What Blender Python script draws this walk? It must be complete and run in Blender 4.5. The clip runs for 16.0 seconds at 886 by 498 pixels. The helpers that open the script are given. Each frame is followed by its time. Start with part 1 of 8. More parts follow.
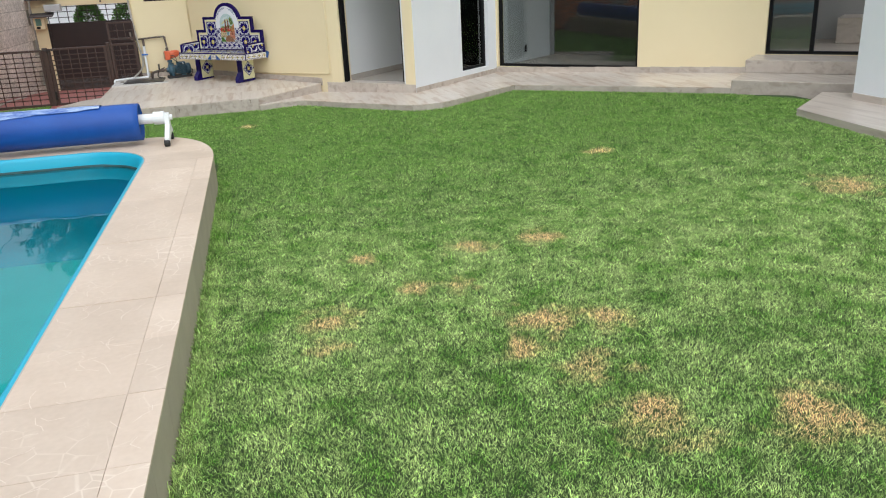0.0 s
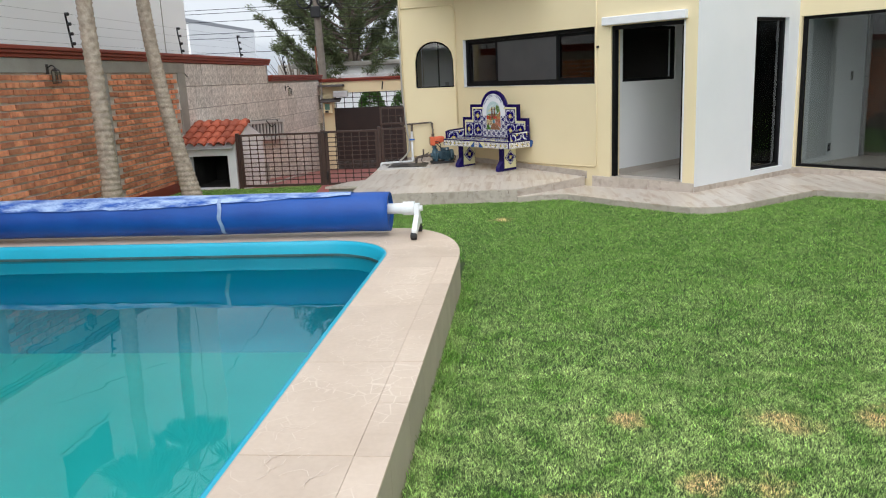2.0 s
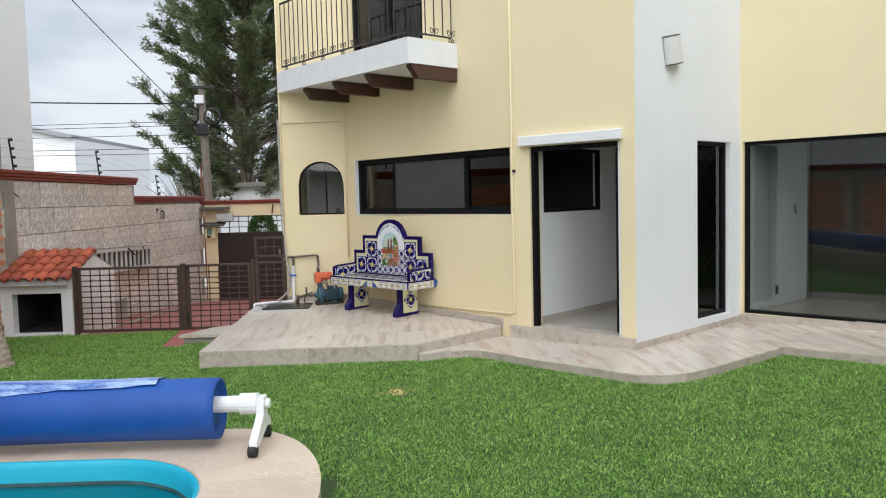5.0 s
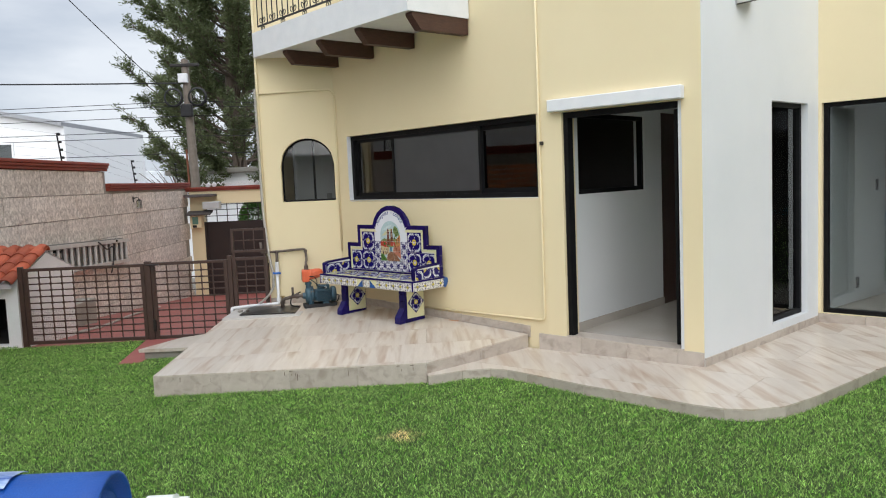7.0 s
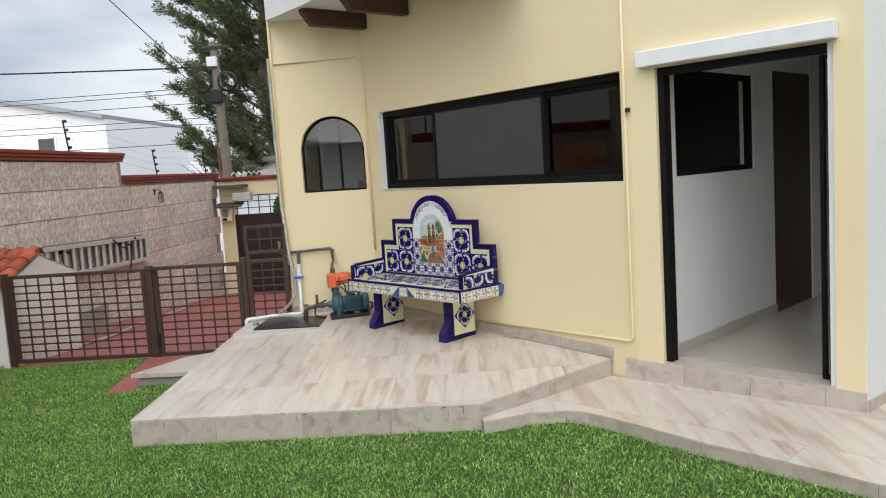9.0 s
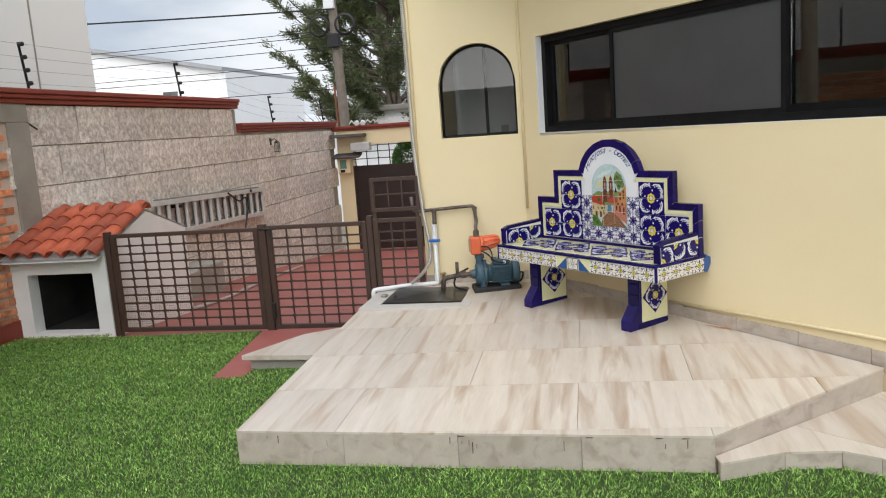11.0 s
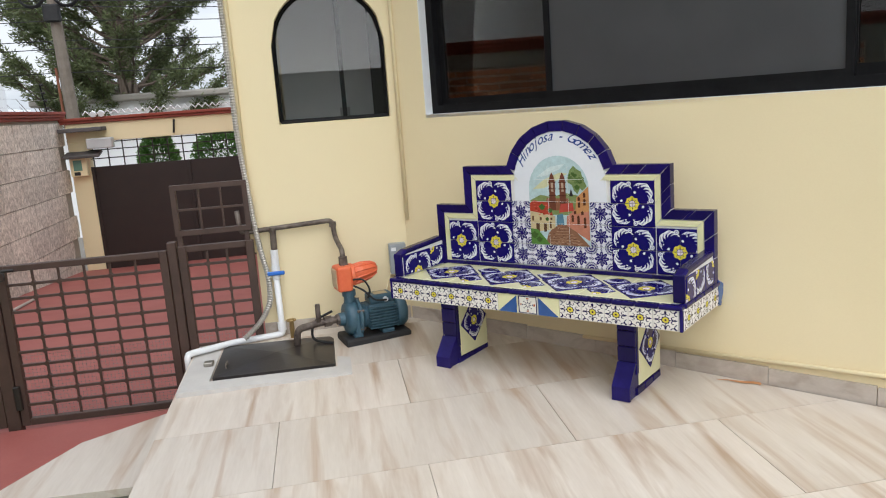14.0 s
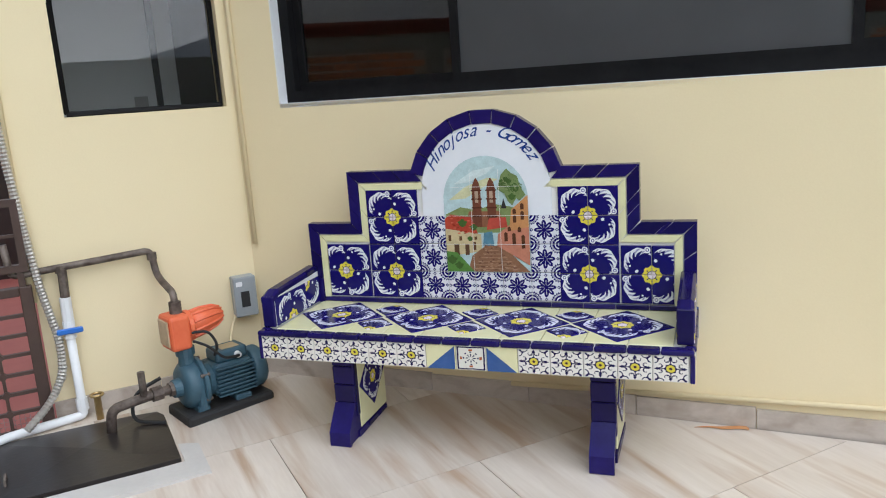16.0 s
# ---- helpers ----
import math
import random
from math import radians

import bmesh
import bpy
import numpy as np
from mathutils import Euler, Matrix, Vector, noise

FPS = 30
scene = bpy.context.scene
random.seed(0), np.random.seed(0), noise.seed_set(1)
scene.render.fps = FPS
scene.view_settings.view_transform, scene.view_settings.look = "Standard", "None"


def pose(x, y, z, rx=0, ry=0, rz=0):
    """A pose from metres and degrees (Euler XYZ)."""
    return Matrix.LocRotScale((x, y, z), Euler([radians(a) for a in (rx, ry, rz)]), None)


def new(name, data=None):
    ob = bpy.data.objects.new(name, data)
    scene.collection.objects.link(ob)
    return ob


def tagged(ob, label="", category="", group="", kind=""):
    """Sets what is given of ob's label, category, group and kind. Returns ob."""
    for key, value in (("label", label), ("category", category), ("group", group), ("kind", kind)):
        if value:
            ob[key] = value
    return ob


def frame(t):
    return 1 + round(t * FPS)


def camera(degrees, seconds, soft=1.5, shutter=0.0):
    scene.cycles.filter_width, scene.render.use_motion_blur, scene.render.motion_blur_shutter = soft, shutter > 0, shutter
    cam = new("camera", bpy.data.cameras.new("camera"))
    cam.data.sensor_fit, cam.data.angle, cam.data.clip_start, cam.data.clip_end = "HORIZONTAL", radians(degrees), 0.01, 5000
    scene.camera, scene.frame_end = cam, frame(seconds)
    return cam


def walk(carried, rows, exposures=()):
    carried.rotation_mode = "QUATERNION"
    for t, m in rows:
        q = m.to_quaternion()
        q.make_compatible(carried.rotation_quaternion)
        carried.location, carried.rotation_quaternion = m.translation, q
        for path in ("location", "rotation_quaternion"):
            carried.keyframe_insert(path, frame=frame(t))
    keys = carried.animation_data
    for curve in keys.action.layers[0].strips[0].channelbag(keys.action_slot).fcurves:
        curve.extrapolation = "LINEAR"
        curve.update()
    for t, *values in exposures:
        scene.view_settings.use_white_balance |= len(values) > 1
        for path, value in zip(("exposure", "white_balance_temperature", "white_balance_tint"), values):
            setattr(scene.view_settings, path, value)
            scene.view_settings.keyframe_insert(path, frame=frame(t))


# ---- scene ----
cam = camera(59.3, 16.0, soft=1.1)
METRES, EYE, TILT, LEAN, TURN = 11.3, 1.5, 0.0, 0.0, -12.3
ROWS = [
    (0.0, 0.0, 0.0, 0.0, -0.96, -19.62, 2.69),
    (0.5, -0.0051, 0.0229, -0.0093, 3.42, -19.54, 2.81),
    (1.0, -0.0045, 0.048, -0.0082, 10.23, -17.76, 2.32),
    (1.5, -0.0064, 0.0704, -0.0061, 15.96, -14.22, 1.86),
    (2.0, -0.0186, 0.0934, -0.0056, 17.95, -12.48, 2.38),
    (2.5, -0.0232, 0.1161, -0.0062, 18.31, -10.82, 1.81),
    (3.0, -0.0265, 0.147, -0.0036, 18.59, -7.95, 0.68),
    (3.5, -0.0368, 0.1743, -0.0046, 17.49, -6.4, 0.63),
    (4.0, -0.0459, 0.2033, -0.0017, 14.64, -5.75, 1.2),
    (4.5, -0.0475, 0.2435, -0.0014, 12.08, -4.77, 1.04),
    (5.0, -0.0566, 0.2818, -0.0023, 11.08, -3.84, 1.4),
    (7.5, -0.0993, 0.4574, -0.0041, 11.76, -5.53, 3.02),
    (8.0, -0.105, 0.491, -0.0034, 12.89, -5.89, 3.39),
    (8.5, -0.1166, 0.5236, -0.0062, 13.07, -6.11, 3.73),
    (9.0, -0.1253, 0.5585, -0.0062, 14.45, -5.95, 3.59),
    (9.5, -0.1359, 0.5936, -0.0049, 19.6, -5.55, 3.43),
    (10.0, -0.1542, 0.6215, -0.0081, 22.7, -6.52, 3.73),
    (12.5, -0.256, 0.7362, -0.0134, 21.11, -10.23, 4.99),
    (13.0, -0.2743, 0.7636, -0.0111, 15.68, -10.23, 4.78),
    (13.5, -0.296, 0.7846, -0.0144, 9.06, -10.79, 4.23),
    (14.0, -0.313, 0.8086, -0.0161, 3.38, -10.62, 4.15),
    (14.5, -0.3279, 0.8373, -0.0151, -0.97, -9.41, 4.73),
    (15.0, -0.3472, 0.8597, -0.0175, -7.41, -10.32, 4.12),
    (15.5, -0.3562, 0.8795, -0.018, -12.21, -11.69, 4.26),
    (16.0, -0.3598, 0.8992, -0.0182, -14.55, -11.91, 3.75),
]
EXPOSURES = [(0.0, 0.68, 6150, 10), (7.5, 0.66, 6200, 10), (10.0, 0.74, 6300, 10), (13.0, 0.80, 6400, 10), (14.5, 0.82, 6050, 10), (16.0, 0.82, 5850, 10)]
walk(cam, [(t, pose(0, 0, EYE, TILT, LEAN, TURN) @ pose(METRES * x, METRES * y, METRES * z, 90 + pitch, roll, yaw)) for t, x, y, z, yaw, pitch, roll in ROWS], exposures=EXPOSURES)

# ---- light and air ----
world = bpy.data.worlds.new("overcast_sky")
scene.world = world
world.use_nodes = True
wn, wl = world.node_tree.nodes, world.node_tree.links
wn.clear()
w_out, w_bg = wn.new("ShaderNodeOutputWorld"), wn.new("ShaderNodeBackground")
w_sky = wn.new("ShaderNodeTexSky")
w_sky.sky_type, w_sky.sun_disc = "NISHITA", False
SUN_UP, SUN_ROUND = radians(42), radians(184)
w_sky.sun_elevation, w_sky.sun_rotation = SUN_UP, SUN_ROUND
w_tint = wn.new("ShaderNodeMix")
w_tint.data_type, w_tint.blend_type = "RGBA", "MULTIPLY"
w_tint.inputs[0].default_value = 1.0
w_tint.inputs[7].default_value = (0.10, 0.10, 0.10, 1)
w_co, w_map, w_noise, w_ramp = wn.new("ShaderNodeTexCoord"), wn.new("ShaderNodeMapping"), wn.new("ShaderNodeTexNoise"), wn.new("ShaderNodeValToRGB")
w_map.inputs["Scale"].default_value = (1.4, 1.4, 4.5)
w_map.inputs["Location"].default_value = (0.35, 0.1, 0.62)
w_noise.inputs["Scale"].default_value, w_noise.inputs["Detail"].default_value, w_noise.inputs["Roughness"].default_value = 1.6, 6.0, 0.5
w_ramp.color_ramp.elements[0].position, w_ramp.color_ramp.elements[0].color = 0.42, (0.58, 0.64, 0.725, 1)
w_ramp.color_ramp.elements[1].position, w_ramp.color_ramp.elements[1].color = 0.60, (0.98, 1.0, 1.02, 1)
w_mix = wn.new("ShaderNodeMix")
w_mix.data_type = "RGBA"
w_mix.inputs[0].default_value = 0.9
wl.new(w_co.outputs["Generated"], w_map.inputs["Vector"])
wl.new(w_map.outputs[0], w_noise.inputs["Vector"])
wl.new(w_noise.outputs["Fac"], w_ramp.inputs["Fac"])
wl.new(w_sky.outputs[0], w_tint.inputs[6])
wl.new(w_tint.outputs[2], w_mix.inputs[6])
wl.new(w_ramp.outputs[0], w_mix.inputs[7])
# an overcast sky grows brighter towards the zenith
w_sep, w_up, w_zen = wn.new("ShaderNodeSeparateXYZ"), wn.new("ShaderNodeMapRange"), wn.new("ShaderNodeVectorMath")
wl.new(w_co.outputs["Generated"], w_sep.inputs[0])
wl.new(w_sep.outputs[2], w_up.inputs["Value"])
w_up.inputs["From Min"].default_value, w_up.inputs["From Max"].default_value = 0.25, 1.0
w_up.inputs["To Min"].default_value, w_up.inputs["To Max"].default_value = 1.0, 1.9
w_zen.operation = "SCALE"
wl.new(w_mix.outputs[2], w_zen.inputs[0])
wl.new(w_up.outputs[0], w_zen.inputs["Scale"])
wl.new(w_zen.outputs[0], w_bg.inputs["Color"])
wl.new(w_bg.outputs[0], w_out.inputs[0])
w_bg.inputs["Strength"].default_value = 0.58

sun = new("sun", bpy.data.lights.new("sun", "SUN"))
sun.data.energy, sun.data.angle, sun.data.color = 1.7, radians(80), (1.0, 0.96, 0.9)
sun.rotation_euler = (radians(90) - SUN_UP, 0, radians(-4))


# ---- builders ----
def thing(name, label, category, at=(0, 0, 0), group="", kind=""):
    ob = new(name)
    ob.location = at
    ob.empty_display_size = 0.1
    return tagged(ob, label, category, group, kind)


def finish(bm, name, material, smooth=False):
    bmesh.ops.recalc_face_normals(bm, faces=bm.faces)
    me = bpy.data.meshes.new(name)
    bm.to_mesh(me)
    bm.free()
    for m in (material if isinstance(material, (list, tuple)) else [material]):
        me.materials.append(m)
    if smooth:
        me.polygons.foreach_set("use_smooth", [True] * len(me.polygons))
    return me


def part(name, bm, material, parent, label="", smooth=False):
    """One bmesh, in the world's metres or its thing's own, as one mesh under a thing or part."""
    ob = new(name, finish(bm, name, material, smooth))
    ob.parent = parent
    return tagged(ob, label)


def solo(name, bm, material, label, category, kind="", smooth=False, group=""):
    return tagged(new(name, finish(bm, name, material, smooth)), label, category, group, kind)


def box(bm, lo, hi, m=None, bevel=0.0, seg=1):
    c = [(a + b) / 2 for a, b in zip(lo, hi)]
    s = [abs(b - a) for a, b in zip(lo, hi)]
    r = bmesh.ops.create_cube(bm, size=1, matrix=(m or Matrix()) @ Matrix.Translation(c) @ Matrix.Diagonal((*s, 1)))
    if bevel:
        es = list({e for v in r["verts"] for e in v.link_edges})
        bmesh.ops.bevel(bm, geom=es, offset=bevel, segments=seg, affect="EDGES", profile=0.5)
    return bm


def one_box(lo, hi, m=None, bevel=0.0, seg=1):
    return box(bmesh.new(), lo, hi, m, bevel, seg)


def prism(bm, pts, low, high, m=None):
    """An upright slab over an outline; low and high are heights or functions of x, y."""
    f0 = low if callable(low) else (lambda x, y: low)
    f1 = high if callable(high) else (lambda x, y: high)
    m = m or Matrix()
    a = [bm.verts.new(m @ Vector((x, y, f0(x, y)))) for x, y in pts]
    b = [bm.verts.new(m @ Vector((x, y, f1(x, y)))) for x, y in pts]
    n = len(pts)
    bm.faces.new(a[::-1])
    bm.faces.new(b)
    for i in range(n):
        bm.faces.new((a[i], a[(i + 1) % n], b[(i + 1) % n], b[i]))
    return bm


def tube(bm, path, radius, sides=8, cap=True):
    """A round bar along a path; radius a number or one number a point."""
    path = [Vector(p) for p in path]
    rs = radius if isinstance(radius, (list, tuple)) else [radius] * len(path)
    rings, side = [], None
    for i, p in enumerate(path):
        d = (path[min(i + 1, len(path) - 1)] - path[max(i - 1, 0)]).normalized()
        if side is None:
            side = d.orthogonal().normalized()
        side = (side - d * side.dot(d)).normalized()
        up = d.cross(side)
        rings.append([bm.verts.new(p + rs[i] * (math.cos(a) * side + math.sin(a) * up)) for a in [2 * math.pi * k / sides for k in range(sides)]])
    for r, s in zip(rings, rings[1:]):
        for k in range(sides):
            bm.faces.new((r[k], r[(k + 1) % sides], s[(k + 1) % sides], s[k]))
    if cap:
        bm.faces.new(rings[0][::-1])
        bm.faces.new(rings[-1])
    return bm


def bent(points, r=0.05, n=5):
    """A path with its corners rounded."""
    pts = [Vector(p) for p in points]
    out = [pts[0]]
    for a, b, c in zip(pts, pts[1:], pts[2:]):
        p, q = b + (a - b).normalized() * r, b + (c - b).normalized() * r
        out += [(1 - t) ** 2 * p + 2 * t * (1 - t) * b + t * t * q for t in [i / n for i in range(n + 1)]]
    return out + [pts[-1]]


def arc(cx, cy, r, a0, a1, n):
    return [(cx + r * math.cos(radians(a0 + (a1 - a0) * i / n)), cy + r * math.sin(radians(a0 + (a1 - a0) * i / n))) for i in range(n + 1)]


def along(p, q):
    """Local axes of an upright face: x from p to q, y into the house, z up."""
    d = Vector((q[0] - p[0], q[1] - p[1], 0)).normalized()
    m = Matrix.Identity(4)
    m.col[0] = (*d, 0)
    m.col[1] = (-d.y, d.x, 0, 0)
    m.col[3] = (p[0], p[1], 0, 1)
    return m


def holed(bm, m, length, z0, z1, thick, holes, y0=0.0):
    """A wall from x 0 to length of m, with openings (a, b, low, high) or, arched, (a, b, low, spring, 'arch')."""
    cols, at = [], 0.0
    for h in sorted(holes):
        if h[0] > at:
            cols.append((at, h[0], None))
        n = 20 if len(h) > 4 else 1
        for i in range(n):
            a, b = h[0] + (h[1] - h[0]) * i / n, h[0] + (h[1] - h[0]) * (i + 1) / n
            def top(x, h=h):
                if len(h) < 5:
                    return h[3]
                r = (h[1] - h[0]) / 2
                return h[3] + math.sqrt(max(0, r * r - (x - (h[0] + h[1]) / 2) ** 2)) * h[5]
            cols.append((a, b, (h[2], top(a), top(b))))
        for x in (h[0], h[1]):
            quad(bm, m, [(x, y0, h[2]), (x, y0 + thick, h[2]), (x, y0 + thick, h[3]), (x, y0, h[3])])
        at = h[1]
    if at < length:
        cols.append((at, length, None))
    for a, b, h in cols:
        spans = [(z0, z0, z1, z1)] if h is None else [(z0, z0, h[0], h[0]), (h[1], h[2], z1, z1)]
        for la, lb, ha, hb in spans:
            if ha - la < 1e-4 and hb - lb < 1e-4:
                continue
            for y in (y0, y0 + thick):
                quad(bm, m, [(a, y, la), (b, y, lb), (b, y, hb), (a, y, ha)])
            quad(bm, m, [(a, y0, la), (b, y0, lb), (b, y0 + thick, lb), (a, y0 + thick, la)])
            quad(bm, m, [(a, y0, ha), (b, y0, hb), (b, y0 + thick, hb), (a, y0 + thick, ha)])
    for x in (0, length):
        quad(bm, m, [(x, y0, z0), (x, y0 + thick, z0), (x, y0 + thick, z1), (x, y0, z1)])
    bmesh.ops.remove_doubles(bm, verts=bm.verts, dist=1e-5)
    return bm


def quad(bm, m, pts):
    return bm.faces.new([bm.verts.new(m @ Vector(p)) for p in pts])


# ---- materials ----
def rgba(c):
    return (*c, 1)


def matte(name, a, b, scale=6.0, rough=0.8, bump=0.15, fine=60.0, spread=0.35, metal=0.0, coat=0.0, vary=0.0, stretch=(1, 1, 1), spec=0.5):
    """Two tones in broad and fine noise, with relief; vary shifts each piece's brightness."""
    m = bpy.data.materials.new(name)
    m.use_nodes = True
    n, l = m.node_tree.nodes, m.node_tree.links
    p = n["Principled BSDF"]
    co, mp = n.new("ShaderNodeTexCoord"), n.new("ShaderNodeMapping")
    mp.inputs["Scale"].default_value = stretch
    l.new(co.outputs["Object"], mp.inputs["Vector"])
    big, small, add, ramp = n.new("ShaderNodeTexNoise"), n.new("ShaderNodeTexNoise"), n.new("ShaderNodeMath"), n.new("ShaderNodeMapRange")
    big.inputs["Scale"].default_value, big.inputs["Detail"].default_value = scale, 5
    small.inputs["Scale"].default_value, small.inputs["Detail"].default_value = fine, 3
    l.new(mp.outputs[0], big.inputs["Vector"])
    l.new(mp.outputs[0], small.inputs["Vector"])
    add.operation, add.inputs[1].default_value = "MULTIPLY_ADD", 0.4
    l.new(small.outputs["Fac"], add.inputs[0])
    l.new(big.outputs["Fac"], add.inputs[2])
    ramp.inputs["From Min"].default_value, ramp.inputs["From Max"].default_value = 0.7 - spread, 0.7 + spread
    l.new(add.outputs[0], ramp.inputs["Value"])
    mix = n.new("ShaderNodeMix")
    mix.data_type = "RGBA"
    mix.inputs[6].default_value, mix.inputs[7].default_value = rgba(a), rgba(b)
    l.new(ramp.outputs[0], mix.inputs[0])
    colour = mix.outputs[2]
    if vary:
        info, hsv, rng = n.new("ShaderNodeObjectInfo"), n.new("ShaderNodeHueSaturation"), n.new("ShaderNodeMapRange")
        rng.inputs["To Min"].default_value, rng.inputs["To Max"].default_value = 1 - vary, 1 + vary
        isl, sm = n.new("ShaderNodeNewGeometry"), n.new("ShaderNodeMath")
        sm.operation = "ADD"
        fr = n.new("ShaderNodeMath")
        fr.operation = "FRACT"
        l.new(info.outputs["Random"], sm.inputs[0])
        l.new(isl.outputs["Random Per Island"], sm.inputs[1])
        l.new(sm.outputs[0], fr.inputs[0])
        l.new(fr.outputs[0], rng.inputs["Value"])
        l.new(rng.outputs[0], hsv.inputs["Value"])
        l.new(colour, hsv.inputs["Color"])
        colour = hsv.outputs[0]
    l.new(colour, p.inputs["Base Color"])
    p.inputs["Roughness"].default_value, p.inputs["Metallic"].default_value = rough, metal
    p.inputs["Specular IOR Level"].default_value = spec
    p.inputs["Coat Weight"].default_value = coat
    p.inputs["Coat Roughness"].default_value = 0.08
    if bump:
        b_ = n.new("ShaderNodeBump")
        b_.inputs["Strength"].default_value, b_.inputs["Distance"].default_value = bump, 0.01
        l.new(add.outputs[0], b_.inputs["Height"])
        l.new(b_.outputs[0], p.inputs["Normal"])
    return m


def glass(name, tint, gloss=1.0, rough=0.0):
    """A flat pane: clear with a tint, and a mirror by Fresnel's law."""
    m = bpy.data.materials.new(name)
    m.use_nodes = True
    n, l = m.node_tree.nodes, m.node_tree.links
    n.remove(n["Principled BSDF"])
    clear, shine, mix, fr = n.new("ShaderNodeBsdfTransparent"), n.new("ShaderNodeBsdfGlossy"), n.new("ShaderNodeMixShader"), n.new("ShaderNodeFresnel")
    clear.inputs[0].default_value = rgba(tint)
    shine.inputs["Roughness"].default_value = rough
    shine.inputs["Color"].default_value = (gloss, gloss, gloss, 1)
    fr.inputs[0].default_value = 1.6
    l.new(fr.outputs[0], mix.inputs[0])
    l.new(clear.outputs[0], mix.inputs[1])
    l.new(shine.outputs[0], mix.inputs[2])
    l.new(mix.outputs[0], n["Material Output"].inputs[0])
    return m


def marble_tile(name, a, b, c, along_y=True):
    """Cream porcelain tile with long soft streaks."""
    m = matte(name, a, b, scale=3.0, rough=0.32, bump=0.03, fine=22.0, spread=0.3, vary=0.07, stretch=(5.0, 0.45, 5.0) if along_y else (0.45, 5.0, 5.0))
    n, l = m.node_tree.nodes, m.node_tree.links
    p = n["Principled BSDF"]
    src = p.inputs["Base Color"].links[0].from_socket
    co, info, comb, vadd, mp, no, rng, mix = (n.new("ShaderNode" + k) for k in ("TexCoord", "ObjectInfo", "CombineXYZ", "VectorMath", "Mapping", "TexNoise", "MapRange", "Mix"))
    mul = n.new("ShaderNodeMath")
    mul.operation, mul.inputs[1].default_value = "MULTIPLY", 37.0
    l.new(info.outputs["Random"], mul.inputs[0])
    for k in range(3):
        l.new(mul.outputs[0], comb.inputs[k])
    l.new(co.outputs["Object"], vadd.inputs[0])
    l.new(comb.outputs[0], vadd.inputs[1])
    l.new(vadd.outputs[0], mp.inputs["Vector"])
    mp.inputs["Scale"].default_value = (7.0, 0.6, 7.0) if along_y else (0.6, 7.0, 7.0)
    l.new(mp.outputs[0], no.inputs["Vector"])
    no.inputs["Scale"].default_value, no.inputs["Detail"].default_value, no.inputs["Distortion"].default_value = 1.6, 4, 0.6
    rng.inputs["From Min"].default_value, rng.inputs["From Max"].default_value = 0.5, 0.72
    l.new(no.outputs["Fac"], rng.inputs["Value"])
    mix.data_type = "RGBA"
    l.new(rng.outputs[0], mix.inputs[0])
    l.new(src, mix.inputs[6])
    mix.inputs[7].default_value = rgba(c)
    l.new(mix.outputs[2], p.inputs["Base Color"])
    return m


YELLOW = matte("cream_yellow_paint", (0.765, 0.655, 0.415), (0.815, 0.705, 0.46), scale=1.3, rough=0.75, bump=0.10, fine=140)
WHITE = matte("white_wall_paint", (0.70, 0.73, 0.75), (0.78, 0.80, 0.82), scale=1.5, rough=0.7, bump=0.10, fine=130)
TRIM_WHITE = matte("white_trim_paint", (0.72, 0.74, 0.76), (0.82, 0.83, 0.84), scale=7, rough=0.7, bump=0.25, fine=90)
INNER = matte("indoor_white_paint", (0.70, 0.72, 0.72), (0.76, 0.77, 0.77), scale=1.2, rough=0.7, bump=0.05, fine=120)
# grey copy of INNER: the stair room's dimness is put into this colour
INNER_DARK = matte("indoor_dim_grey", (0.34, 0.34, 0.33), (0.42, 0.42, 0.41), scale=1.2, rough=0.8, bump=0.05)
INNER_FLOOR = matte("indoor_grey_tile", (0.42, 0.38, 0.33), (0.50, 0.46, 0.41), scale=2, rough=0.18, bump=0.02)
BLACK = matte("black_aluminium", (0.005, 0.005, 0.006), (0.012, 0.012, 0.013), scale=9, rough=0.5, bump=0.02, spec=0.12)
BROWN_METAL = matte("brown_painted_iron", (0.045, 0.026, 0.020), (0.075, 0.042, 0.032), scale=9, rough=0.5, bump=0.12)
DARK_GATE = matte("dark_brown_sheet_steel", (0.016, 0.009, 0.008), (0.026, 0.014, 0.011), scale=4, rough=0.5, bump=0.05)
RED_CAP = matte("oxide_red_paint", (0.20, 0.030, 0.018), (0.29, 0.055, 0.030), scale=5, rough=0.6, bump=0.2)
RED_FLOOR = matte("red_painted_concrete", (0.28, 0.070, 0.060), (0.38, 0.12, 0.10), scale=2.5, rough=0.6, bump=0.12, spread=0.45)
CEMENT = matte("grey_cement", (0.26, 0.24, 0.21), (0.38, 0.36, 0.32), scale=3, rough=0.9, bump=0.4, fine=70)
BLOCK = matte("rough_faced_block", (0.43, 0.39, 0.355), (0.88, 0.82, 0.76), scale=20, rough=0.95, bump=1.0, fine=55, spread=0.18, vary=0.10)
BRICK = matte("fired_red_brick", (0.42, 0.135, 0.065), (0.82, 0.36, 0.19), scale=11, rough=0.95, bump=0.8, fine=60, spread=0.24, vary=0.36)
MORTAR = matte("lime_mortar", (0.50, 0.43, 0.37), (0.64, 0.56, 0.49), scale=12, rough=0.95, bump=0.6)
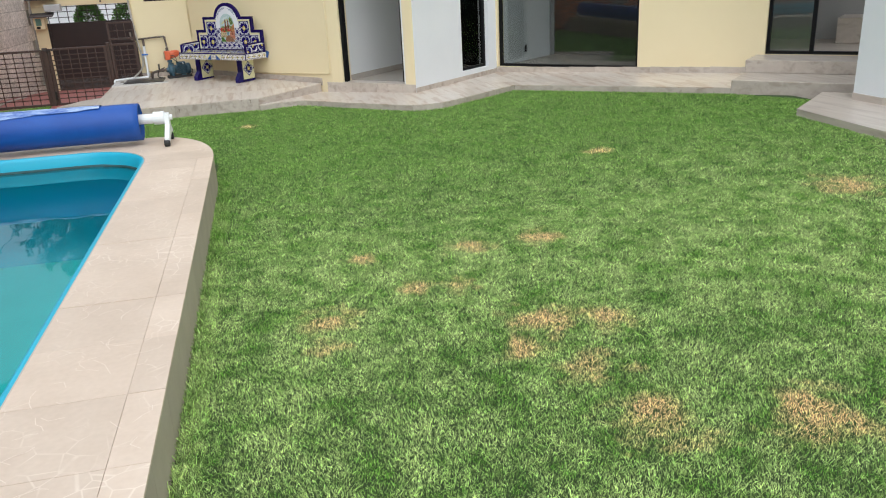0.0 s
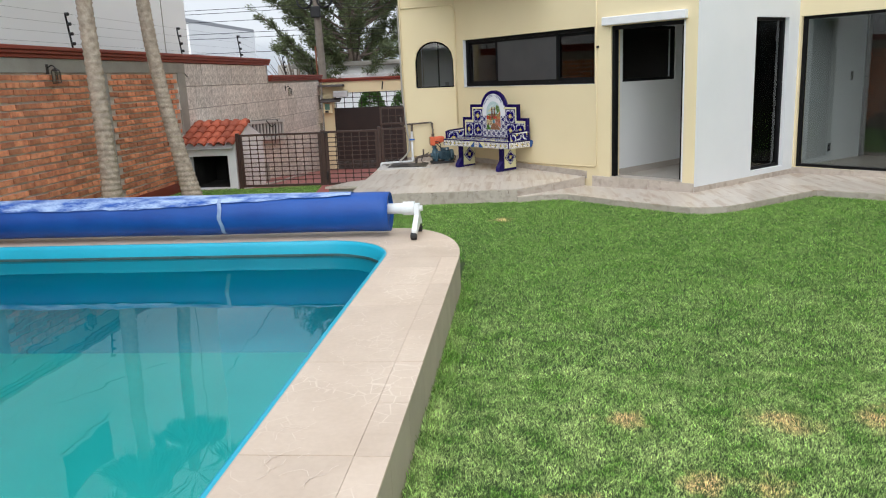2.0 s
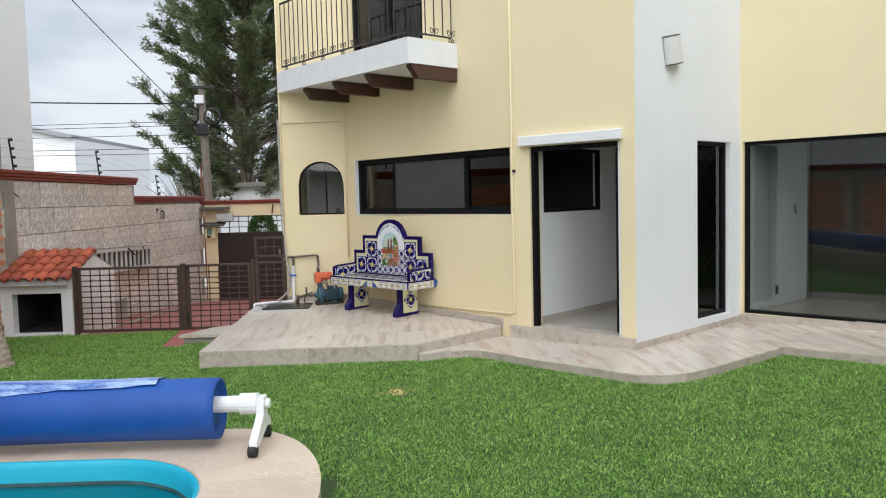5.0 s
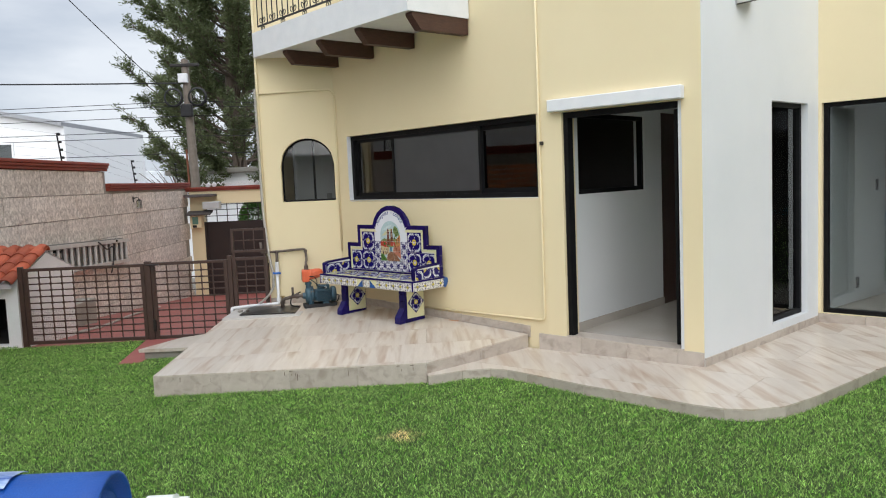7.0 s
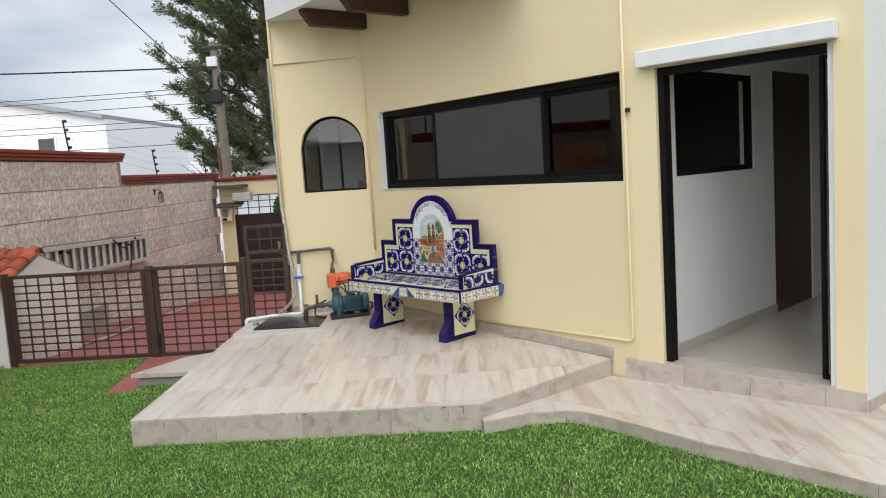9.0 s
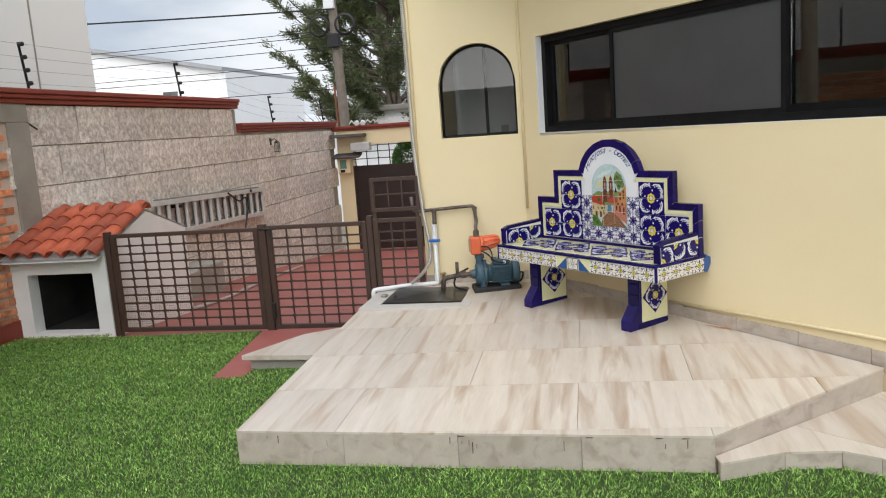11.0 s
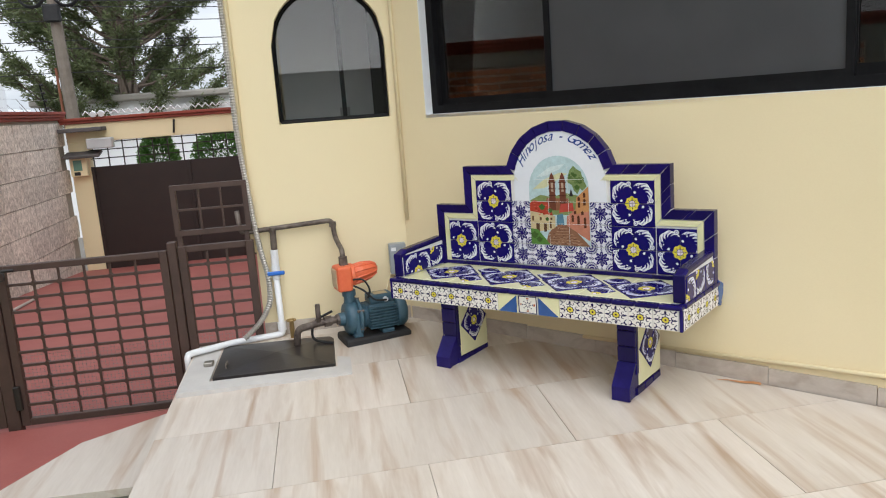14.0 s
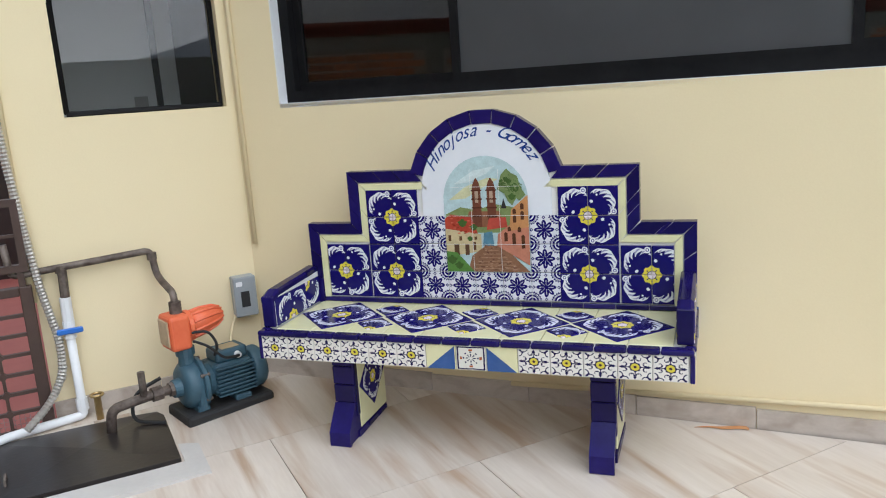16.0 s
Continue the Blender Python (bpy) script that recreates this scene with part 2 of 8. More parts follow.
def crazed(m):
    """Pale broken crack veins over a glazed tile."""
    n, l = m.node_tree.nodes, m.node_tree.links
    p = n["Principled BSDF"]
    old = p.inputs["Base Color"].links[0].from_socket
    co, vor, nz, mr, gate, mul, mx = (n.new("ShaderNode" + k) for k in ("NewGeometry", "TexVoronoi", "TexNoise", "MapRange", "MapRange", "Math", "Mix"))
    vor.feature = "DISTANCE_TO_EDGE"
    vor.inputs["Scale"].default_value = 11.0
    nz.inputs["Scale"].default_value, nz.inputs["Detail"].default_value = 3.1, 3
    l.new(co.outputs["Position"], vor.inputs["Vector"])
    l.new(co.outputs["Position"], nz.inputs["Vector"])
    mr.inputs["From Min"].default_value, mr.inputs["From Max"].default_value = 0.012, 0.035
    mr.inputs["To Min"].default_value, mr.inputs["To Max"].default_value = 0.55, 0.0
    gate.inputs["From Min"].default_value, gate.inputs["From Max"].default_value = 0.50, 0.66
    l.new(vor.outputs["Distance"], mr.inputs["Value"])
    l.new(nz.outputs["Fac"], gate.inputs["Value"])
    mul.operation = "MULTIPLY"
    l.new(mr.outputs[0], mul.inputs[0])
    l.new(gate.outputs[0], mul.inputs[1])
    mx.data_type = "RGBA"
    l.new(mul.outputs[0], mx.inputs[0])
    l.new(old, mx.inputs[6])
    mx.inputs[7].default_value = rgba((0.84, 0.74, 0.62))
    l.new(mx.outputs[2], p.inputs["Base Color"])


COPING = matte("sandy_coping_tile", (0.52, 0.405, 0.305), (0.68, 0.555, 0.44), scale=3, rough=0.5, bump=0.12, fine=40, vary=0.05)
crazed(COPING)
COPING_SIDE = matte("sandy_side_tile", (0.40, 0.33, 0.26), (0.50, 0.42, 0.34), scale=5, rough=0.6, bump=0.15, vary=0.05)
GROUT = matte("tan_grout", (0.44, 0.37, 0.30), (0.52, 0.44, 0.36), scale=10, rough=0.9)
POOL = matte("turquoise_pool_shell", (0.016, 0.36, 0.52), (0.028, 0.44, 0.60), scale=2, rough=0.35, bump=0.03)
STREAK = marble_tile("streaked_cream_tile", (0.53, 0.46, 0.39), (0.66, 0.60, 0.53), (0.40, 0.29, 0.205))
STREAK_SIDE = marble_tile("streaked_beige_riser", (0.46, 0.40, 0.34), (0.56, 0.50, 0.44), (0.36, 0.30, 0.25))
SOIL = matte("lawn_soil", (0.026, 0.050, 0.012), (0.050, 0.082, 0.022), scale=20, rough=1.0, bump=0.6)
# near-black that puts the unlit rooms' darkness into their surfaces
INNER_DIM = matte("unlit_room_dark", (0.035, 0.033, 0.032), (0.06, 0.056, 0.052), scale=1.5, rough=0.7, bump=0.05)
PANE = glass("window_pane", (0.72, 0.76, 0.76))
PANE_DARK = glass("tinted_pane", (0.60, 0.62, 0.62))


# ---- plan ----
def lawn_z(x, y):
    return -0.0593 + 0.0189 * x - 0.0124 * y


def path_z(x, y):
    return lawn_z(x, y) + 0.08


def deck_z(x, y):
    return -0.406 + 0.0184 * x + 0.0338 * y


def yard_z(x, y):
    return -0.345 - 0.0825 * (y - 14.2)


C0, C1, C2, C3, C4 = (-1.95, 14.25), (-1.07, 14.25), (1.03, 11.76), (2.085, 10.78), (3.70, 12.235)
W3D = (0.695, -0.719)
C5 = (C4[0] + 6.2 * W3D[0], C4[1] + 6.2 * W3D[1])
HOUSE_TOP = 6.2
WALL_X = -5.95


def length(p, q):
    return math.hypot(q[0] - p[0], q[1] - p[1])


M0, M1, MD, MW, M3 = along(C0, C1), along(C1, C2), along(C2, C3), along(C3, C4), along(C4, C5)


# ---- house ----
house = thing("house_wall", "cream yellow rendered house wall, two storeys", "house", kind="structure")
FOOT = -0.35
part("wall_arch", holed(bmesh.new(), M0, length(C0, C1), FOOT, HOUSE_TOP, 0.2, [(0.21, 0.845, 1.265, 1.70, "arch", 0.98)]), YELLOW, house)
L1 = length(C1, C2)
WIN = (0.235, 3.18, 1.26, 2.0)
BALDOOR = (0.22, 1.75, 3.28, 5.4)
part("wall_bench", holed(bmesh.new(), M1, L1, FOOT, 2.9, 0.2, [WIN]), YELLOW, house)
part("wall_bench_upper", holed(bmesh.new(), M1, L1, 2.9, HOUSE_TOP, 0.2, [BALDOOR]), YELLOW, house)
LD = length(C2, C3)
DOOR = (0.19, 1.275, 0.04, 1.985)
part("wall_door", holed(bmesh.new(), MD, LD - 0.003, FOOT, HOUSE_TOP, 0.2, [DOOR]), YELLOW, house)
LW = length(C3, C4)
SLIT = (1.185, 1.935, 0.065, 2.01)
part("wall_white", holed(bmesh.new(), MW, LW, FOOT, HOUSE_TOP, 0.2, [SLIT]), WHITE, house, "smooth white rendered wall")
BIG, DOOR2 = (0.03, 2.32, 0.03, 2.02), (4.05, 5.7, 0.27, 2.45)
part("wall_big_window", holed(bmesh.new(), M3, 6.2, FOOT, HOUSE_TOP, 0.2, [BIG, DOOR2]), YELLOW, house)
part("wall_side", holed(bmesh.new(), along((C0[0], C0[1] + 9), (C0[0], C0[1] + 0.2)), 8.8, FOOT, HOUSE_TOP, 0.2, [(6.3, 8.1, 0.95, 2.15)]), YELLOW, house)
bm = bmesh.new()
prism(bm, [(C0[0], 14.25), (C1[0], 14.25), C2, C3, C4, C5, (C5[0] + 4, C5[1] + 4), (8, 24), (C0[0], 24)], HOUSE_TOP + 0.002, HOUSE_TOP + 0.25)
solo("roof", bm, CEMENT, "flat concrete house roof", "roof", "structure")

# white wing at the other side of the steps
wing = thing("white_wing", "white rendered wing of the house", "house", kind="structure")
part("wall_wing", one_box((5.98, -7.0, FOOT), (6.2, 7.0, HOUSE_TOP)), WHITE, wing)
part("wall_wing_end", one_box((6.2, 6.8, FOOT), (9.5, 7.0, HOUSE_TOP)), WHITE, wing)
solo("wall_behind", one_box((-6.2, -7.25, -0.6), (6.34, -7.0, 2.6)), CEMENT, "rendered garden wall", "wall", "structure")

# ---- ground ----
bm = bmesh.new()
g0 = [bm.verts.new(p) for p in [(-400, -400, lawn_z(0, 0) - 1.6), (400, -400, -1.7), (400, 400, -1.75), (-400, 400, -1.75)]]
bm.faces.new(g0)
solo("ground", bm, matte("street_earth", (0.16, 0.14, 0.12), (0.24, 0.22, 0.19), scale=0.5), "dusty street ground", "ground", "structure")

# ---- pool ----
COP_Z, WATER_Z = 0.15, 0.03


def pool_inner():
    return [(-5.0, -4.0), (-1.02, -4.0)] + arc(-1.62, 6.67, 0.60, 0, 90, 10) + [(-5.0, 7.27)]


pool = thing("swimming_pool", "raised turquoise swimming pool with sandy tiled coping", "pool", kind="structure")
inner = pool_inner()
outer_corner = [(-1.10 + 0.64 * math.cos(radians(a)), 6.60 + 1.15 * math.sin(radians(a))) for a in range(0, 91, 9)]
bm = bmesh.new()
# coping bed: straight runs and the rounded corner
prism(bm, [(-1.02, -4.6), (-0.475, -4.6), (-0.475, 6.6), (-1.02, 6.6)], -0.5, COP_Z - 0.004)
prism(bm, [(-5.5, 7.28), (-1.62, 7.28), (-1.62, 7.735), (-5.5, 7.735)], -0.5, COP_Z - 0.004)
prism(bm, [(-1.02, 6.6)] + [(-1.10 + (x + 1.10) * 0.98, 6.6 + (y - 6.6) * 0.985) for x, y in outer_corner] + [(-1.62, 7.735)] + arc(-1.62, 6.67, 0.60, 90, 0, 10), -0.5, COP_Z - 0.004)
prism(bm, [(-5.5, -4.6), (-5.0, -4.6), (-5.0, 7.28), (-5.5, 7.28)], -0.5, COP_Z - 0.004)
prism(bm, [(-5.0, -4.6), (-1.02, -4.6), (-1.02, -4.0), (-5.0, -4.0)], -0.5, COP_Z - 0.004)
part("coping_bed", bm, GROUT, pool)

# shell: rounded lip, wall with a ledge, floor
profile = [(0.005, COP_Z - 0.014), (-0.010, COP_Z + 0.003), (-0.022, COP_Z - 0.003), (-0.034, COP_Z - 0.03), (-0.042, 0.05), (-0.05, -0.10), (-0.07, -0.40), (-0.12, -0.62), (-0.26, -0.74)]
cx, cy = -3.0, 1.6
bm = bmesh.new()
dense = []
for (ax, ay), (bx, by) in zip(inner, inner[1:] + inner[:1]):
    n = max(1, int(math.hypot(bx - ax, by - ay) / 0.5))
    dense += [(ax + (bx - ax) * i / n, ay + (by - ay) * i / n) for i in range(n)]
rings = []
for off, z in profile:
    ring = []
    for i, (x, y) in enumerate(dense):
        (px_, py_), (qx, qy) = dense[i - 1], dense[(i + 1) % len(dense)]
        d = Vector((qx - px_, qy - py_)).normalized()
        ring.append(bm.verts.new((x + d.y * off, y - d.x * off, z)))
    rings.append(ring)
for r, s in zip(rings, rings[1:]):
    for i in range(len(r)):
        bm.faces.new((r[i], r[(i + 1) % len(r)], s[(i + 1) % len(r)], s[i]))
part("shell", bm, POOL, pool, "turquoise fibreglass shell", True)
# floor coloured paler than the shell: the daylight reaching it is in the colour
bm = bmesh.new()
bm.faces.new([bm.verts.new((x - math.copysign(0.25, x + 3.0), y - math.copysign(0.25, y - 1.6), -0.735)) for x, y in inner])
part("pool_floor", bm, matte("brightened_turquoise_pool_floor", (0.10, 0.58, 0.57), (0.15, 0.68, 0.66), scale=2, rough=0.4, bump=0.03), pool, "turquoise pool floor, coloured paler for the light on it")

WATER = bpy.data.materials.new("pool_water")
WATER.use_nodes = True
n, l = WATER.node_tree.nodes, WATER.node_tree.links
n.remove(n["Principled BSDF"])
clear, shine, mix, fr, nz, bp, co = (n.new("ShaderNode" + k) for k in ("BsdfTransparent", "BsdfGlossy", "MixShader", "Fresnel", "TexNoise", "Bump", "TexCoord"))
clear.inputs[0].default_value = (0.55, 0.95, 0.91, 1)
shine.inputs["Roughness"].default_value = 0.0
fr.inputs[0].default_value = 1.55
nz.inputs["Scale"].default_value, nz.inputs["Detail"].default_value = 2.2, 2
bp.inputs["Strength"].default_value, bp.inputs["Distance"].default_value = 0.03, 0.05
l.new(co.outputs["Object"], nz.inputs["Vector"])
l.new(nz.outputs["Fac"], bp.inputs["Height"])
l.new(bp.outputs[0], shine.inputs["Normal"])
l.new(bp.outputs[0], fr.inputs["Normal"])
l.new(fr.outputs[0], mix.inputs[0])
l.new(clear.outputs[0], mix.inputs[1])
l.new(shine.outputs[0], mix.inputs[2])
l.new(mix.outputs[0], n["Material Output"].inputs[0])
bm = bmesh.new()
bm.faces.new([bm.verts.new((x, y, WATER_Z)) for x, y in dense])
scum = bmesh.new()
lines = []
for off, z in ((-0.0405, 0.052), (-0.0435, 0.047), (-0.0445, 0.026)):
    ring = []
    for i, (x, y) in enumerate(dense):
        (px_, py_), (qx, qy) = dense[i - 1], dense[(i + 1) % len(dense)]
        d = Vector((qx - px_, qy - py_)).normalized()
        ring.append(scum.verts.new((x + d.y * off, y - d.x * off, z + 0.004 * noise.noise(Vector((x * 5, y * 5, 0))))))
    lines.append(ring)
for r, q in zip(lines, lines[1:]):
    for i in range(len(r)):
        scum.faces.new((r[i], r[(i + 1) % len(r)], q[(i + 1) % len(r)], q[i]))
part("waterline", scum, matte("dark_waterline_grime", (0.02, 0.05, 0.05), (0.05, 0.13, 0.14), scale=8, rough=0.6), pool, "dark grimy waterline")
water = solo("water", bm, WATER, "still turquoise pool water with mirror reflections", "water", "structure")
if water.data.polygons[0].normal.z < 0:
    water.data.flip_normals()

# ---- ground sheets ----
LAWN_MAT = bpy.data.materials.new("mown_grass")
LAWN_MAT.use_nodes = True
n, l = LAWN_MAT.node_tree.nodes, LAWN_MAT.node_tree.links
p = n["Principled BSDF"]
geo = n.new("ShaderNodeNewGeometry")
DRY = [(0.20, 3.55, 0.20), (0.16, 3.25, 0.14), (1.18, 3.18, 0.24), (1.42, 3.12, 0.20), (1.19, 2.66, 0.20), (1.26, 2.24, 0.26), (1.58, 4.33, 0.20), (1.80, 2.06, 0.26), (0.45, 4.38, 0.13), (0.68, 3.80, 0.13), (1.12, 4.33, 0.17), (0.98, 2.92, 0.17), (3.9, 4.48, 0.38), (2.86, 6.37, 0.18), (2.15, 1.85, 0.34), (-0.25, 9.8, 0.16), (0.9, 3.75, 0.13)]


def math_node(op, a, b=None, c=None):
    m_ = n.new("ShaderNodeMath")
    m_.operation = op
    for k, v in enumerate((a, b, c)):
        if v is None:
            continue
        if isinstance(v, (int, float)):
            m_.inputs[k].default_value = v
        else:
            l.new(v, m_.inputs[k])
    return m_.outputs[0]


def noise_node(scale, detail=4, rough=0.55):
    t_ = n.new("ShaderNodeTexNoise")
    t_.inputs["Scale"].default_value, t_.inputs["Detail"].default_value, t_.inputs["Roughness"].default_value = scale, detail, rough
    l.new(geo.outputs["Position"], t_.inputs["Vector"])
    return t_.outputs["Fac"]


def mix_node(fac, a, b):
    m_ = n.new("ShaderNodeMix")
    m_.data_type = "RGBA"
    for k, v in ((0, fac), (6, a), (7, b)):
        if isinstance(v, tuple):
            m_.inputs[k].default_value = rgba(v)
        else:
            l.new(v, m_.inputs[k])
    return m_.outputs[2]


def smooth_node(v, lo, hi):
    m_ = n.new("ShaderNodeMapRange")
    m_.inputs["From Min"].default_value, m_.inputs["From Max"].default_value = lo, hi
    l.new(v, m_.inputs["Value"])
    return m_.outputs[0]


wob = noise_node(9.0, 4)
dry = None
for x, y, r in DRY:
    dist = n.new("ShaderNodeVectorMath")
    dist.operation = "DISTANCE"
    l.new(geo.outputs["Position"], dist.inputs[0])
    dist.inputs[1].default_value = (x, y, lawn_z(x, y))
    v = math_node("DIVIDE", dist.outputs["Value"], r)
    dry = v if dry is None else math_node("MINIMUM", dry, v)
dry = smooth_node(math_node("MULTIPLY_ADD", wob, -2.6, math_node("SUBTRACT", 2.1, dry)), -0.05, 0.7)
dry = math_node("MULTIPLY", dry, math_node("GREATER_THAN", noise_node(60.0, 2), 0.38))
isl = n.new("ShaderNodeNewGeometry")
blade = isl.outputs["Random Per Island"]
tone = mix_node(smooth_node(noise_node(1.3, 6, 0.65), 0.30, 0.70), (0.048, 0.180, 0.013), (0.120, 0.300, 0.030))
sep = n.new("ShaderNodeSeparateXYZ")
l.new(geo.outputs["Position"], sep.inputs[0])
worn = math_node("MULTIPLY_ADD", smooth_node(math_node("MULTIPLY", sep.outputs[1], -1.0), -7.0, -4.2), 0.75, 0.25)
tone = mix_node(math_node("MULTIPLY", smooth_node(noise_node(6.5, 6, 0.75), 0.40, 0.62), worn), tone, (0.60, 0.74, 0.30))
tone = mix_node(math_node("MULTIPLY", math_node("POWER", blade, 2.0), 0.60), tone, (0.52, 0.70, 0.21))
tone = mix_node(dry, tone, (0.90, 0.66, 0.34))
hsv = n.new("ShaderNodeHueSaturation")
l.new(tone, hsv.inputs["Color"])
tuft = math_node("MULTIPLY_ADD", smooth_node(noise_node(60.0, 2), 0.34, 0.64), 0.66, 0.64)
each = math_node("MULTIPLY_ADD", math_node("POWER", math_node("FRACT", math_node("MULTIPLY", blade, 7.31)), 1.5), 1.55, 0.46)
l.new(math_node("MULTIPLY", tuft, each), hsv.inputs["Value"])
tone = hsv.outputs[0]
l.new(tone, p.inputs["Base Color"])
p.inputs["Roughness"].default_value = 0.6
p.inputs["Specular IOR Level"].default_value = 0.25
trans, addm = n.new("ShaderNodeBsdfTranslucent"), n.new("ShaderNodeMixShader")
l.new(tone, trans.inputs[0])
addm.inputs[0].default_value = 0.3
upright = n.new("ShaderNodeCombineXYZ")
upright.inputs[2].default_value = 1.0
lean_mix = n.new("ShaderNodeMix")
lean_mix.data_type = "VECTOR"
lean_mix.inputs[0].default_value = 0.3
l.new(geo.outputs["Normal"], lean_mix.inputs[4])
l.new(upright.outputs[0], lean_mix.inputs[5])
l.new(lean_mix.outputs[1], p.inputs["Normal"])
l.new(p.outputs[0], addm.inputs[1])
l.new(trans.outputs[0], addm.inputs[2])
l.new(addm.outputs[0], n["Material Output"].inputs[0])

bm = bmesh.new()
prism(bm, [(-0.475, -7), (5.97, -7), (5.97, 9.5), (3, 12.4), (-1.9, 14.1), (-5.95, 14.06), (-5.95, 7.735), (-1.6, 7.735), (-0.9, 7.6), (-0.475, 6.7)], -1.0, lawn_z)
solo("lawn_soil", bm, SOIL, "dark earth under the short lawn", "ground", "structure")
bm = bmesh.new()
prism(bm, [(-5.95, -7), (-0.475, -7), (-0.475, -4.6), (-5.95, -4.6)], -1.0, -0.05)
prism(bm, [(-5.95, -4.6), (-5.5, -4.6), (-5.5, 7.735), (-5.95, 7.735)], -1.0, -0.05)
solo("pavement", bm, CEMENT, "grey cement strip beside the pool", "pavement", "structure")
bm = bmesh.new()
prism(bm, [(-5.95, 14.065), (-1.9, 14.065), (-1.9, 24.2), (-5.95, 24.2)], -2.2, lambda x, y: yard_z(x, max(y, 14.2)))
solo("yard", bm, RED_FLOOR, "red painted concrete ramp down to the street gate", "yard", "structure")
bm = bmesh.new()
prism(bm, [(-3.22, 12.70), (-3.0, 12.74), (-3.0, 13.3), (-2.36, 13.3), (-2.36, 14.07), (-3.42, 14.07)], -0.6, lambda x, y: lawn_z(x, y) + 0.006)
solo("red_path", bm, RED_FLOOR, "short red painted concrete path at the gate", "path", "structure")
bm = bmesh.new()
box(bm, (WALL_X, -7, -0.45), (WALL_X + 0.03, 14.2, -0.17))
solo("baseboard_red", bm, RED_CAP, "red painted band along the brick wall's foot", "trim", "structure")

# ---- terrace and walkway cores ----
DECK = [(-2.345, 11.28), (-0.07, 11.15), (0.86, 11.92), (-1.07, 14.25), (-2.345, 14.25)]
PATH = [(-0.07, 11.145), (-0.06, 11.07), (0.22, 11.18), (0.45, 11.19), (0.58, 11.11), (0.72, 10.95), (1.08, 10.49), (1.41, 10.12), (1.66, 9.83), (1.82, 9.69), (1.98, 9.63), (2.20, 9.66), (2.48, 9.83), (3.45, 10.57), (5.49, 8.46), (6.44, 9.38), (3.70, 12.235), (2.085, 10.78), (1.03, 11.76), (0.86, 11.92)]
terrace = thing("terrace", "raised terrace paved with streaked cream tiles", "terrace", kind="structure")
walkway = thing("walkway", "low walkway of streaked cream tiles with a curved edge", "walkway", kind="structure")


def shrink(pts, d):
    cxx, cyy = sum(p[0] for p in pts) / len(pts), sum(p[1] for p in pts) / len(pts)
    return [(x + (cxx - x) * d, y + (cyy - y) * d) for x, y in pts]


part("core", prism(bmesh.new(), shrink(DECK, 0.012), -0.6, lambda x, y: deck_z(x, y) - 0.010), GROUT, terrace)
bm = bmesh.new()
inset = []
for i, (x, y) in enumerate(PATH):
    a, b = PATH[i - 1], PATH[(i + 1) % len(PATH)]
    d = Vector((b[0] - a[0], b[1] - a[1])).normalized()
    inset.append((x - d.y * 0.012, y + d.x * 0.012))
prism(bm, inset, -0.6, lambda x, y: path_z(x, y) - 0.010)
part("core", bm, GROUT, walkway)

# two steps up to the far door, and the paving before the white wing
steps = thing("entrance_steps", "two wide steps tiled in streaked beige", "steps", kind="structure")
S3 = M3
part("lower_step", box(bmesh.new(), (3.96, -1.335, -0.4), (6.1, 0.0, 0.11), S3, 0.006), STREAK_SIDE, steps)
part("upper_step", box(bmesh.new(), (3.95, -0.62, 0.11), (6.1, 0.0, 0.265), S3, 0.006), STREAK_SIDE, steps)
part("threshold", box(bmesh.new(), (4.05, 0.0, 0.0), (5.7, 0.22, 0.268), S3), STREAK_SIDE, steps)
bm = bmesh.new()
prism(bm, [(6.07, 7.58), (5.22, 6.86), (5.10, 5.50), (5.0, 2.0), (5.978, 2.0), (5.978, 7.002), (6.3, 7.3)], -0.4, lambda x, y: lawn_z(x, y) + 0.075)
solo("side_paving", bm, STREAK_SIDE, "streaked beige paving along the white wing", "paving", "structure")

# small slab step at the gate
step = thing("slab_step", "low wedge-shaped marble step beside the terrace", "step")
part("slab", prism(bmesh.new(), [(-3.07, 12.90), (-2.35, 12.88), (-2.35, 13.78), (-2.80, 13.45)], -0.20, -0.165), STREAK, step)
part("base", prism(bmesh.new(), [(-3.02, 12.93), (-2.35, 12.91), (-2.35, 13.74), (-2.79, 13.42)], -0.5, -0.20), CEMENT, step)

# ---- house fittings ----
def frame_bars(bm, m, a, b, z0, z1, w, y0, y1):
    for lo, hi in (((a, y0, z0), (a + w, y1, z1)), ((b - w, y0, z0), (b, y1, z1)), ((a + w, y0, z0), (b - w, y1, z0 + w)), ((a + w, y0, z1 - w), (b - w, y1, z1))):
        box(bm, lo, hi, m)
    return bm


def pane(name, m, a, b, z0, z1, y, material, parent, label=""):
    ob = part(name, one_box((a, y, z0), (b, y + 0.005, z1), m), material, parent, label)
    ob.visible_shadow = False
    return ob


win = thing("window_1", "long black aluminium sliding window with a dark insect screen", "window", kind="structure")
part("window_frame", frame_bars(bmesh.new(), M1, WIN[0] + 0.002, WIN[1] - 0.002, WIN[2] + 0.002, WIN[3] - 0.002, 0.045, 0.05, 0.13), BLACK, win)
part("sash", frame_bars(bmesh.new(), M1, 0.28, 1.02, 1.307, 1.953, 0.035, 0.09, 0.115), BLACK, win)
part("sash", frame_bars(bmesh.new(), M1, 2.36, 3.135, 1.307, 1.953, 0.045, 0.09, 0.115), BLACK, win)
part("screen_frame", frame_bars(bmesh.new(), M1, 1.0, 2.40, 1.307, 1.953, 0.03, 0.06, 0.088), BLACK, win)
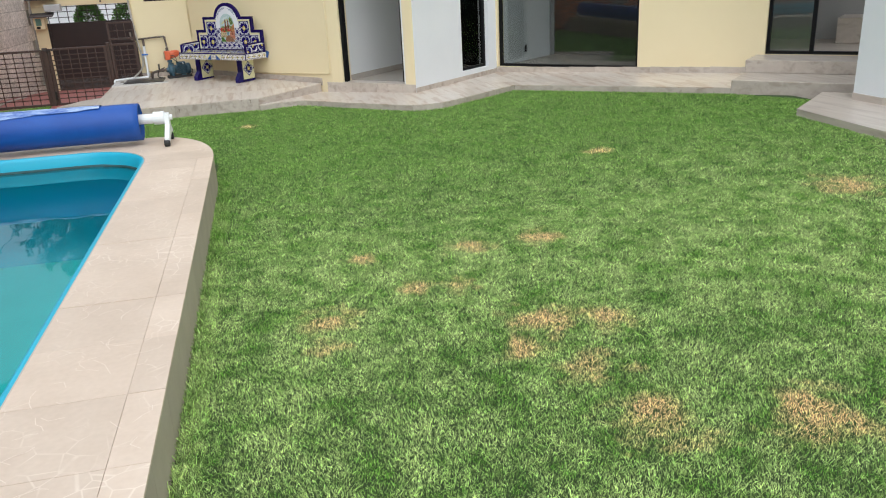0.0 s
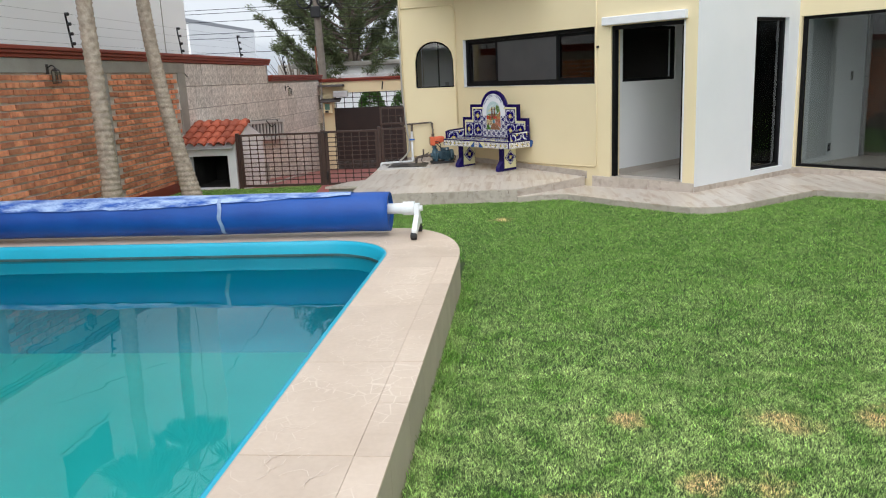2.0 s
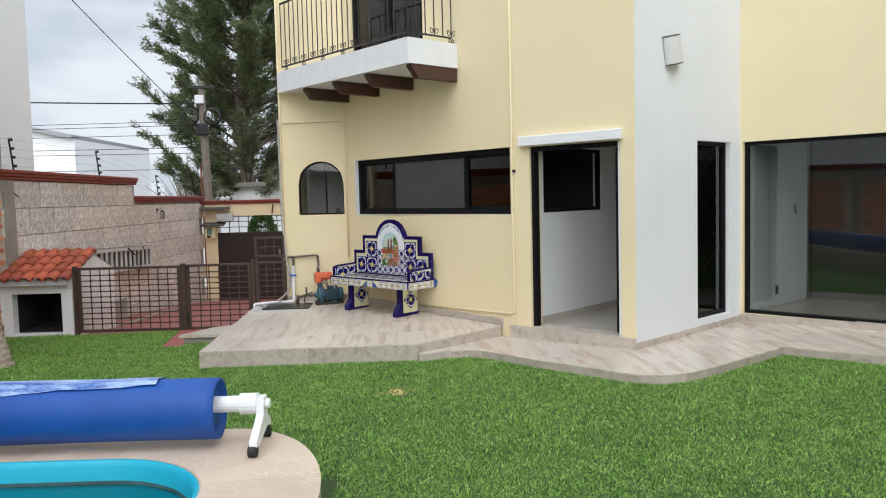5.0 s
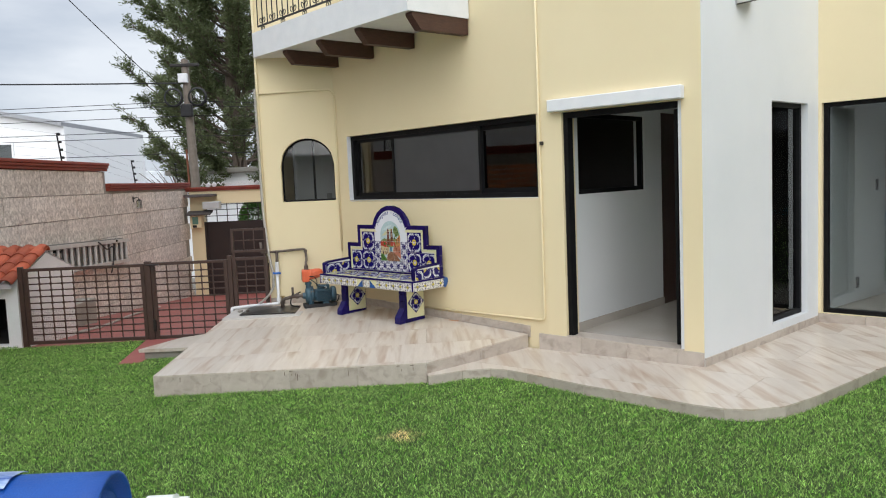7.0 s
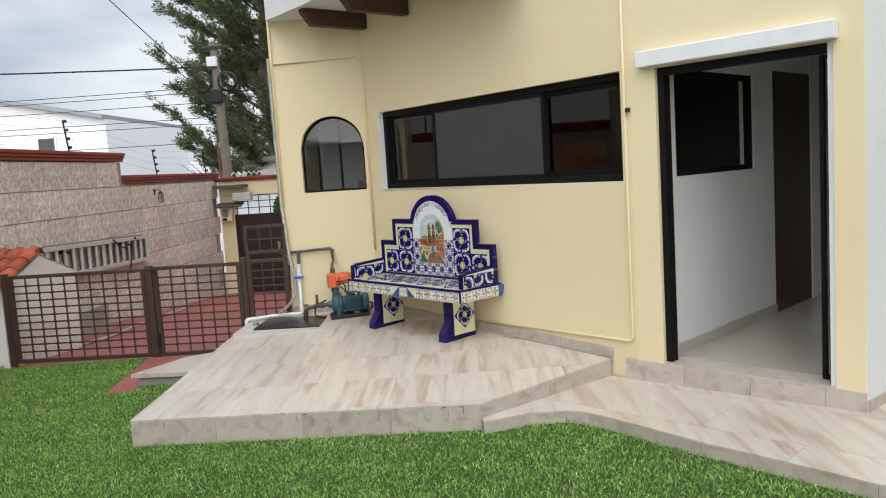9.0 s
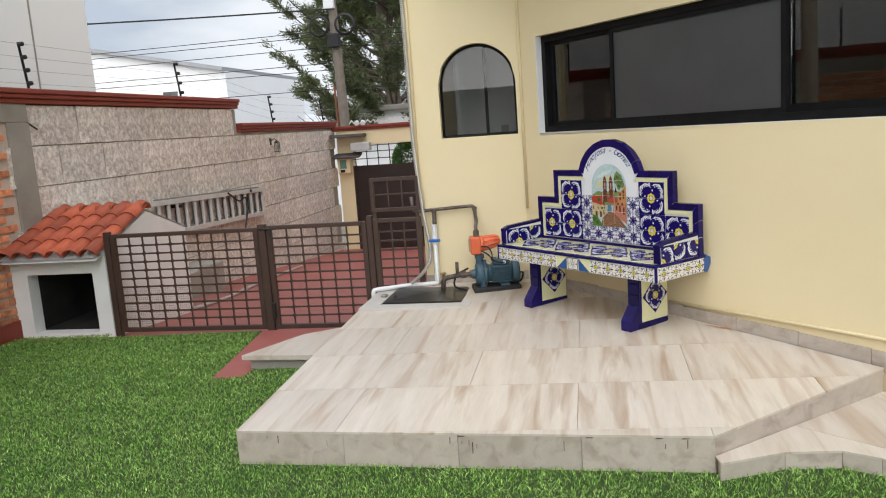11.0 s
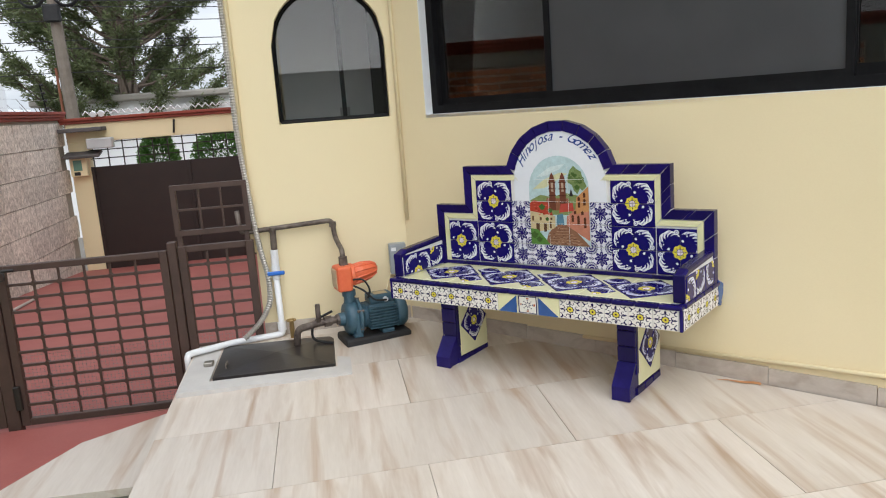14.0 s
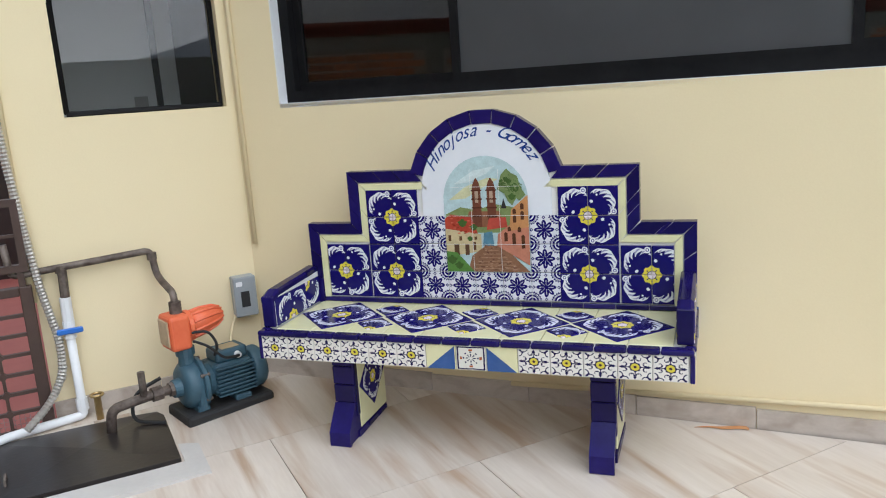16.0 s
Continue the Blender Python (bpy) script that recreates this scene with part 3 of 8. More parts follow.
SCREEN = matte("dark_insect_screen", (0.042, 0.044, 0.048), (0.062, 0.065, 0.070), scale=3, rough=0.35, bump=0.05, fine=900)
part("screen", one_box((1.03, 0.072, 1.337), (2.37, 0.075, 1.923), M1), SCREEN, win, "dark grey insect screen")
pane("pane", M1, 0.315, 0.985, 1.342, 1.918, 0.10, PANE_DARK, win)
pane("pane", M1, 2.405, 3.09, 1.352, 1.908, 0.10, PANE_DARK, win)
part("reveal", box(bmesh.new(), (WIN[0] - 0.002, 0.0, 1.243), (WIN[1] + 0.002, 0.05, WIN[2] + 0.002), M1), TRIM_WHITE, win, "white painted sill")
part("reveal_side", box(bmesh.new(), (WIN[0] - 0.004, -0.003, WIN[2]), (WIN[0] + 0.003, 0.05, WIN[3]), M1), TRIM_WHITE, win)

arch_win = thing("window_2", "small arched window in a black frame", "window", kind="structure")
AX0, AX1, ASP, AK = 0.21, 0.845, 1.70, 0.98
ac, ar = (AX0 + AX1) / 2, (AX1 - AX0) / 2
ring = [(AX0 + 0.01, 1.275), (AX0 + 0.01, ASP)] + [(ac - (ar - 0.01) * math.cos(radians(a)), ASP + (ar - 0.01) * AK * math.sin(radians(a))) for a in range(9, 172, 9)] + [(AX1 - 0.01, ASP), (AX1 - 0.01, 1.275)]
bm = bmesh.new()
tube(bm, [M0 @ Vector((x, 0.07, z)) for x, z in ring + ring[:1]], 0.013, 6, False)
part("window_frame", bm, BLACK, arch_win)
part("mullion", one_box((ac + 0.05, 0.09, 1.28), (ac + 0.075, 0.11, 1.98), M0), BLACK, arch_win)
bm = bmesh.new()
bm.faces.new([bm.verts.new(M0 @ Vector((x, 0.085, z))) for x, z in ring])
ob = part("pane", bm, PANE_DARK, arch_win)
if ob.data.polygons[0].normal.y > 0:
    ob.data.flip_normals()
ob.visible_shadow = False

# doorway
door = thing("door_1", "open doorway with a black aluminium frame and white lintel", "door", kind="structure")
for a, b in ((DOOR[0], DOOR[0] + 0.045), (DOOR[1] - 0.045, DOOR[1])):
    part("jamb", one_box((a + 0.001, 0.03, DOOR[2]), (b - 0.001, 0.11, DOOR[3] - 0.002), MD), BLACK, door)
part("head", one_box((DOOR[0] + 0.045, 0.03, DOOR[3] - 0.05), (DOOR[1] - 0.045, 0.11, DOOR[3] - 0.002), MD), BLACK, door)
leaf = part("door_leaf", frame_bars(bmesh.new(), MD, DOOR[1] - 0.115, DOOR[1] - 0.05, DOOR[2] + 0.01, DOOR[3] - 0.055, 0.022, 0.115, 0.155), BLACK, door, "folded black frame leaf")
part("lintel", box(bmesh.new(), (DOOR[0] - 0.10, -0.07, DOOR[3] + 0.008), (DOOR[1] + 0.03, 0.0, DOOR[3] + 0.11), MD, 0.006), TRIM_WHITE, door, "rough white painted lintel")
part("sill", box(bmesh.new(), (DOOR[0] - 0.0, -0.01, -0.12), (DOOR[1], 0.2, DOOR[2] + 0.003), MD), STREAK_SIDE, door)

# slit window and big window
slit = thing("window_3", "tall narrow window in a black frame", "window", kind="structure")
part("window_frame", frame_bars(bmesh.new(), MW, SLIT[0], SLIT[1], SLIT[2], SLIT[3], 0.04, 0.06, 0.12), BLACK, slit)
pane("pane", MW, SLIT[0] + 0.04, SLIT[1] - 0.04, SLIT[2] + 0.04, SLIT[3] - 0.04, 0.09, PANE, slit)
big = thing("window_4", "floor-high picture window in a black frame", "window", kind="structure")
part("window_frame", frame_bars(bmesh.new(), M3, BIG[0], BIG[1], BIG[2], BIG[3], 0.04, 0.05, 0.11), BLACK, big)
pane("pane", M3, BIG[0] + 0.04, BIG[1] - 0.04, BIG[2] + 0.04, BIG[3] - 0.04, 0.08, PANE, big)
door2 = thing("door_2", "glazed side door ajar in a black frame", "door", kind="structure")
part("door_frame", frame_bars(bmesh.new(), M3, DOOR2[0], DOOR2[1], DOOR2[2], DOOR2[3], 0.04, 0.05, 0.11), BLACK, door2)
part("stile", one_box((4.58, 0.05, DOOR2[2]), (4.63, 0.10, DOOR2[3] - 0.04), M3), BLACK, door2)
pane("pane", M3, 4.09, 4.58, DOOR2[2] + 0.04, DOOR2[3] - 0.04, 0.07, PANE, door2)

# baseboards of beige tile
skirt = thing("baseboard", "low beige tile skirting along the house", "baseboard", kind="structure")
for m_, a, b, low, high in ((M0, 0.0, 0.87, deck_z, 0.075), (M1, 0.01, L1 - 0.22, deck_z, 0.075), (MW, 0.0, LW, path_z, 0.065), (M3, 0.0, 3.95, path_z, 0.08), (along((5.98, 7.0), (5.98, 3.0)), 0.0, 4.0, lambda x_, y_: lawn_z(x_, y_) + 0.075, 0.07)):
    s = a
    while s < b - 0.02:
        e = min(s + 0.42, b)
        c = m_ @ Vector(((s + e) / 2, 0, 0))
        z = low(c.x, c.y)
        part("skirting_tile", one_box((s + 0.0015, -0.012, z - 0.03), (e - 0.0015, -0.0005, z + high), m_), STREAK_SIDE, skirt)
        s = e
s = -0.1
while s < LD - 0.02:
    e = min(s + 0.44, LD)
    part("skirting_tile", one_box((s + 0.0015, -0.014, -0.2), (e - 0.0015, -0.002, 0.036), MD), STREAK_SIDE, skirt)
    s = e

# rooms behind the openings
room = thing("hall_interior", "white hallway behind the open door", "room", kind="structure")
I0 = MD @ Vector((DOOR[0] - 0.03, 0.2, 0))
IN = Vector((0.68, 0.733, 0)).normalized()
part("floor_inside", prism(bmesh.new(), [tuple((MD @ Vector((0.0, 0.2, 0)))[:2]), tuple((MD @ Vector((LD - 0.2, 0.2, 0)))[:2]), (4.6, 14.0), (3.5, 15.6)], -0.1, 0.04), INNER_FLOOR, room, "polished grey tile floor")
MI = along((I0.x, I0.y), (I0.x + IN.x, I0.y + IN.y))
part("wall_inside", holed(bmesh.new(), MI, 1.725, 0.04, 2.55, 0.12, [(0.10, 1.36, 1.27, 2.0)]), INNER, room)
part("wall_inside_end", one_box((2.51, -0.02, 0.04), (3.6, 0.1, 2.55), MI), INNER, room)
part("inner_skirting", one_box((0.0, -0.012, 0.04), (1.725, -0.001, 0.115), MI), INNER_FLOOR, room)
part("wall_inside_back", one_box((3.3, -1.6, 0.04), (3.4, 0.0, 2.55), MI), INNER, room)
part("wall_over_door", one_box((1.726, 0.0, 2.05), (2.51, 0.1, 2.55), MI), INNER, room)
part("wood_door", one_box((1.727, -0.006, 0.04), (2.508, 0.05, 2.05), MI), matte("dark_walnut_door", (0.030, 0.012, 0.008), (0.055, 0.024, 0.014), scale=5, rough=0.4, stretch=(6, 6, 0.5)), room, "dark brown wooden door")
part("inner_window_frame", frame_bars(bmesh.new(), MI, 0.10, 1.36, 1.27, 2.0, 0.04, 0.02, 0.07), BLACK, room)
solo("ceiling_1", prism(bmesh.new(), [(-1.02, 14.42), (1.12, 11.9), (2.1, 11.0), (3.72, 12.45), (C5[0] + 0.1, C5[1] + 0.15), (C5[0] + 3, C5[1] + 5), (4, 18), (-1.7, 18), (-1.7, 14.42)], 2.56, 2.62), INNER, "white flat ceiling", "ceiling", "structure")

kitchen = thing("kitchen_interior", "dim grey room behind the long window", "room", kind="structure")
part("back_wall", one_box((-1.75, 17.6, 0), (3.6, 17.7, 2.56)), INNER, kitchen)
part("floor_slab", prism(bmesh.new(), [(-1.75, 14.46), (-1.0, 14.46), (1.0, 12.1), (3.4, 15.5), (3.4, 17.6), (-1.75, 17.6)], -0.1, 0.03), INNER_FLOOR, kitchen)
# partition coloured dark so the kitchen looks unlit through the inner window
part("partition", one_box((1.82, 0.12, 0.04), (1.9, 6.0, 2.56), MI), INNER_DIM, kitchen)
part("counter", box(bmesh.new(), (0.2, 1.9, 0.03), (2.6, 2.5, 0.93), M1, 0.01), matte("orange_wood", (0.26, 0.11, 0.035), (0.34, 0.15, 0.05), scale=4, rough=0.5), kitchen, "warm wooden cabinet")
part("cabinet", box(bmesh.new(), (0.1, 2.2, 1.05), (0.75, 2.5, 1.9), M1, 0.01), matte("honey_wood", (0.42, 0.20, 0.06), (0.52, 0.27, 0.09), scale=4, rough=0.5), kitchen, "honey wooden wall cabinet")

part("arch_room_wall", one_box((-1.745, 15.4, 0.03), (-1.12, 15.48, 2.56)), INNER, kitchen, "white wall behind the arched window")
part("switch_plate", one_box((-1.36, 15.392, 1.22), (-1.29, 15.399, 1.34)), INNER_DARK, kitchen)

lounge = thing("lounge_interior", "white walled room behind the picture window", "room", kind="structure")
part("floor_slab", prism(bmesh.new(), [C4, C5, (C5[0] + 3, C5[1] + 3), (6.5, 15.6)], -0.1, 0.028), INNER_FLOOR, lounge)
ML = along(C4, (C4[0] + 0.786, C4[1] + 0.618))
part("side_wall", one_box((0.22, 0.0, 0.03), (1.62, 0.1, 2.56), ML), INNER, lounge)
# wall end, back, right wall and cabinet carry the room's shade as colour
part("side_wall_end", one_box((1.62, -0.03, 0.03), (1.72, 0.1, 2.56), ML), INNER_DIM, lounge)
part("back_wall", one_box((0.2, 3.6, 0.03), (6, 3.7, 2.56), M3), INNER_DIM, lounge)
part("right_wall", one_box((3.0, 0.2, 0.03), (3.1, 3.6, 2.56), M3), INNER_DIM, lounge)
part("unlit_cabinet", box(bmesh.new(), (1.2, 2.3, 0.03), (2.9, 2.7, 1.6), M3, 0.01), INNER_DIM, lounge)
part("socket", one_box((0.82, -0.009, 0.17), (0.88, -0.001, 0.28), ML), BLACK, lounge)
part("switch_plate", one_box((1.28, -0.009, 1.15), (1.33, -0.001, 1.27), ML), BLACK, lounge)
# added dark panel standing in for the room's unlit depth
ME_ = along((4.97, 13.42), (4.97 + 0.695, 13.42 - 0.719))
part("dark_depth_panel", one_box((0.0, 0.0, 0.03), (2.6, 0.08, 2.56), ME_), INNER_DIM, lounge)
# stair room wall in the dimmed grey, for the dark interior behind the door
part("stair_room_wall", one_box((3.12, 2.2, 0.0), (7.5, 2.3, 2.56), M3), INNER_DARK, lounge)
part("inner_step", one_box((4.7, 1.5, 0.27), (7.4, 2.2, 0.62), M3), STREAK_SIDE, lounge)
part("inner_floor", one_box((3.2, 0.22, 0.0), (7.4, 2.2, 0.266), M3), STREAK_SIDE, lounge)


# window in the house's yard side
side_win = thing("window_5", "white framed window on the yard side of the house", "window", kind="structure")
MS = along((C0[0], C0[1] + 9), (C0[0], C0[1] + 0.2))
part("window_frame", frame_bars(bmesh.new(), MS, 6.3, 8.1, 0.95, 2.15, 0.05, 0.05, 0.12), TRIM_WHITE, side_win)
part("mullion", one_box((7.17, 0.06, 1.0), (7.23, 0.11, 2.1), MS), TRIM_WHITE, side_win)
pane("pane", MS, 6.35, 8.05, 1.0, 2.1, 0.08, PANE, side_win)

# ---- balcony ----
balcony = thing("balcony", "white balcony with black iron railing on wooden corbels", "balcony")
N1 = Vector((-0.766, -0.643, 0))
BL, BR = Vector((-1.965, 14.17, 0)), Vector((-0.11, 11.94, 0))
MB = along((BL.x, BL.y), (BR.x, BR.y))
BLEN = (BR - BL).length
bm = prism(bmesh.new(), [(BL.x, BL.y), (BR.x, BR.y), (0.458, 12.424), (-1.07, 14.245), (-1.945, 14.245)], 2.96, 3.24)
part("slab", bm, TRIM_WHITE, balcony, "white painted slab")
WOOD = matte("dark_stained_beam", (0.040, 0.016, 0.010), (0.085, 0.036, 0.022), scale=6, rough=0.55, bump=0.3, stretch=(3, 3, 12))
for s in (0.62, 1.32, 2.03, 2.84):
    bm = bmesh.new()
    prof = [(0.06, 0.0), (0.06, -0.03), (0.16, -0.15), (0.735, -0.15), (0.735, 0.0)]
    rows_ = [[bm.verts.new(MB @ Vector((s + dx, y, 2.959 + z))) for y, z in prof] for dx in (-0.045, 0.045)]
    bm.faces.new(rows_[0][::-1])
    bm.faces.new(rows_[1])
    for i in range(5):
        bm.faces.new((rows_[0][i], rows_[0][(i + 1) % 5], rows_[1][(i + 1) % 5], rows_[1][i]))
    part("corbel", bm, WOOD, balcony, "dark stained wooden corbel")
IRON = matte("black_wrought_iron", (0.012, 0.010, 0.009), (0.028, 0.022, 0.018), scale=12, rough=0.45)
rail_pts = [MB @ Vector((0.06, 0.05, 0)), MB @ Vector((BLEN - 0.06, 0.05, 0)), MB @ Vector((BLEN - 0.06, 0.70, 0))]
for z, r in ((3.31, 0.012), (4.16, 0.016)):
    part("rail", tube(bmesh.new(), [p_ + Vector((0, 0, z)) for p_ in rail_pts], r, 6), IRON, balcony)
k = 0
for a, b in zip(rail_pts, rail_pts[1:]):
    n_ = int((b - a).length / 0.115)
    for i in range(n_ + 1):
        p_ = a + (b - a) * i / n_
        part("baluster", tube(bmesh.new(), [p_ + Vector((0, 0, 3.31)), p_ + Vector((0, 0, 4.16))], 0.0075, 6), IRON, balcony)
        if i % 2 == 1:
            bm = bmesh.new()
            d = (b - a).normalized()
            for sg in (-1, 1):
                tube(bm, [p_ + d * sg * (0.012 + 0.035 * (1 - math.cos(t_))) * (1 - t_ / 12) + Vector((0, 0, 3.35 + 0.035 * math.sin(t_) + 0.012 * t_ * 0.4)) for t_ in [j * 0.55 for j in range(10)]], 0.0055, 5)
            part("scroll", bm, IRON, balcony, "small iron scroll")
            if i % 4 == 1:
                bm = bmesh.new()
                for sg in (-1, 1):
                    tube(bm, [p_ + Vector((0, 0, 3.275)) + (d * math.cos(t_) * 0.02 + Vector((0, 0, math.sin(t_) * 0.02))) + d * sg * 0.022 for t_ in [j * 0.7 for j in range(10)]], 0.005, 5)
                part("foot_ring", bm, IRON, balcony)
bdoor = thing("balcony_door", "black framed sliding balcony door with grey curtains", "door", kind="structure")
part("door_frame", frame_bars(bmesh.new(), M1, BALDOOR[0], BALDOOR[1], BALDOOR[2], BALDOOR[3], 0.06, 0.05, 0.12), BLACK, bdoor)
part("stile", one_box((0.92, 0.06, BALDOOR[2]), (1.03, 0.11, BALDOOR[3] - 0.06), M1), BLACK, bdoor)
pane("pane", M1, BALDOOR[0] + 0.06, BALDOOR[1] - 0.06, BALDOOR[2] + 0.06, BALDOOR[3] - 0.06, 0.085, PANE, bdoor)
bm = bmesh.new()
folds = [(0.2 + 0.012 * i, 0.26 + 0.02 * math.sin(i * 0.9)) for i in range(130)]
for (a, ya), (b, yb) in zip(folds, folds[1:]):
    quad(bm, M1, [(a, ya, 3.25), (b, yb, 3.25), (b, yb, 5.5), (a, ya, 5.5)])
part("curtain", bm, matte("pale_grey_curtain", (0.50, 0.53, 0.56), (0.62, 0.64, 0.66), scale=3, rough=0.9), bdoor, "pale grey pleated curtain", True)

# wall lamp on the white wall
lamp = thing("wall_lamp", "half-round brushed steel and frosted glass wall lamp", "lamp")
LS, LZ = 0.64, 2.90
MWALL = MW
MW = MWALL @ Matrix.Translation((LS, 0, LZ)) @ Matrix.Rotation(radians(-13), 4, "Y") @ Matrix.Translation((-LS, 0, -LZ))
bm = bmesh.new()
box(bm, (LS - 0.125, -0.012, LZ - 0.15), (LS + 0.125, 0.0, LZ + 0.15), MW)
part("back_plate", bm, matte("brushed_steel", (0.45, 0.46, 0.47), (0.55, 0.56, 0.57), rough=0.35, metal=0.9, stretch=(1, 1, 9)), lamp)
bm = bmesh.new()
cols_ = [[bm.verts.new(MW @ Vector((LS + 0.118 * math.cos(a), -0.012 - 0.10 * math.sin(a), z))) for a in [math.pi * i / 12 for i in range(13)]] for z in (LZ - 0.135, LZ + 0.135)]
for i in range(12):
    bm.faces.new((cols_[0][i], cols_[0][i + 1], cols_[1][i + 1], cols_[1][i]))
part("shade", bm, matte("frosted_shade", (0.62, 0.62, 0.60), (0.72, 0.72, 0.70), rough=0.3), lamp, "frosted half-round shade", True)
for z in (LZ - 0.145, LZ + 0.136):
    part("rim", prism(bmesh.new(), [(LS + 0.124 * math.cos(math.pi * i / 12), -0.012 - 0.107 * math.sin(math.pi * i / 12)) for i in range(13)], z, z + 0.007, MW), IRON, lamp)
MW = MWALL

# conduits on the yellow walls
CREAM = YELLOW
for name, lab, pts, r in (
    ("conduit", "cream painted conduit run down the wall corner", [(0.03, -0.012, 0.66), (0.03, -0.012, 2.50), (-0.05, -0.02, 2.57), (-0.86, -0.62, 2.57)], 0.011),
    ("conduit", "cream painted conduit along the bench wall", [(3.22, -0.012, 6.0), (3.22, -0.012, 0.16), (1.20, -0.012, 0.11)], 0.010),
):
    if pts[-1][0] < -0.5:
        path_ = [M1 @ Vector(p_) for p_ in pts[:2]] + [Vector((-1.10, 14.238, 2.57)), Vector((-1.945, 14.238, 2.55))]
    else:
        path_ = [M1 @ Vector(p_) for p_ in pts]
    solo(name, tube(bmesh.new(), bent(path_, 0.05), r, 8), CREAM, lab, "conduit", smooth=True)
bm = bmesh.new()
tube(bm, [(-1.962, 14.235, 0.55), (-1.962, 14.235, 2.2), (-1.965, 14.235, 6.0)], 0.016, 8)
solo("downpipe", bm, CREAM, "cream painted pipe down the house corner", "pipe", smooth=True)
solo("wall_hook", box(bmesh.new(), (3.235, -0.03, 1.72), (3.262, 0.0, 1.75), M1, 0.004), IRON, "small dark hook on the yellow wall", "hook")

# ---- tile glazes, drawn in each tile's own square ----
def glaze(name, kind):
    """Painted Talavera tile: 'leaf' quarter of a blue leaf and flower tile, 'flower' white tile with a yellow flower, 'lace' small blue lace tile."""
    m = bpy.data.materials.new(name)
    m.use_nodes = True
    nn, ll = m.node_tree.nodes, m.node_tree.links
    pr = nn["Principled BSDF"]
    uv, sp = nn.new("ShaderNodeUVMap"), nn.new("ShaderNodeSeparateXYZ")
    uv.uv_map = "tile"
    warp, wadd, wsub = nn.new("ShaderNodeTexNoise"), nn.new("ShaderNodeVectorMath"), nn.new("ShaderNodeVectorMath")
    warp.inputs["Scale"].default_value = 3.0
    wsub.operation, wsub.inputs[1].default_value = "MULTIPLY_ADD", (0.06, 0.06, 0.0)
    ll.new(uv.outputs[0], warp.inputs["Vector"])
    ll.new(warp.outputs["Color"], wsub.inputs[0])
    wadd.operation = "ADD"
    wsub.inputs[2].default_value = (-0.03, -0.03, 0)
    ll.new(uv.outputs[0], wadd.inputs[0])
    ll.new(wsub.outputs[0], wadd.inputs[1])
    ll.new(wadd.outputs[0], sp.inputs[0])
    x, y = sp.outputs[0], sp.outputs[1]

    def f(op, a, b=None):
        k = nn.new("ShaderNodeMath")
        k.operation = op
        for i, v in enumerate((a, b)):
            if v is None:
                continue
            if isinstance(v, (int, float)):
                k.inputs[i].default_value = v
            else:
                ll.new(v, k.inputs[i])
        return k.outputs[0]

    def polar(cx_, cy_):
        dx, dy = f("SUBTRACT", x, cx_), f("SUBTRACT", y, cy_)
        return f("SQRT", f("ADD", f("MULTIPLY", dx, dx), f("MULTIPLY", dy, dy))), f("ARCTAN2", dy, dx)

    def band(v, lo, hi):
        return f("MULTIPLY", f("GREATER_THAN", v, lo), f("LESS_THAN", v, hi))

    def lay(base, mask, colour):
        k = nn.new("ShaderNodeMix")
        k.data_type = "RGBA"
        ll.new(mask, k.inputs[0])
        if isinstance(base, tuple):
            k.inputs[6].default_value = rgba(base)
        else:
            ll.new(base, k.inputs[6])
        k.inputs[7].default_value = rgba(colour)
        return k.outputs[2]

    BLUE, PALE, GOLD, INK = (0.008, 0.005, 0.115), (0.72, 0.74, 0.76), (0.66, 0.57, 0.06), (0.008, 0.006, 0.06)
    if kind == "leaf":
        r2, a2 = polar(1.0, 0.0)
        # a scrolled leaf bent round the tile's outer corner, thick in the middle, with a curl at one end
        dx, dy = f("SUBTRACT", x, 0.60), f("SUBTRACT", y, 0.40)
        r3 = f("SQRT", f("ADD", f("MULTIPLY", dx, dx), f("MULTIPLY", dy, dy)))
        a3 = f("ARCTAN2", f("ADD", f("MULTIPLY", dx, -0.707), f("MULTIPLY", dy, -0.707)), f("ADD", f("MULTIPLY", dx, -0.707), f("MULTIPLY", dy, 0.707)))
        off = f("DIVIDE", f("ADD", a3, 0.15), 1.75)
        wide = f("MAXIMUM", f("SUBTRACT", 1.0, f("MULTIPLY", off, off)), 0.0)
        teeth = f("FRACT", f("ADD", f("MULTIPLY", a3, 1.75), f("MULTIPLY", r3, 1.8)))
        inner_ = f("SUBTRACT", 0.475, f("MULTIPLY", wide, f("ADD", 0.055, f("MULTIPLY", teeth, 0.19))))
        outer_ = f("ADD", 0.462, f("MULTIPLY", wide, f("ADD", 0.05, f("MULTIPLY", f("SINE", f("MULTIPLY", a3, 7.0)), 0.022))))
        leaf_ = f("MULTIPLY", f("GREATER_THAN", r3, inner_), f("LESS_THAN", r3, outer_))
        c = lay(BLUE, leaf_, PALE)
        shade = f("GREATER_THAN", f("SINE", f("ADD", f("MULTIPLY", a3, 11.0), f("MULTIPLY", r3, 34.0))), 0.55)
        c = lay(c, f("MULTIPLY", f("MULTIPLY", shade, leaf_), f("LESS_THAN", r3, f("SUBTRACT", outer_, 0.035))), (0.30, 0.31, 0.46))
        rk, ak = polar(0.86, 0.84)
        c = lay(c, f("LESS_THAN", rk, 0.105), PALE)
        c = lay(c, band(rk, 0.035, 0.062), (0.10, 0.09, 0.28))
        rm, am = polar(0.52, 0.12)
        c = lay(c, f("LESS_THAN", rm, 0.055), PALE)
        rn, an = polar(0.30, 0.30)
        c = lay(c, f("LESS_THAN", rn, 0.035), PALE)
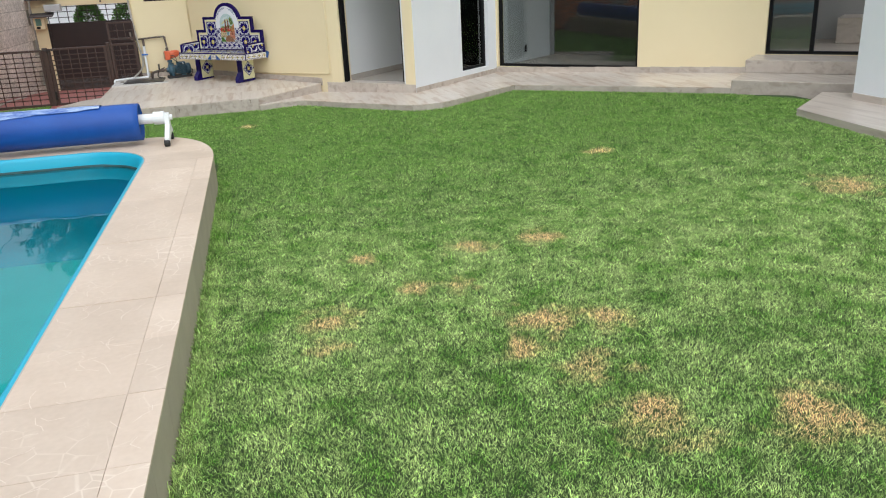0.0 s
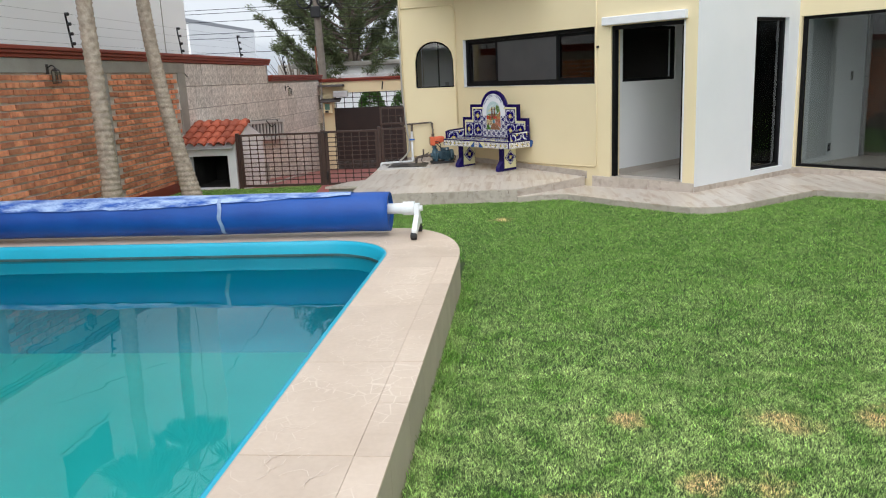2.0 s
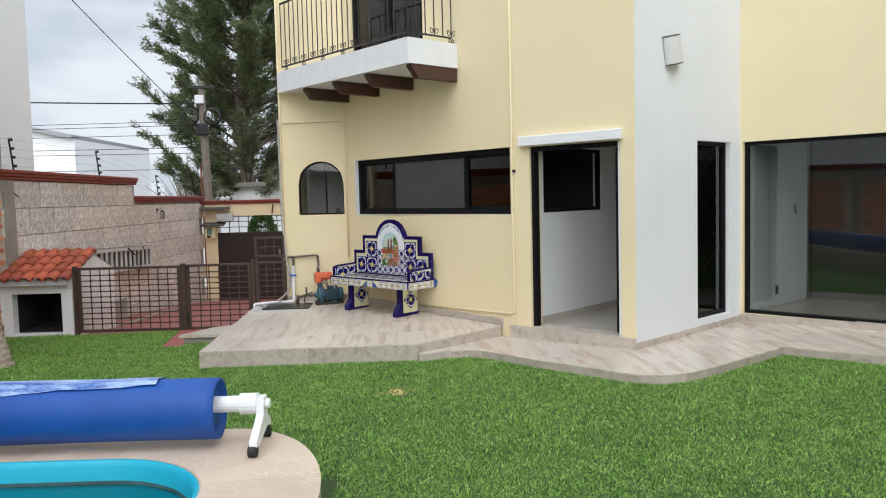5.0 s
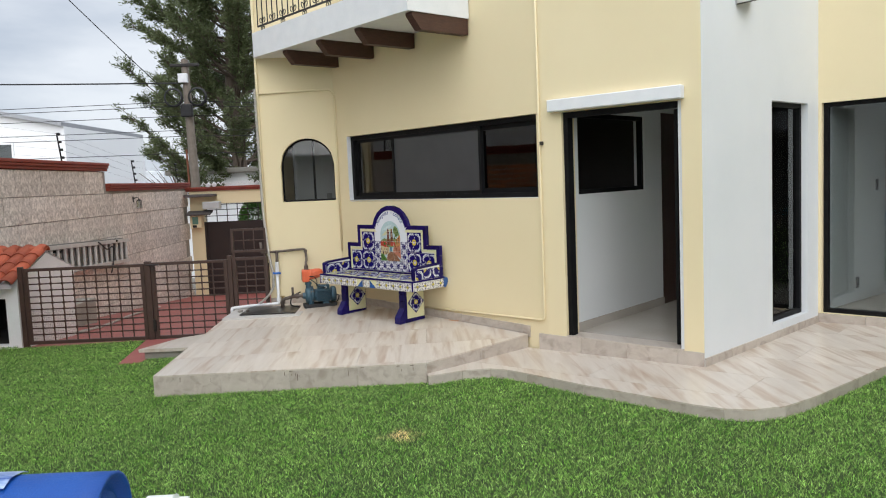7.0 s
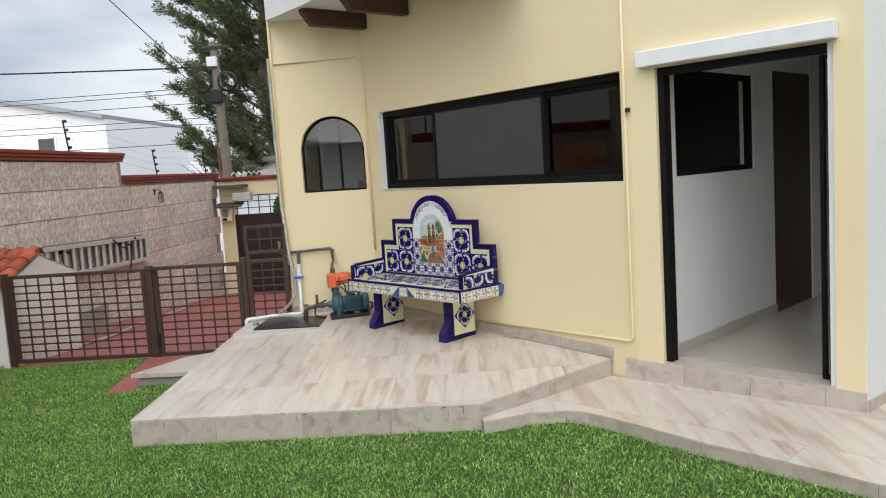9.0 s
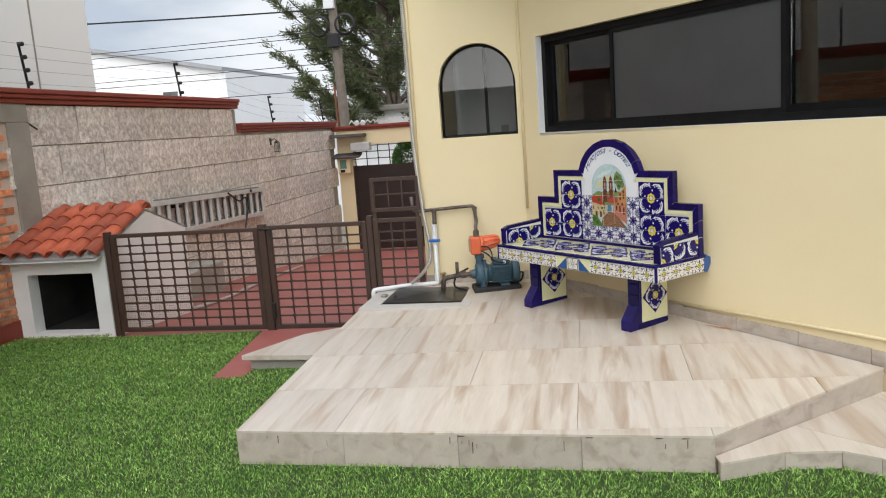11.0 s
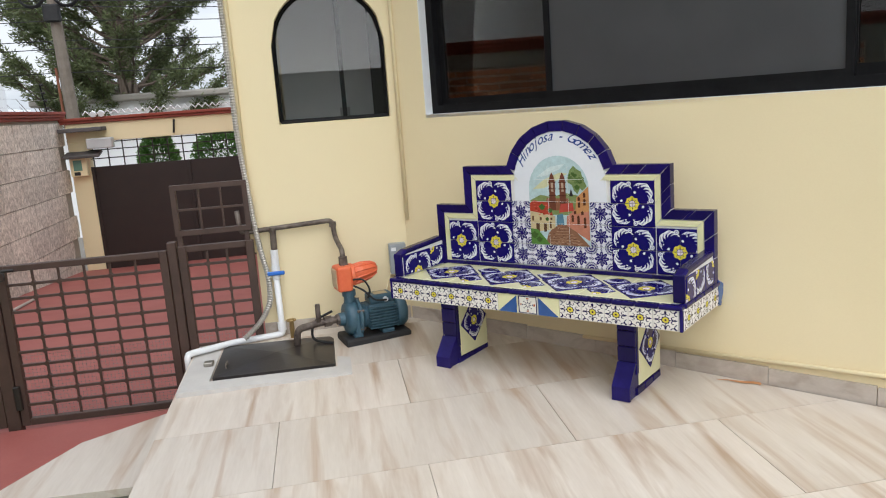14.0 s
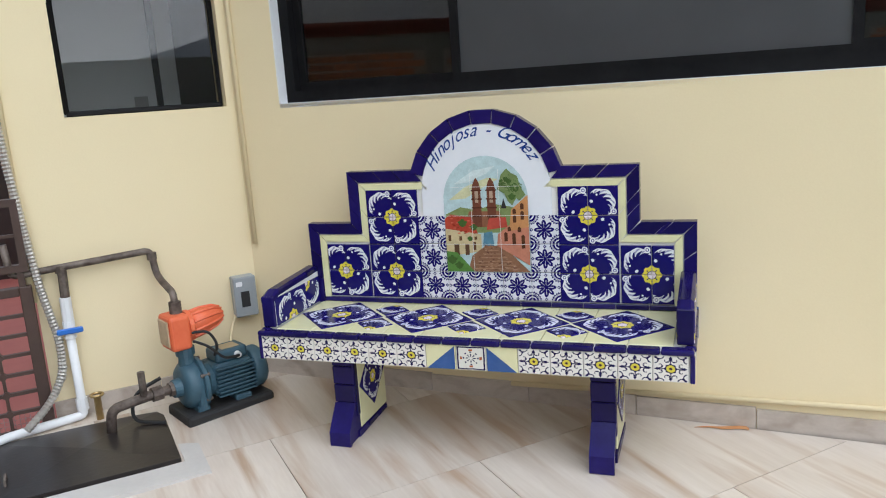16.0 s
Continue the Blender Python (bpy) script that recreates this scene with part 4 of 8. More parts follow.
        c = lay(c, f("LESS_THAN", r2, 0.345), BLUE)
        petal = f("ADD", 0.305, f("MULTIPLY", f("COSINE", f("MULTIPLY", a2, 8.0)), 0.022))
        c = lay(c, f("LESS_THAN", r2, petal), GOLD)
        spoke = f("MULTIPLY", f("LESS_THAN", f("ABSOLUTE", f("SINE", f("MULTIPLY", a2, 4.0))), f("MULTIPLY", r2, 1.5)), band(r2, 0.15, 0.235))
        c = lay(c, spoke, BLUE)
        c = lay(c, f("LESS_THAN", r2, 0.155), BLUE)
        c = lay(c, f("LESS_THAN", r2, 0.135), (0.70, 0.62, 0.66))
    elif kind == "flower":
        r, a = polar(0.5, 0.5)
        ax_, ay_ = f("ABSOLUTE", f("SUBTRACT", x, 0.5)), f("ABSOLUTE", f("SUBTRACT", y, 0.5))
        lo_, hi_ = f("MINIMUM", ax_, ay_), f("MAXIMUM", ax_, ay_)

        def spot(cx_, cy_):
            dx, dy = f("SUBTRACT", hi_, cx_), f("SUBTRACT", lo_, cy_)
            return f("SQRT", f("ADD", f("MULTIPLY", dx, dx), f("MULTIPLY", dy, dy)))

        c = lay((0.74, 0.72, 0.68), f("MULTIPLY", f("LESS_THAN", lo_, 0.016), band(hi_, 0.16, 0.45)), INK)
        c = lay(c, f("LESS_THAN", f("ADD", f("MULTIPLY", f("ABSOLUTE", f("SUBTRACT", hi_, 0.37)), 0.7), lo_), 0.055), INK)
        c = lay(c, f("MULTIPLY", band(spot(0.30, 0.10), 0.052, 0.080), f("LESS_THAN", hi_, 0.335)), INK)
        c = lay(c, f("LESS_THAN", spot(0.255, 0.085), 0.024), INK)
        c = lay(c, f("MULTIPLY", band(spot(0.46, 0.30), 0.085, 0.120), f("LESS_THAN", hi_, 0.45)), INK)
        c = lay(c, f("MULTIPLY", f("LESS_THAN", f("SUBTRACT", hi_, lo_), 0.03), band(hi_, 0.33, 0.45)), INK)
        c = lay(c, f("LESS_THAN", spot(0.345, 0.335), 0.030), INK)
        c = lay(c, f("LESS_THAN", r, f("ADD", 0.178, f("MULTIPLY", f("COSINE", f("MULTIPLY", a, 8.0)), 0.014))), INK)
        c = lay(c, f("LESS_THAN", r, 0.135), GOLD)
        c = lay(c, f("LESS_THAN", r, 0.048), (0.05, 0.015, 0.03))
    elif kind == "lace":
        ax_, ay_ = f("ABSOLUTE", f("SUBTRACT", x, 0.5)), f("ABSOLUTE", f("SUBTRACT", y, 0.5))
        lo_, hi_ = f("MINIMUM", ax_, ay_), f("MAXIMUM", ax_, ay_)
        r, a = polar(0.5, 0.5)
        dx, dy = f("SUBTRACT", ax_, 0.5), f("SUBTRACT", ay_, 0.5)
        rc = f("SQRT", f("ADD", f("MULTIPLY", dx, dx), f("MULTIPLY", dy, dy)))
        aa = f("ARCTAN2", dy, dx)
        petals = f("ADD", 0.20, f("MULTIPLY", f("ABSOLUTE", f("COSINE", f("MULTIPLY", a, 4.0))), 0.15))
        c = lay((0.66, 0.67, 0.72), f("LESS_THAN", r, petals), BLUE)
        c = lay(c, f("MULTIPLY", f("LESS_THAN", f("ABSOLUTE", f("SINE", f("MULTIPLY", a, 4.0))), 0.20), band(r, 0.07, 0.26)), (0.66, 0.67, 0.72))
        c = lay(c, f("LESS_THAN", f("ADD", f("ABSOLUTE", f("SUBTRACT", hi_, 0.43)), lo_), 0.065), BLUE)
        c = lay(c, f("LESS_THAN", f("ADD", f("ABSOLUTE", f("SUBTRACT", hi_, 0.43)), lo_), 0.026), (0.66, 0.67, 0.72))
        c = lay(c, f("LESS_THAN", rc, f("ADD", 0.325, f("MULTIPLY", f("COSINE", f("MULTIPLY", aa, 24.0)), 0.022))), BLUE)
        c = lay(c, band(rc, 0.235, 0.285), (0.66, 0.67, 0.72))
        c = lay(c, f("MULTIPLY", band(rc, 0.245, 0.275), f("GREATER_THAN", f("COSINE", f("MULTIPLY", aa, 40.0)), 0.1)), BLUE)
        c = lay(c, band(rc, 0.13, 0.17), (0.66, 0.67, 0.72))
        c = lay(c, f("LESS_THAN", rc, 0.055), (0.66, 0.67, 0.72))
    else:
        ax_, ay_ = f("ABSOLUTE", f("SUBTRACT", x, 0.5)), f("ABSOLUTE", f("SUBTRACT", y, 0.5))
        hi_ = f("MAXIMUM", ax_, ay_)
        r, a = polar(0.5, 0.5)
        c = lay((0.70, 0.69, 0.63), band(hi_, 0.40, 0.45), INK)
        c = lay(c, f("MULTIPLY", f("GREATER_THAN", f("COSINE", f("MULTIPLY", a, 8.0)), 0.3), band(r, 0.06, 0.17)), INK)
        c = lay(c, f("MULTIPLY", f("GREATER_THAN", f("COSINE", f("MULTIPLY", a, 8.0)), 0.5), band(r, 0.22, 0.27)), INK)
        c = lay(c, f("MULTIPLY", f("GREATER_THAN", f("COSINE", f("MULTIPLY", a, 4.0)), 0.75), band(r, 0.29, 0.36)), (0.36, 0.10, 0.03))
    ll.new(c, pr.inputs["Base Color"])
    pr.inputs["Roughness"].default_value = 0.16
    pr.inputs["Specular IOR Level"].default_value = 0.3
    nz_, bp_ = nn.new("ShaderNodeTexNoise"), nn.new("ShaderNodeBump")
    nz_.inputs["Scale"].default_value = 6.0
    bp_.inputs["Strength"].default_value, bp_.inputs["Distance"].default_value = 0.08, 0.003
    ll.new(uv.outputs[0], nz_.inputs["Vector"])
    ll.new(nz_.outputs["Fac"], bp_.inputs["Height"])
    ll.new(bp_.outputs[0], pr.inputs["Normal"])
    return m


LEAF, FLOWER, LACE, STAR = glaze("leaf_glaze", "leaf"), glaze("flower_glaze", "flower"), glaze("lace_glaze", "lace"), glaze("star_glaze", "star")
COBALT = matte("cobalt_glaze", (0.007, 0.004, 0.060), (0.013, 0.008, 0.105), scale=10, rough=0.2, bump=0.05, vary=0.25, spec=0.25)
CREAM_TILE = matte("cream_glaze", (0.66, 0.64, 0.36), (0.74, 0.72, 0.46), scale=9, rough=0.18, bump=0.04)
PALE_TILE = matte("white_glaze", (0.70, 0.73, 0.78), (0.78, 0.80, 0.84), scale=5, rough=0.15, bump=0.03)
JOINT = matte("pale_tile_grout", (0.66, 0.66, 0.64), (0.76, 0.75, 0.72), scale=20, rough=0.9)
DENIM = matte("mid_blue_glaze", (0.02, 0.07, 0.24), (0.04, 0.11, 0.32), scale=14, rough=0.16)
TILE_MESHES = {}


def tile(parent, m, w, h, material, turn=0, thick=0.008, name="tile", span=(0.0, 1.0)):
    """A glazed tile: m puts its lower left corner; x along, z up, face towards -y. turn: quarter turns of the pattern."""
    key = (round(w, 4), round(h, 4), material.name, turn % 4, span)
    if key not in TILE_MESHES:
        bm = bmesh.new()
        g, c_ = 0.0013, 0.0022
        out = [(g, g), (w - g, g), (w - g, h - g), (g, h - g)]
        inn = [(g + c_, g + c_), (w - g - c_, g + c_), (w - g - c_, h - g - c_), (g + c_, h - g - c_)]
        a = [bm.verts.new((x, 0, z)) for x, z in out]
        b = [bm.verts.new((x, -thick + 0.002, z)) for x, z in out]
        c = [bm.verts.new((x, -thick, z)) for x, z in inn]
        for lo, hi in ((a, b), (b, c)):
            for i in range(4):
                bm.faces.new((lo[i], lo[(i + 1) % 4], hi[(i + 1) % 4], hi[i]))
        bm.faces.new(c)
        lay_ = bm.loops.layers.uv.new("tile")
        for face in bm.faces:
            for lp in face.loops:
                u, v = span[0] + (span[1] - span[0]) * lp.vert.co.x / w, lp.vert.co.z / h
                for _ in range(turn % 4):
                    u, v = 1 - v, u
                lp[lay_].uv = (u, v)
        TILE_MESHES[key] = finish(bm, "tile", material)
    ob = new(name, TILE_MESHES[key])
    ob.parent = parent
    ob.matrix_local = m
    return ob


# ---- talavera bench ----
bench = thing("tiled_bench", "garden bench clad in blue, white and yellow painted tiles", "bench")
BQ = along((-1.243, 13.512), (-0.193, 12.441))
bench.matrix_world = BQ
BW, BD = 1.50, 0.455
SEAT_T, SEAT_B, FLOOR_B = 0.472, 0.368, 0.005
AT = lambda x, y, z, rx=0, ry=0, rz=0: pose(x, y, z, rx, ry, rz)
seat = part("seat", box(bmesh.new(), (0.008, 0.008, SEAT_B + 0.002), (BW - 0.008, BD, SEAT_T - 0.006)), JOINT, bench)
# front band
tw = 0.1025
x = 0.012
pattern = ["f"] * 6 + ["lt", "s", "rt"] + ["f"] * 5
scale_ = (BW - 0.03) / (len(pattern) * tw)
tw *= scale_
for kind in pattern:
    m_ = AT(x, 0.008, SEAT_B + 0.001)
    if kind == "f":
        tile(seat, m_, tw, 0.088, FLOWER)
    elif kind == "s":
        tile(seat, m_, tw, 0.088, STAR)
    else:
        tile(seat, m_, tw, 0.088, CREAM_TILE)
        tri_ = [(0.004, 0.003), (tw - 0.003, 0.003), (tw - 0.003, 0.083)] if kind == "lt" else [(0.003, 0.003), (tw - 0.004, 0.003), (0.003, 0.083)]
        bm = bmesh.new()
        va, vb = [bm.verts.new((x + a, -0.0005, SEAT_B + 0.001 + z)) for a, z in tri_], [bm.verts.new((x + a, -0.0016, SEAT_B + 0.001 + z)) for a, z in tri_]
        bm.faces.new(vb)
        for i in range(3):
            bm.faces.new((va[i], va[(i + 1) % 3], vb[(i + 1) % 3], vb[i]))
        part("painted_triangle", bm, DENIM, seat)
    x += tw
# side bands
for sx, rz, y0 in ((0.008, -90, BD), (BW - 0.008, 90, 0.015)):
    for i in range(4):
        m_ = AT(sx, (BD - i * 0.108) if rz < 0 else (y0 + i * 0.108), SEAT_B + 0.001, 0, 0, rz)
        tile(seat, m_, 0.107, 0.088, FLOWER)
# corner strips and bullnose edge
for sx in (0.0, BW - 0.014):
    part("corner_strip", box(bmesh.new(), (sx, -0.002, SEAT_B), (sx + 0.014, 0.014, SEAT_T - 0.016), None, 0.003), COBALT, seat)
n_ = 15
for i in range(n_):
    part("edge_tile", box(bmesh.new(), (BW * i / n_ + 0.0015, -0.006, SEAT_T - 0.017), (BW * (i + 1) / n_ - 0.0015, 0.032, SEAT_T + 0.002), None, 0.006, 2), COBALT, seat)
for sx in (-0.004, BW - 0.030):
    for i in range(4):
        part("edge_tile", box(bmesh.new(), (sx, 0.034 + i * 0.105, SEAT_T - 0.017), (sx + 0.034, 0.137 + i * 0.105, SEAT_T + 0.002), None, 0.006, 2), COBALT, seat)
# seat top: cream field with leaf tiles laid corner to corner
for i in range(10):
    tile(seat, AT(0.062 + i * 0.1376, 0.034, SEAT_T - 0.006, -90), 0.1376, 0.40, CREAM_TILE)
side = 0.119
QUARTER = {(0, 1): 0, (0, 0): 3, (1, 0): 2, (1, 1): 1}
for k in range(4):
    base = AT(0.062 + 1.376 * (k + 0.5) / 4, 0.213, SEAT_T + 0.0018, -90) @ pose(0, 0, 0, 0, 45, 0)
    for i in range(2):
        for j in range(2):
            tile(seat, base @ AT((i - 1) * side, 0, (j - 1) * side), side, side, LEAF, QUARTER[(i, j)], 0.004)
for k in range(5):
    for j in (0, 1):
        if k in (0, 4):
            continue
        base = AT(0.062 + 1.376 * k / 4, 0.128 + 0.168 * j, SEAT_T + 0.0018, -90) @ pose(0, 0, 0, 0, 45, 0)
        tile(seat, base @ AT(-0.05, 0, -0.05), 0.10, 0.10, LEAF, 2 * j, 0.004)
# back, stepped outline with an arch
H1, H2, HA = 0.793, 0.993, 1.199
XC, RA = 0.764, 0.292
ZC = HA - RA
X1, X2, XA = XC - 0.736, XC - 0.549, XC - 0.279
BT, CW = 0.046, 0.030
FY = BD - 0.055


def slab_xz(name, pts, y0, y1, material, parent, label=""):
    """An upright plate over an outline in x and z."""
    bm = bmesh.new()
    va, vb = [bm.verts.new((x_, y0, z_)) for x_, z_ in pts], [bm.verts.new((x_, y1, z_)) for x_, z_ in pts]
    bm.faces.new(va)
    bm.faces.new(vb[::-1])
    for k_ in range(len(pts)):
        bm.faces.new((va[k_], va[(k_ + 1) % len(pts)], vb[(k_ + 1) % len(pts)], vb[k_]))
    return part(name, bm, material, parent, label)


def step_line(d):
    """The stepped outline, moved in by d, from the seat to the arch."""
    return [(X1 + d, SEAT_T - 0.004), (X1 + d, H1 - d), (X2 + d, H1 - d), (X2 + d, H2 - d), (XC - math.sqrt(max((RA - d) ** 2 - (H2 - d - ZC) ** 2, 0.0)), H2 - d)]


half = step_line(0.006)
rim_ = [(XC - (RA - 0.006) * math.cos(radians(a)), ZC + (RA - 0.006) * math.sin(radians(a))) for a in range(20, 161, 10)]
back = slab_xz("backrest", half + rim_ + [(2 * XC - x_, z_) for x_, z_ in half[::-1]], FY, FY + 0.034, JOINT, bench)
# cobalt border with mitred corners, cream strip inside it
for d0, d1, cuts, mat_, y0, y1, nm in ((0.0, BT, ((0.0, 0.36, 0.68, 1.0), (0.0, 0.42, 0.50, 1.0), (0.0, 0.32, 0.55, 1.0), (0.0, 0.40, 0.70, 1.0)), COBALT, FY - 0.008, FY + 0.036, "border_tile"), (BT, BT + CW, ((0.0, 1.0), (0.0, 1.0), (0.0, 0.5, 1.0), (0.0, 1.0)), CREAM_TILE, FY - 0.006, FY, "cream_strip")):
    po, qo = step_line(d0), step_line(d1)
    for k in range(4):
        for t0, t1 in zip(cuts[k], cuts[k][1:]):
            quad_ = [tuple(a_ + (b_ - a_) * t_ for a_, b_ in zip(l0[k], l0[k + 1])) for l0, t_ in ((po, t0), (po, t1), (qo, t1), (qo, t0))]
            cx_, cz_ = sum(p_[0] for p_ in quad_) / 4, sum(p_[1] for p_ in quad_) / 4
            quad_ = [(x_ - math.copysign(min(0.0020, abs(x_ - cx_)), x_ - cx_), z_ - math.copysign(min(0.0020, abs(z_ - cz_)), z_ - cz_)) for x_, z_ in quad_]
            for mirrored in (0, 1):
                slab_xz(nm, [(2 * XC - x_ if mirrored else x_, z_) for x_, z_ in quad_], y0, y1, mat_, back)
n_ = 9
A0 = math.degrees(math.asin((H2 - ZC) / RA)) - 3.0
for i in range(n_):
    a0, a1 = A0 + (180 - 2 * A0) * i / n_ + 0.45, A0 + (180 - 2 * A0) * (i + 1) / n_ - 0.45
    slab_xz("border_tile", [(XC - r_ * math.cos(radians(a)), ZC + r_ * math.sin(radians(a))) for a, r_ in ((a0, RA - BT), (a0, RA + 0.003), (a1, RA + 0.003), (a1, RA - BT))], FY - 0.010, FY + 0.036, COBALT, back)
# thin cobalt strip along the seat
for i in range(12):
    tile(back, AT(X1 + BT + (1.472 - 2 * BT) * i / 12, FY, SEAT_T + 0.003), (1.472 - 2 * BT) / 12, 0.020, COBALT, 0, 0.010)
# leaf panels of four tiles, the outer ones cut narrower
LT = 0.1055
TURN_OF = {(0, 1): 0, (0, 0): 3, (1, 0): 2, (1, 1): 1}
for px_, z0, cut_ in ((0.370, 0.498, False), (0.370, 0.498 + 2 * LT, False), (0.585, 0.498, True)):
    for sg in (-1, 1):
        for i in range(2):
            for j in range(2):
                xs = XC + sg * px_ + (i - 1) * LT
                outer_side = cut_ and ((sg < 0 and i == 0) or (sg > 0 and i == 1))
                w_, sp_ = LT, (0.0, 1.0)
                if outer_side:
                    w_ = 0.075
                    sp_ = (1 - w_ / LT, 1.0) if sg < 0 else (0.0, w_ / LT)
                    xs = xs + LT - w_ if sg < 0 else xs
                tile(back, AT(xs, FY, z0 + j * LT), w_, LT, LEAF, TURN_OF[(i, j)], 0.008, "tile", sp_)
# lace tiles round the picture
SC = 0.1065
LX = XC - 2.5 * SC - 0.0
for i in range(5):
    tile(back, AT(LX + i * SC, FY, 0.4985), SC, SC, LACE)
for j in (1, 2):
    for i in (0, 4):
        tile(back, AT(LX + i * SC, FY, 0.4985 + j * SC), SC, SC, LACE)
# white arch field
ZA = 0.4985 + 3 * SC
ri = RA - BT - 0.002
bm = bmesh.new()
pts = [(XC - ri, ZA)] + [(XC - ri * math.cos(radians(a)), ZC + ri * math.sin(radians(a))) for a in range(0, 181, 10)] + [(XC + ri, ZA)]
va, vb = [bm.verts.new((x_, FY - 0.006, z_)) for x_, z_ in pts], [bm.verts.new((x_, FY, z_)) for x_, z_ in pts]
bm.faces.new(va)
for k in range(len(pts)):
    bm.faces.new((va[k], va[(k + 1) % len(pts)], vb[(k + 1) % len(pts)], vb[k]))
field = part("arch_field", bm, PALE_TILE, back, "white glazed arch with blue lettering")


# painted town picture, flat shapes in glaze colours
def flat(pts, depth, colour, name="painted_shape"):
    bm = bmesh.new()
    bm.faces.new([bm.verts.new((XC + x_ * SC, FY - 0.0075 - depth * 0.00025, 0.4985 + SC + z_ * SC)) for x_, z_ in pts])
    m_ = PAINTS.setdefault(colour, matte("glaze_paint", tuple(c * 0.8 for c in colour), tuple(min(1, c * 1.15) for c in colour), scale=40, rough=0.18, bump=0.02, fine=160))
    return part(name, bm, m_, mural)


PAINTS = {}
mural = part("mural", box(bmesh.new(), (XC - 1.5 * SC, FY - 0.006, 0.4985 + SC), (XC + 1.5 * SC, FY, 0.4985 + 3 * SC)), PALE_TILE, back, "painted picture of a church and village street")
flat([(-1.5, 0.0), (1.5, 0.0), (1.5, 2.0)] + [(1.5 * math.cos(radians(a)), 2.55 + 1.5 * math.sin(radians(a))) for a in range(-5, 186, 10)] + [(-1.5, 2.0)], 0, (0.46, 0.60, 0.62))
flat([(-1.3, 2.55), (-0.7, 3.0), (0.1, 3.3), (0.5, 3.25), (-0.1, 2.95), (-0.7, 2.6)], 1, (0.60, 0.60, 0.36))
flat([(-1.1, 3.1), (-0.4, 3.55), (0.4, 3.7), (0.1, 3.45), (-0.6, 3.15)], 1, (0.60, 0.70, 0.70))
flat([(-1.45, 2.05), (-0.9, 2.3), (-0.3, 2.2), (0.3, 2.4), (0.9, 2.3), (1.45, 2.1), (1.45, 1.4), (-1.45, 1.4)], 2, (0.20, 0.26, 0.10))
for tx in (-0.30, 0.22):
    flat([(tx - 0.16, 1.6), (tx + 0.16, 1.6), (tx + 0.15, 2.95), (tx + 0.10, 3.15), (tx, 3.32), (tx - 0.10, 3.15), (tx - 0.15, 2.95)], 4, (0.15, 0.052, 0.032))
    for k in range(4):
        flat([(tx - 0.19, 1.95 + 0.3 * k), (tx + 0.19, 1.95 + 0.3 * k), (tx + 0.19, 2.0 + 0.3 * k), (tx - 0.19, 2.0 + 0.3 * k)], 5, (0.09, 0.03, 0.02))
    flat([(tx - 0.06, 2.45), (tx + 0.06, 2.45), (tx + 0.06, 2.85), (tx - 0.06, 2.85)], 5, (0.42, 0.30, 0.22))
flat([(-0.75, 1.6), (0.6, 1.6), (0.5, 2.15), (-0.6, 2.15)], 3, (0.26, 0.11, 0.06))
flat([(-1.49, 1.2), (-0.3, 1.35), (-0.55, 1.95), (-1.3, 2.05), (-1.49, 1.9)], 6, (0.42, 0.06, 0.035))
flat([(0.0, 1.5), (0.75, 1.6), (0.7, 1.95), (0.1, 1.9)], 6, (0.45, 0.07, 0.05))
flat([(-1.49, 0.55), (-0.2, 0.75), (-0.2, 1.35), (-1.49, 1.55)], 7, (0.55, 0.45, 0.26))
flat([(-1.2, 0.5), (-1.02, 0.52), (-1.02, 1.0), (-1.2, 1.0)], 9, (0.10, 0.05, 0.03))
flat([(-0.8, 0.6), (-0.65, 0.62), (-0.65, 1.0), (-0.8, 1.0)], 9, (0.10, 0.05, 0.03))
flat([(-0.15, 0.95), (0.25, 0.95), (0.2, 1.45), (-0.1, 1.4)], 8, (0.10, 0.22, 0.30))
flat([(-1.49, 0.02), (-0.5, 0.02), (-1.1, 0.7), (-1.49, 0.75)], 10, (0.10, 0.22, 0.05))
flat([(-0.75, 0.02), (1.49, 0.02), (0.55, 0.95), (-0.05, 0.95), (-0.55, 0.6)], 9, (0.24, 0.12, 0.07))
flat([(0.35, 0.95), (1.49, 0.25), (1.49, 1.9), (0.85, 1.7), (0.4, 1.35)], 10, (0.50, 0.20, 0.13))
flat([(0.80, 1.45), (1.49, 1.6), (1.49, 2.7), (0.9, 2.2)], 11, (0.52, 0.25, 0.10))
flat([(0.45, 2.9), (0.6, 3.4), (0.8, 3.6), (0.95, 3.45), (1.15, 3.35), (1.25, 3.0), (1.42, 2.7), (1.2, 2.5), (1.1, 2.6), (0.95, 2.35), (0.8, 2.5), (0.7, 2.75)], 12, (0.17, 0.24, 0.09))
flat([(0.55, 2.25), (0.75, 2.25), (0.65, 2.6)], 13, (0.03, 0.03, 0.03))
for x_, z_, h_ in ((0.95, 1.75, 0.22), (1.22, 1.85, 0.26), (0.95, 2.05, 0.14), (1.22, 2.2, 0.18), (0.62, 1.1, 0.28), (0.9, 1.0, 0.36), (1.22, 0.85, 0.44), (0.75, 1.45, 0.12), (1.1, 1.42, 0.14)):
    flat([(x_, z_), (x_ + 0.12, z_ + 0.01), (x_ + 0.12, z_ + h_), (x_ + 0.06, z_ + h_ + 0.05), (x_, z_ + h_)], 13, (0.09, 0.035, 0.02))
for x_, z_, h_ in ((-1.4, 1.1, 0.22), (-1.0, 1.12, 0.16), (-0.5, 0.78, 0.3), (-0.45, 1.15, 0.12)):
    flat([(x_, z_), (x_ + 0.1, z_ + 0.01), (x_ + 0.1, z_ + h_), (x_, z_ + h_)], 10, (0.12, 0.06, 0.03))
r_mur = random.Random(8)
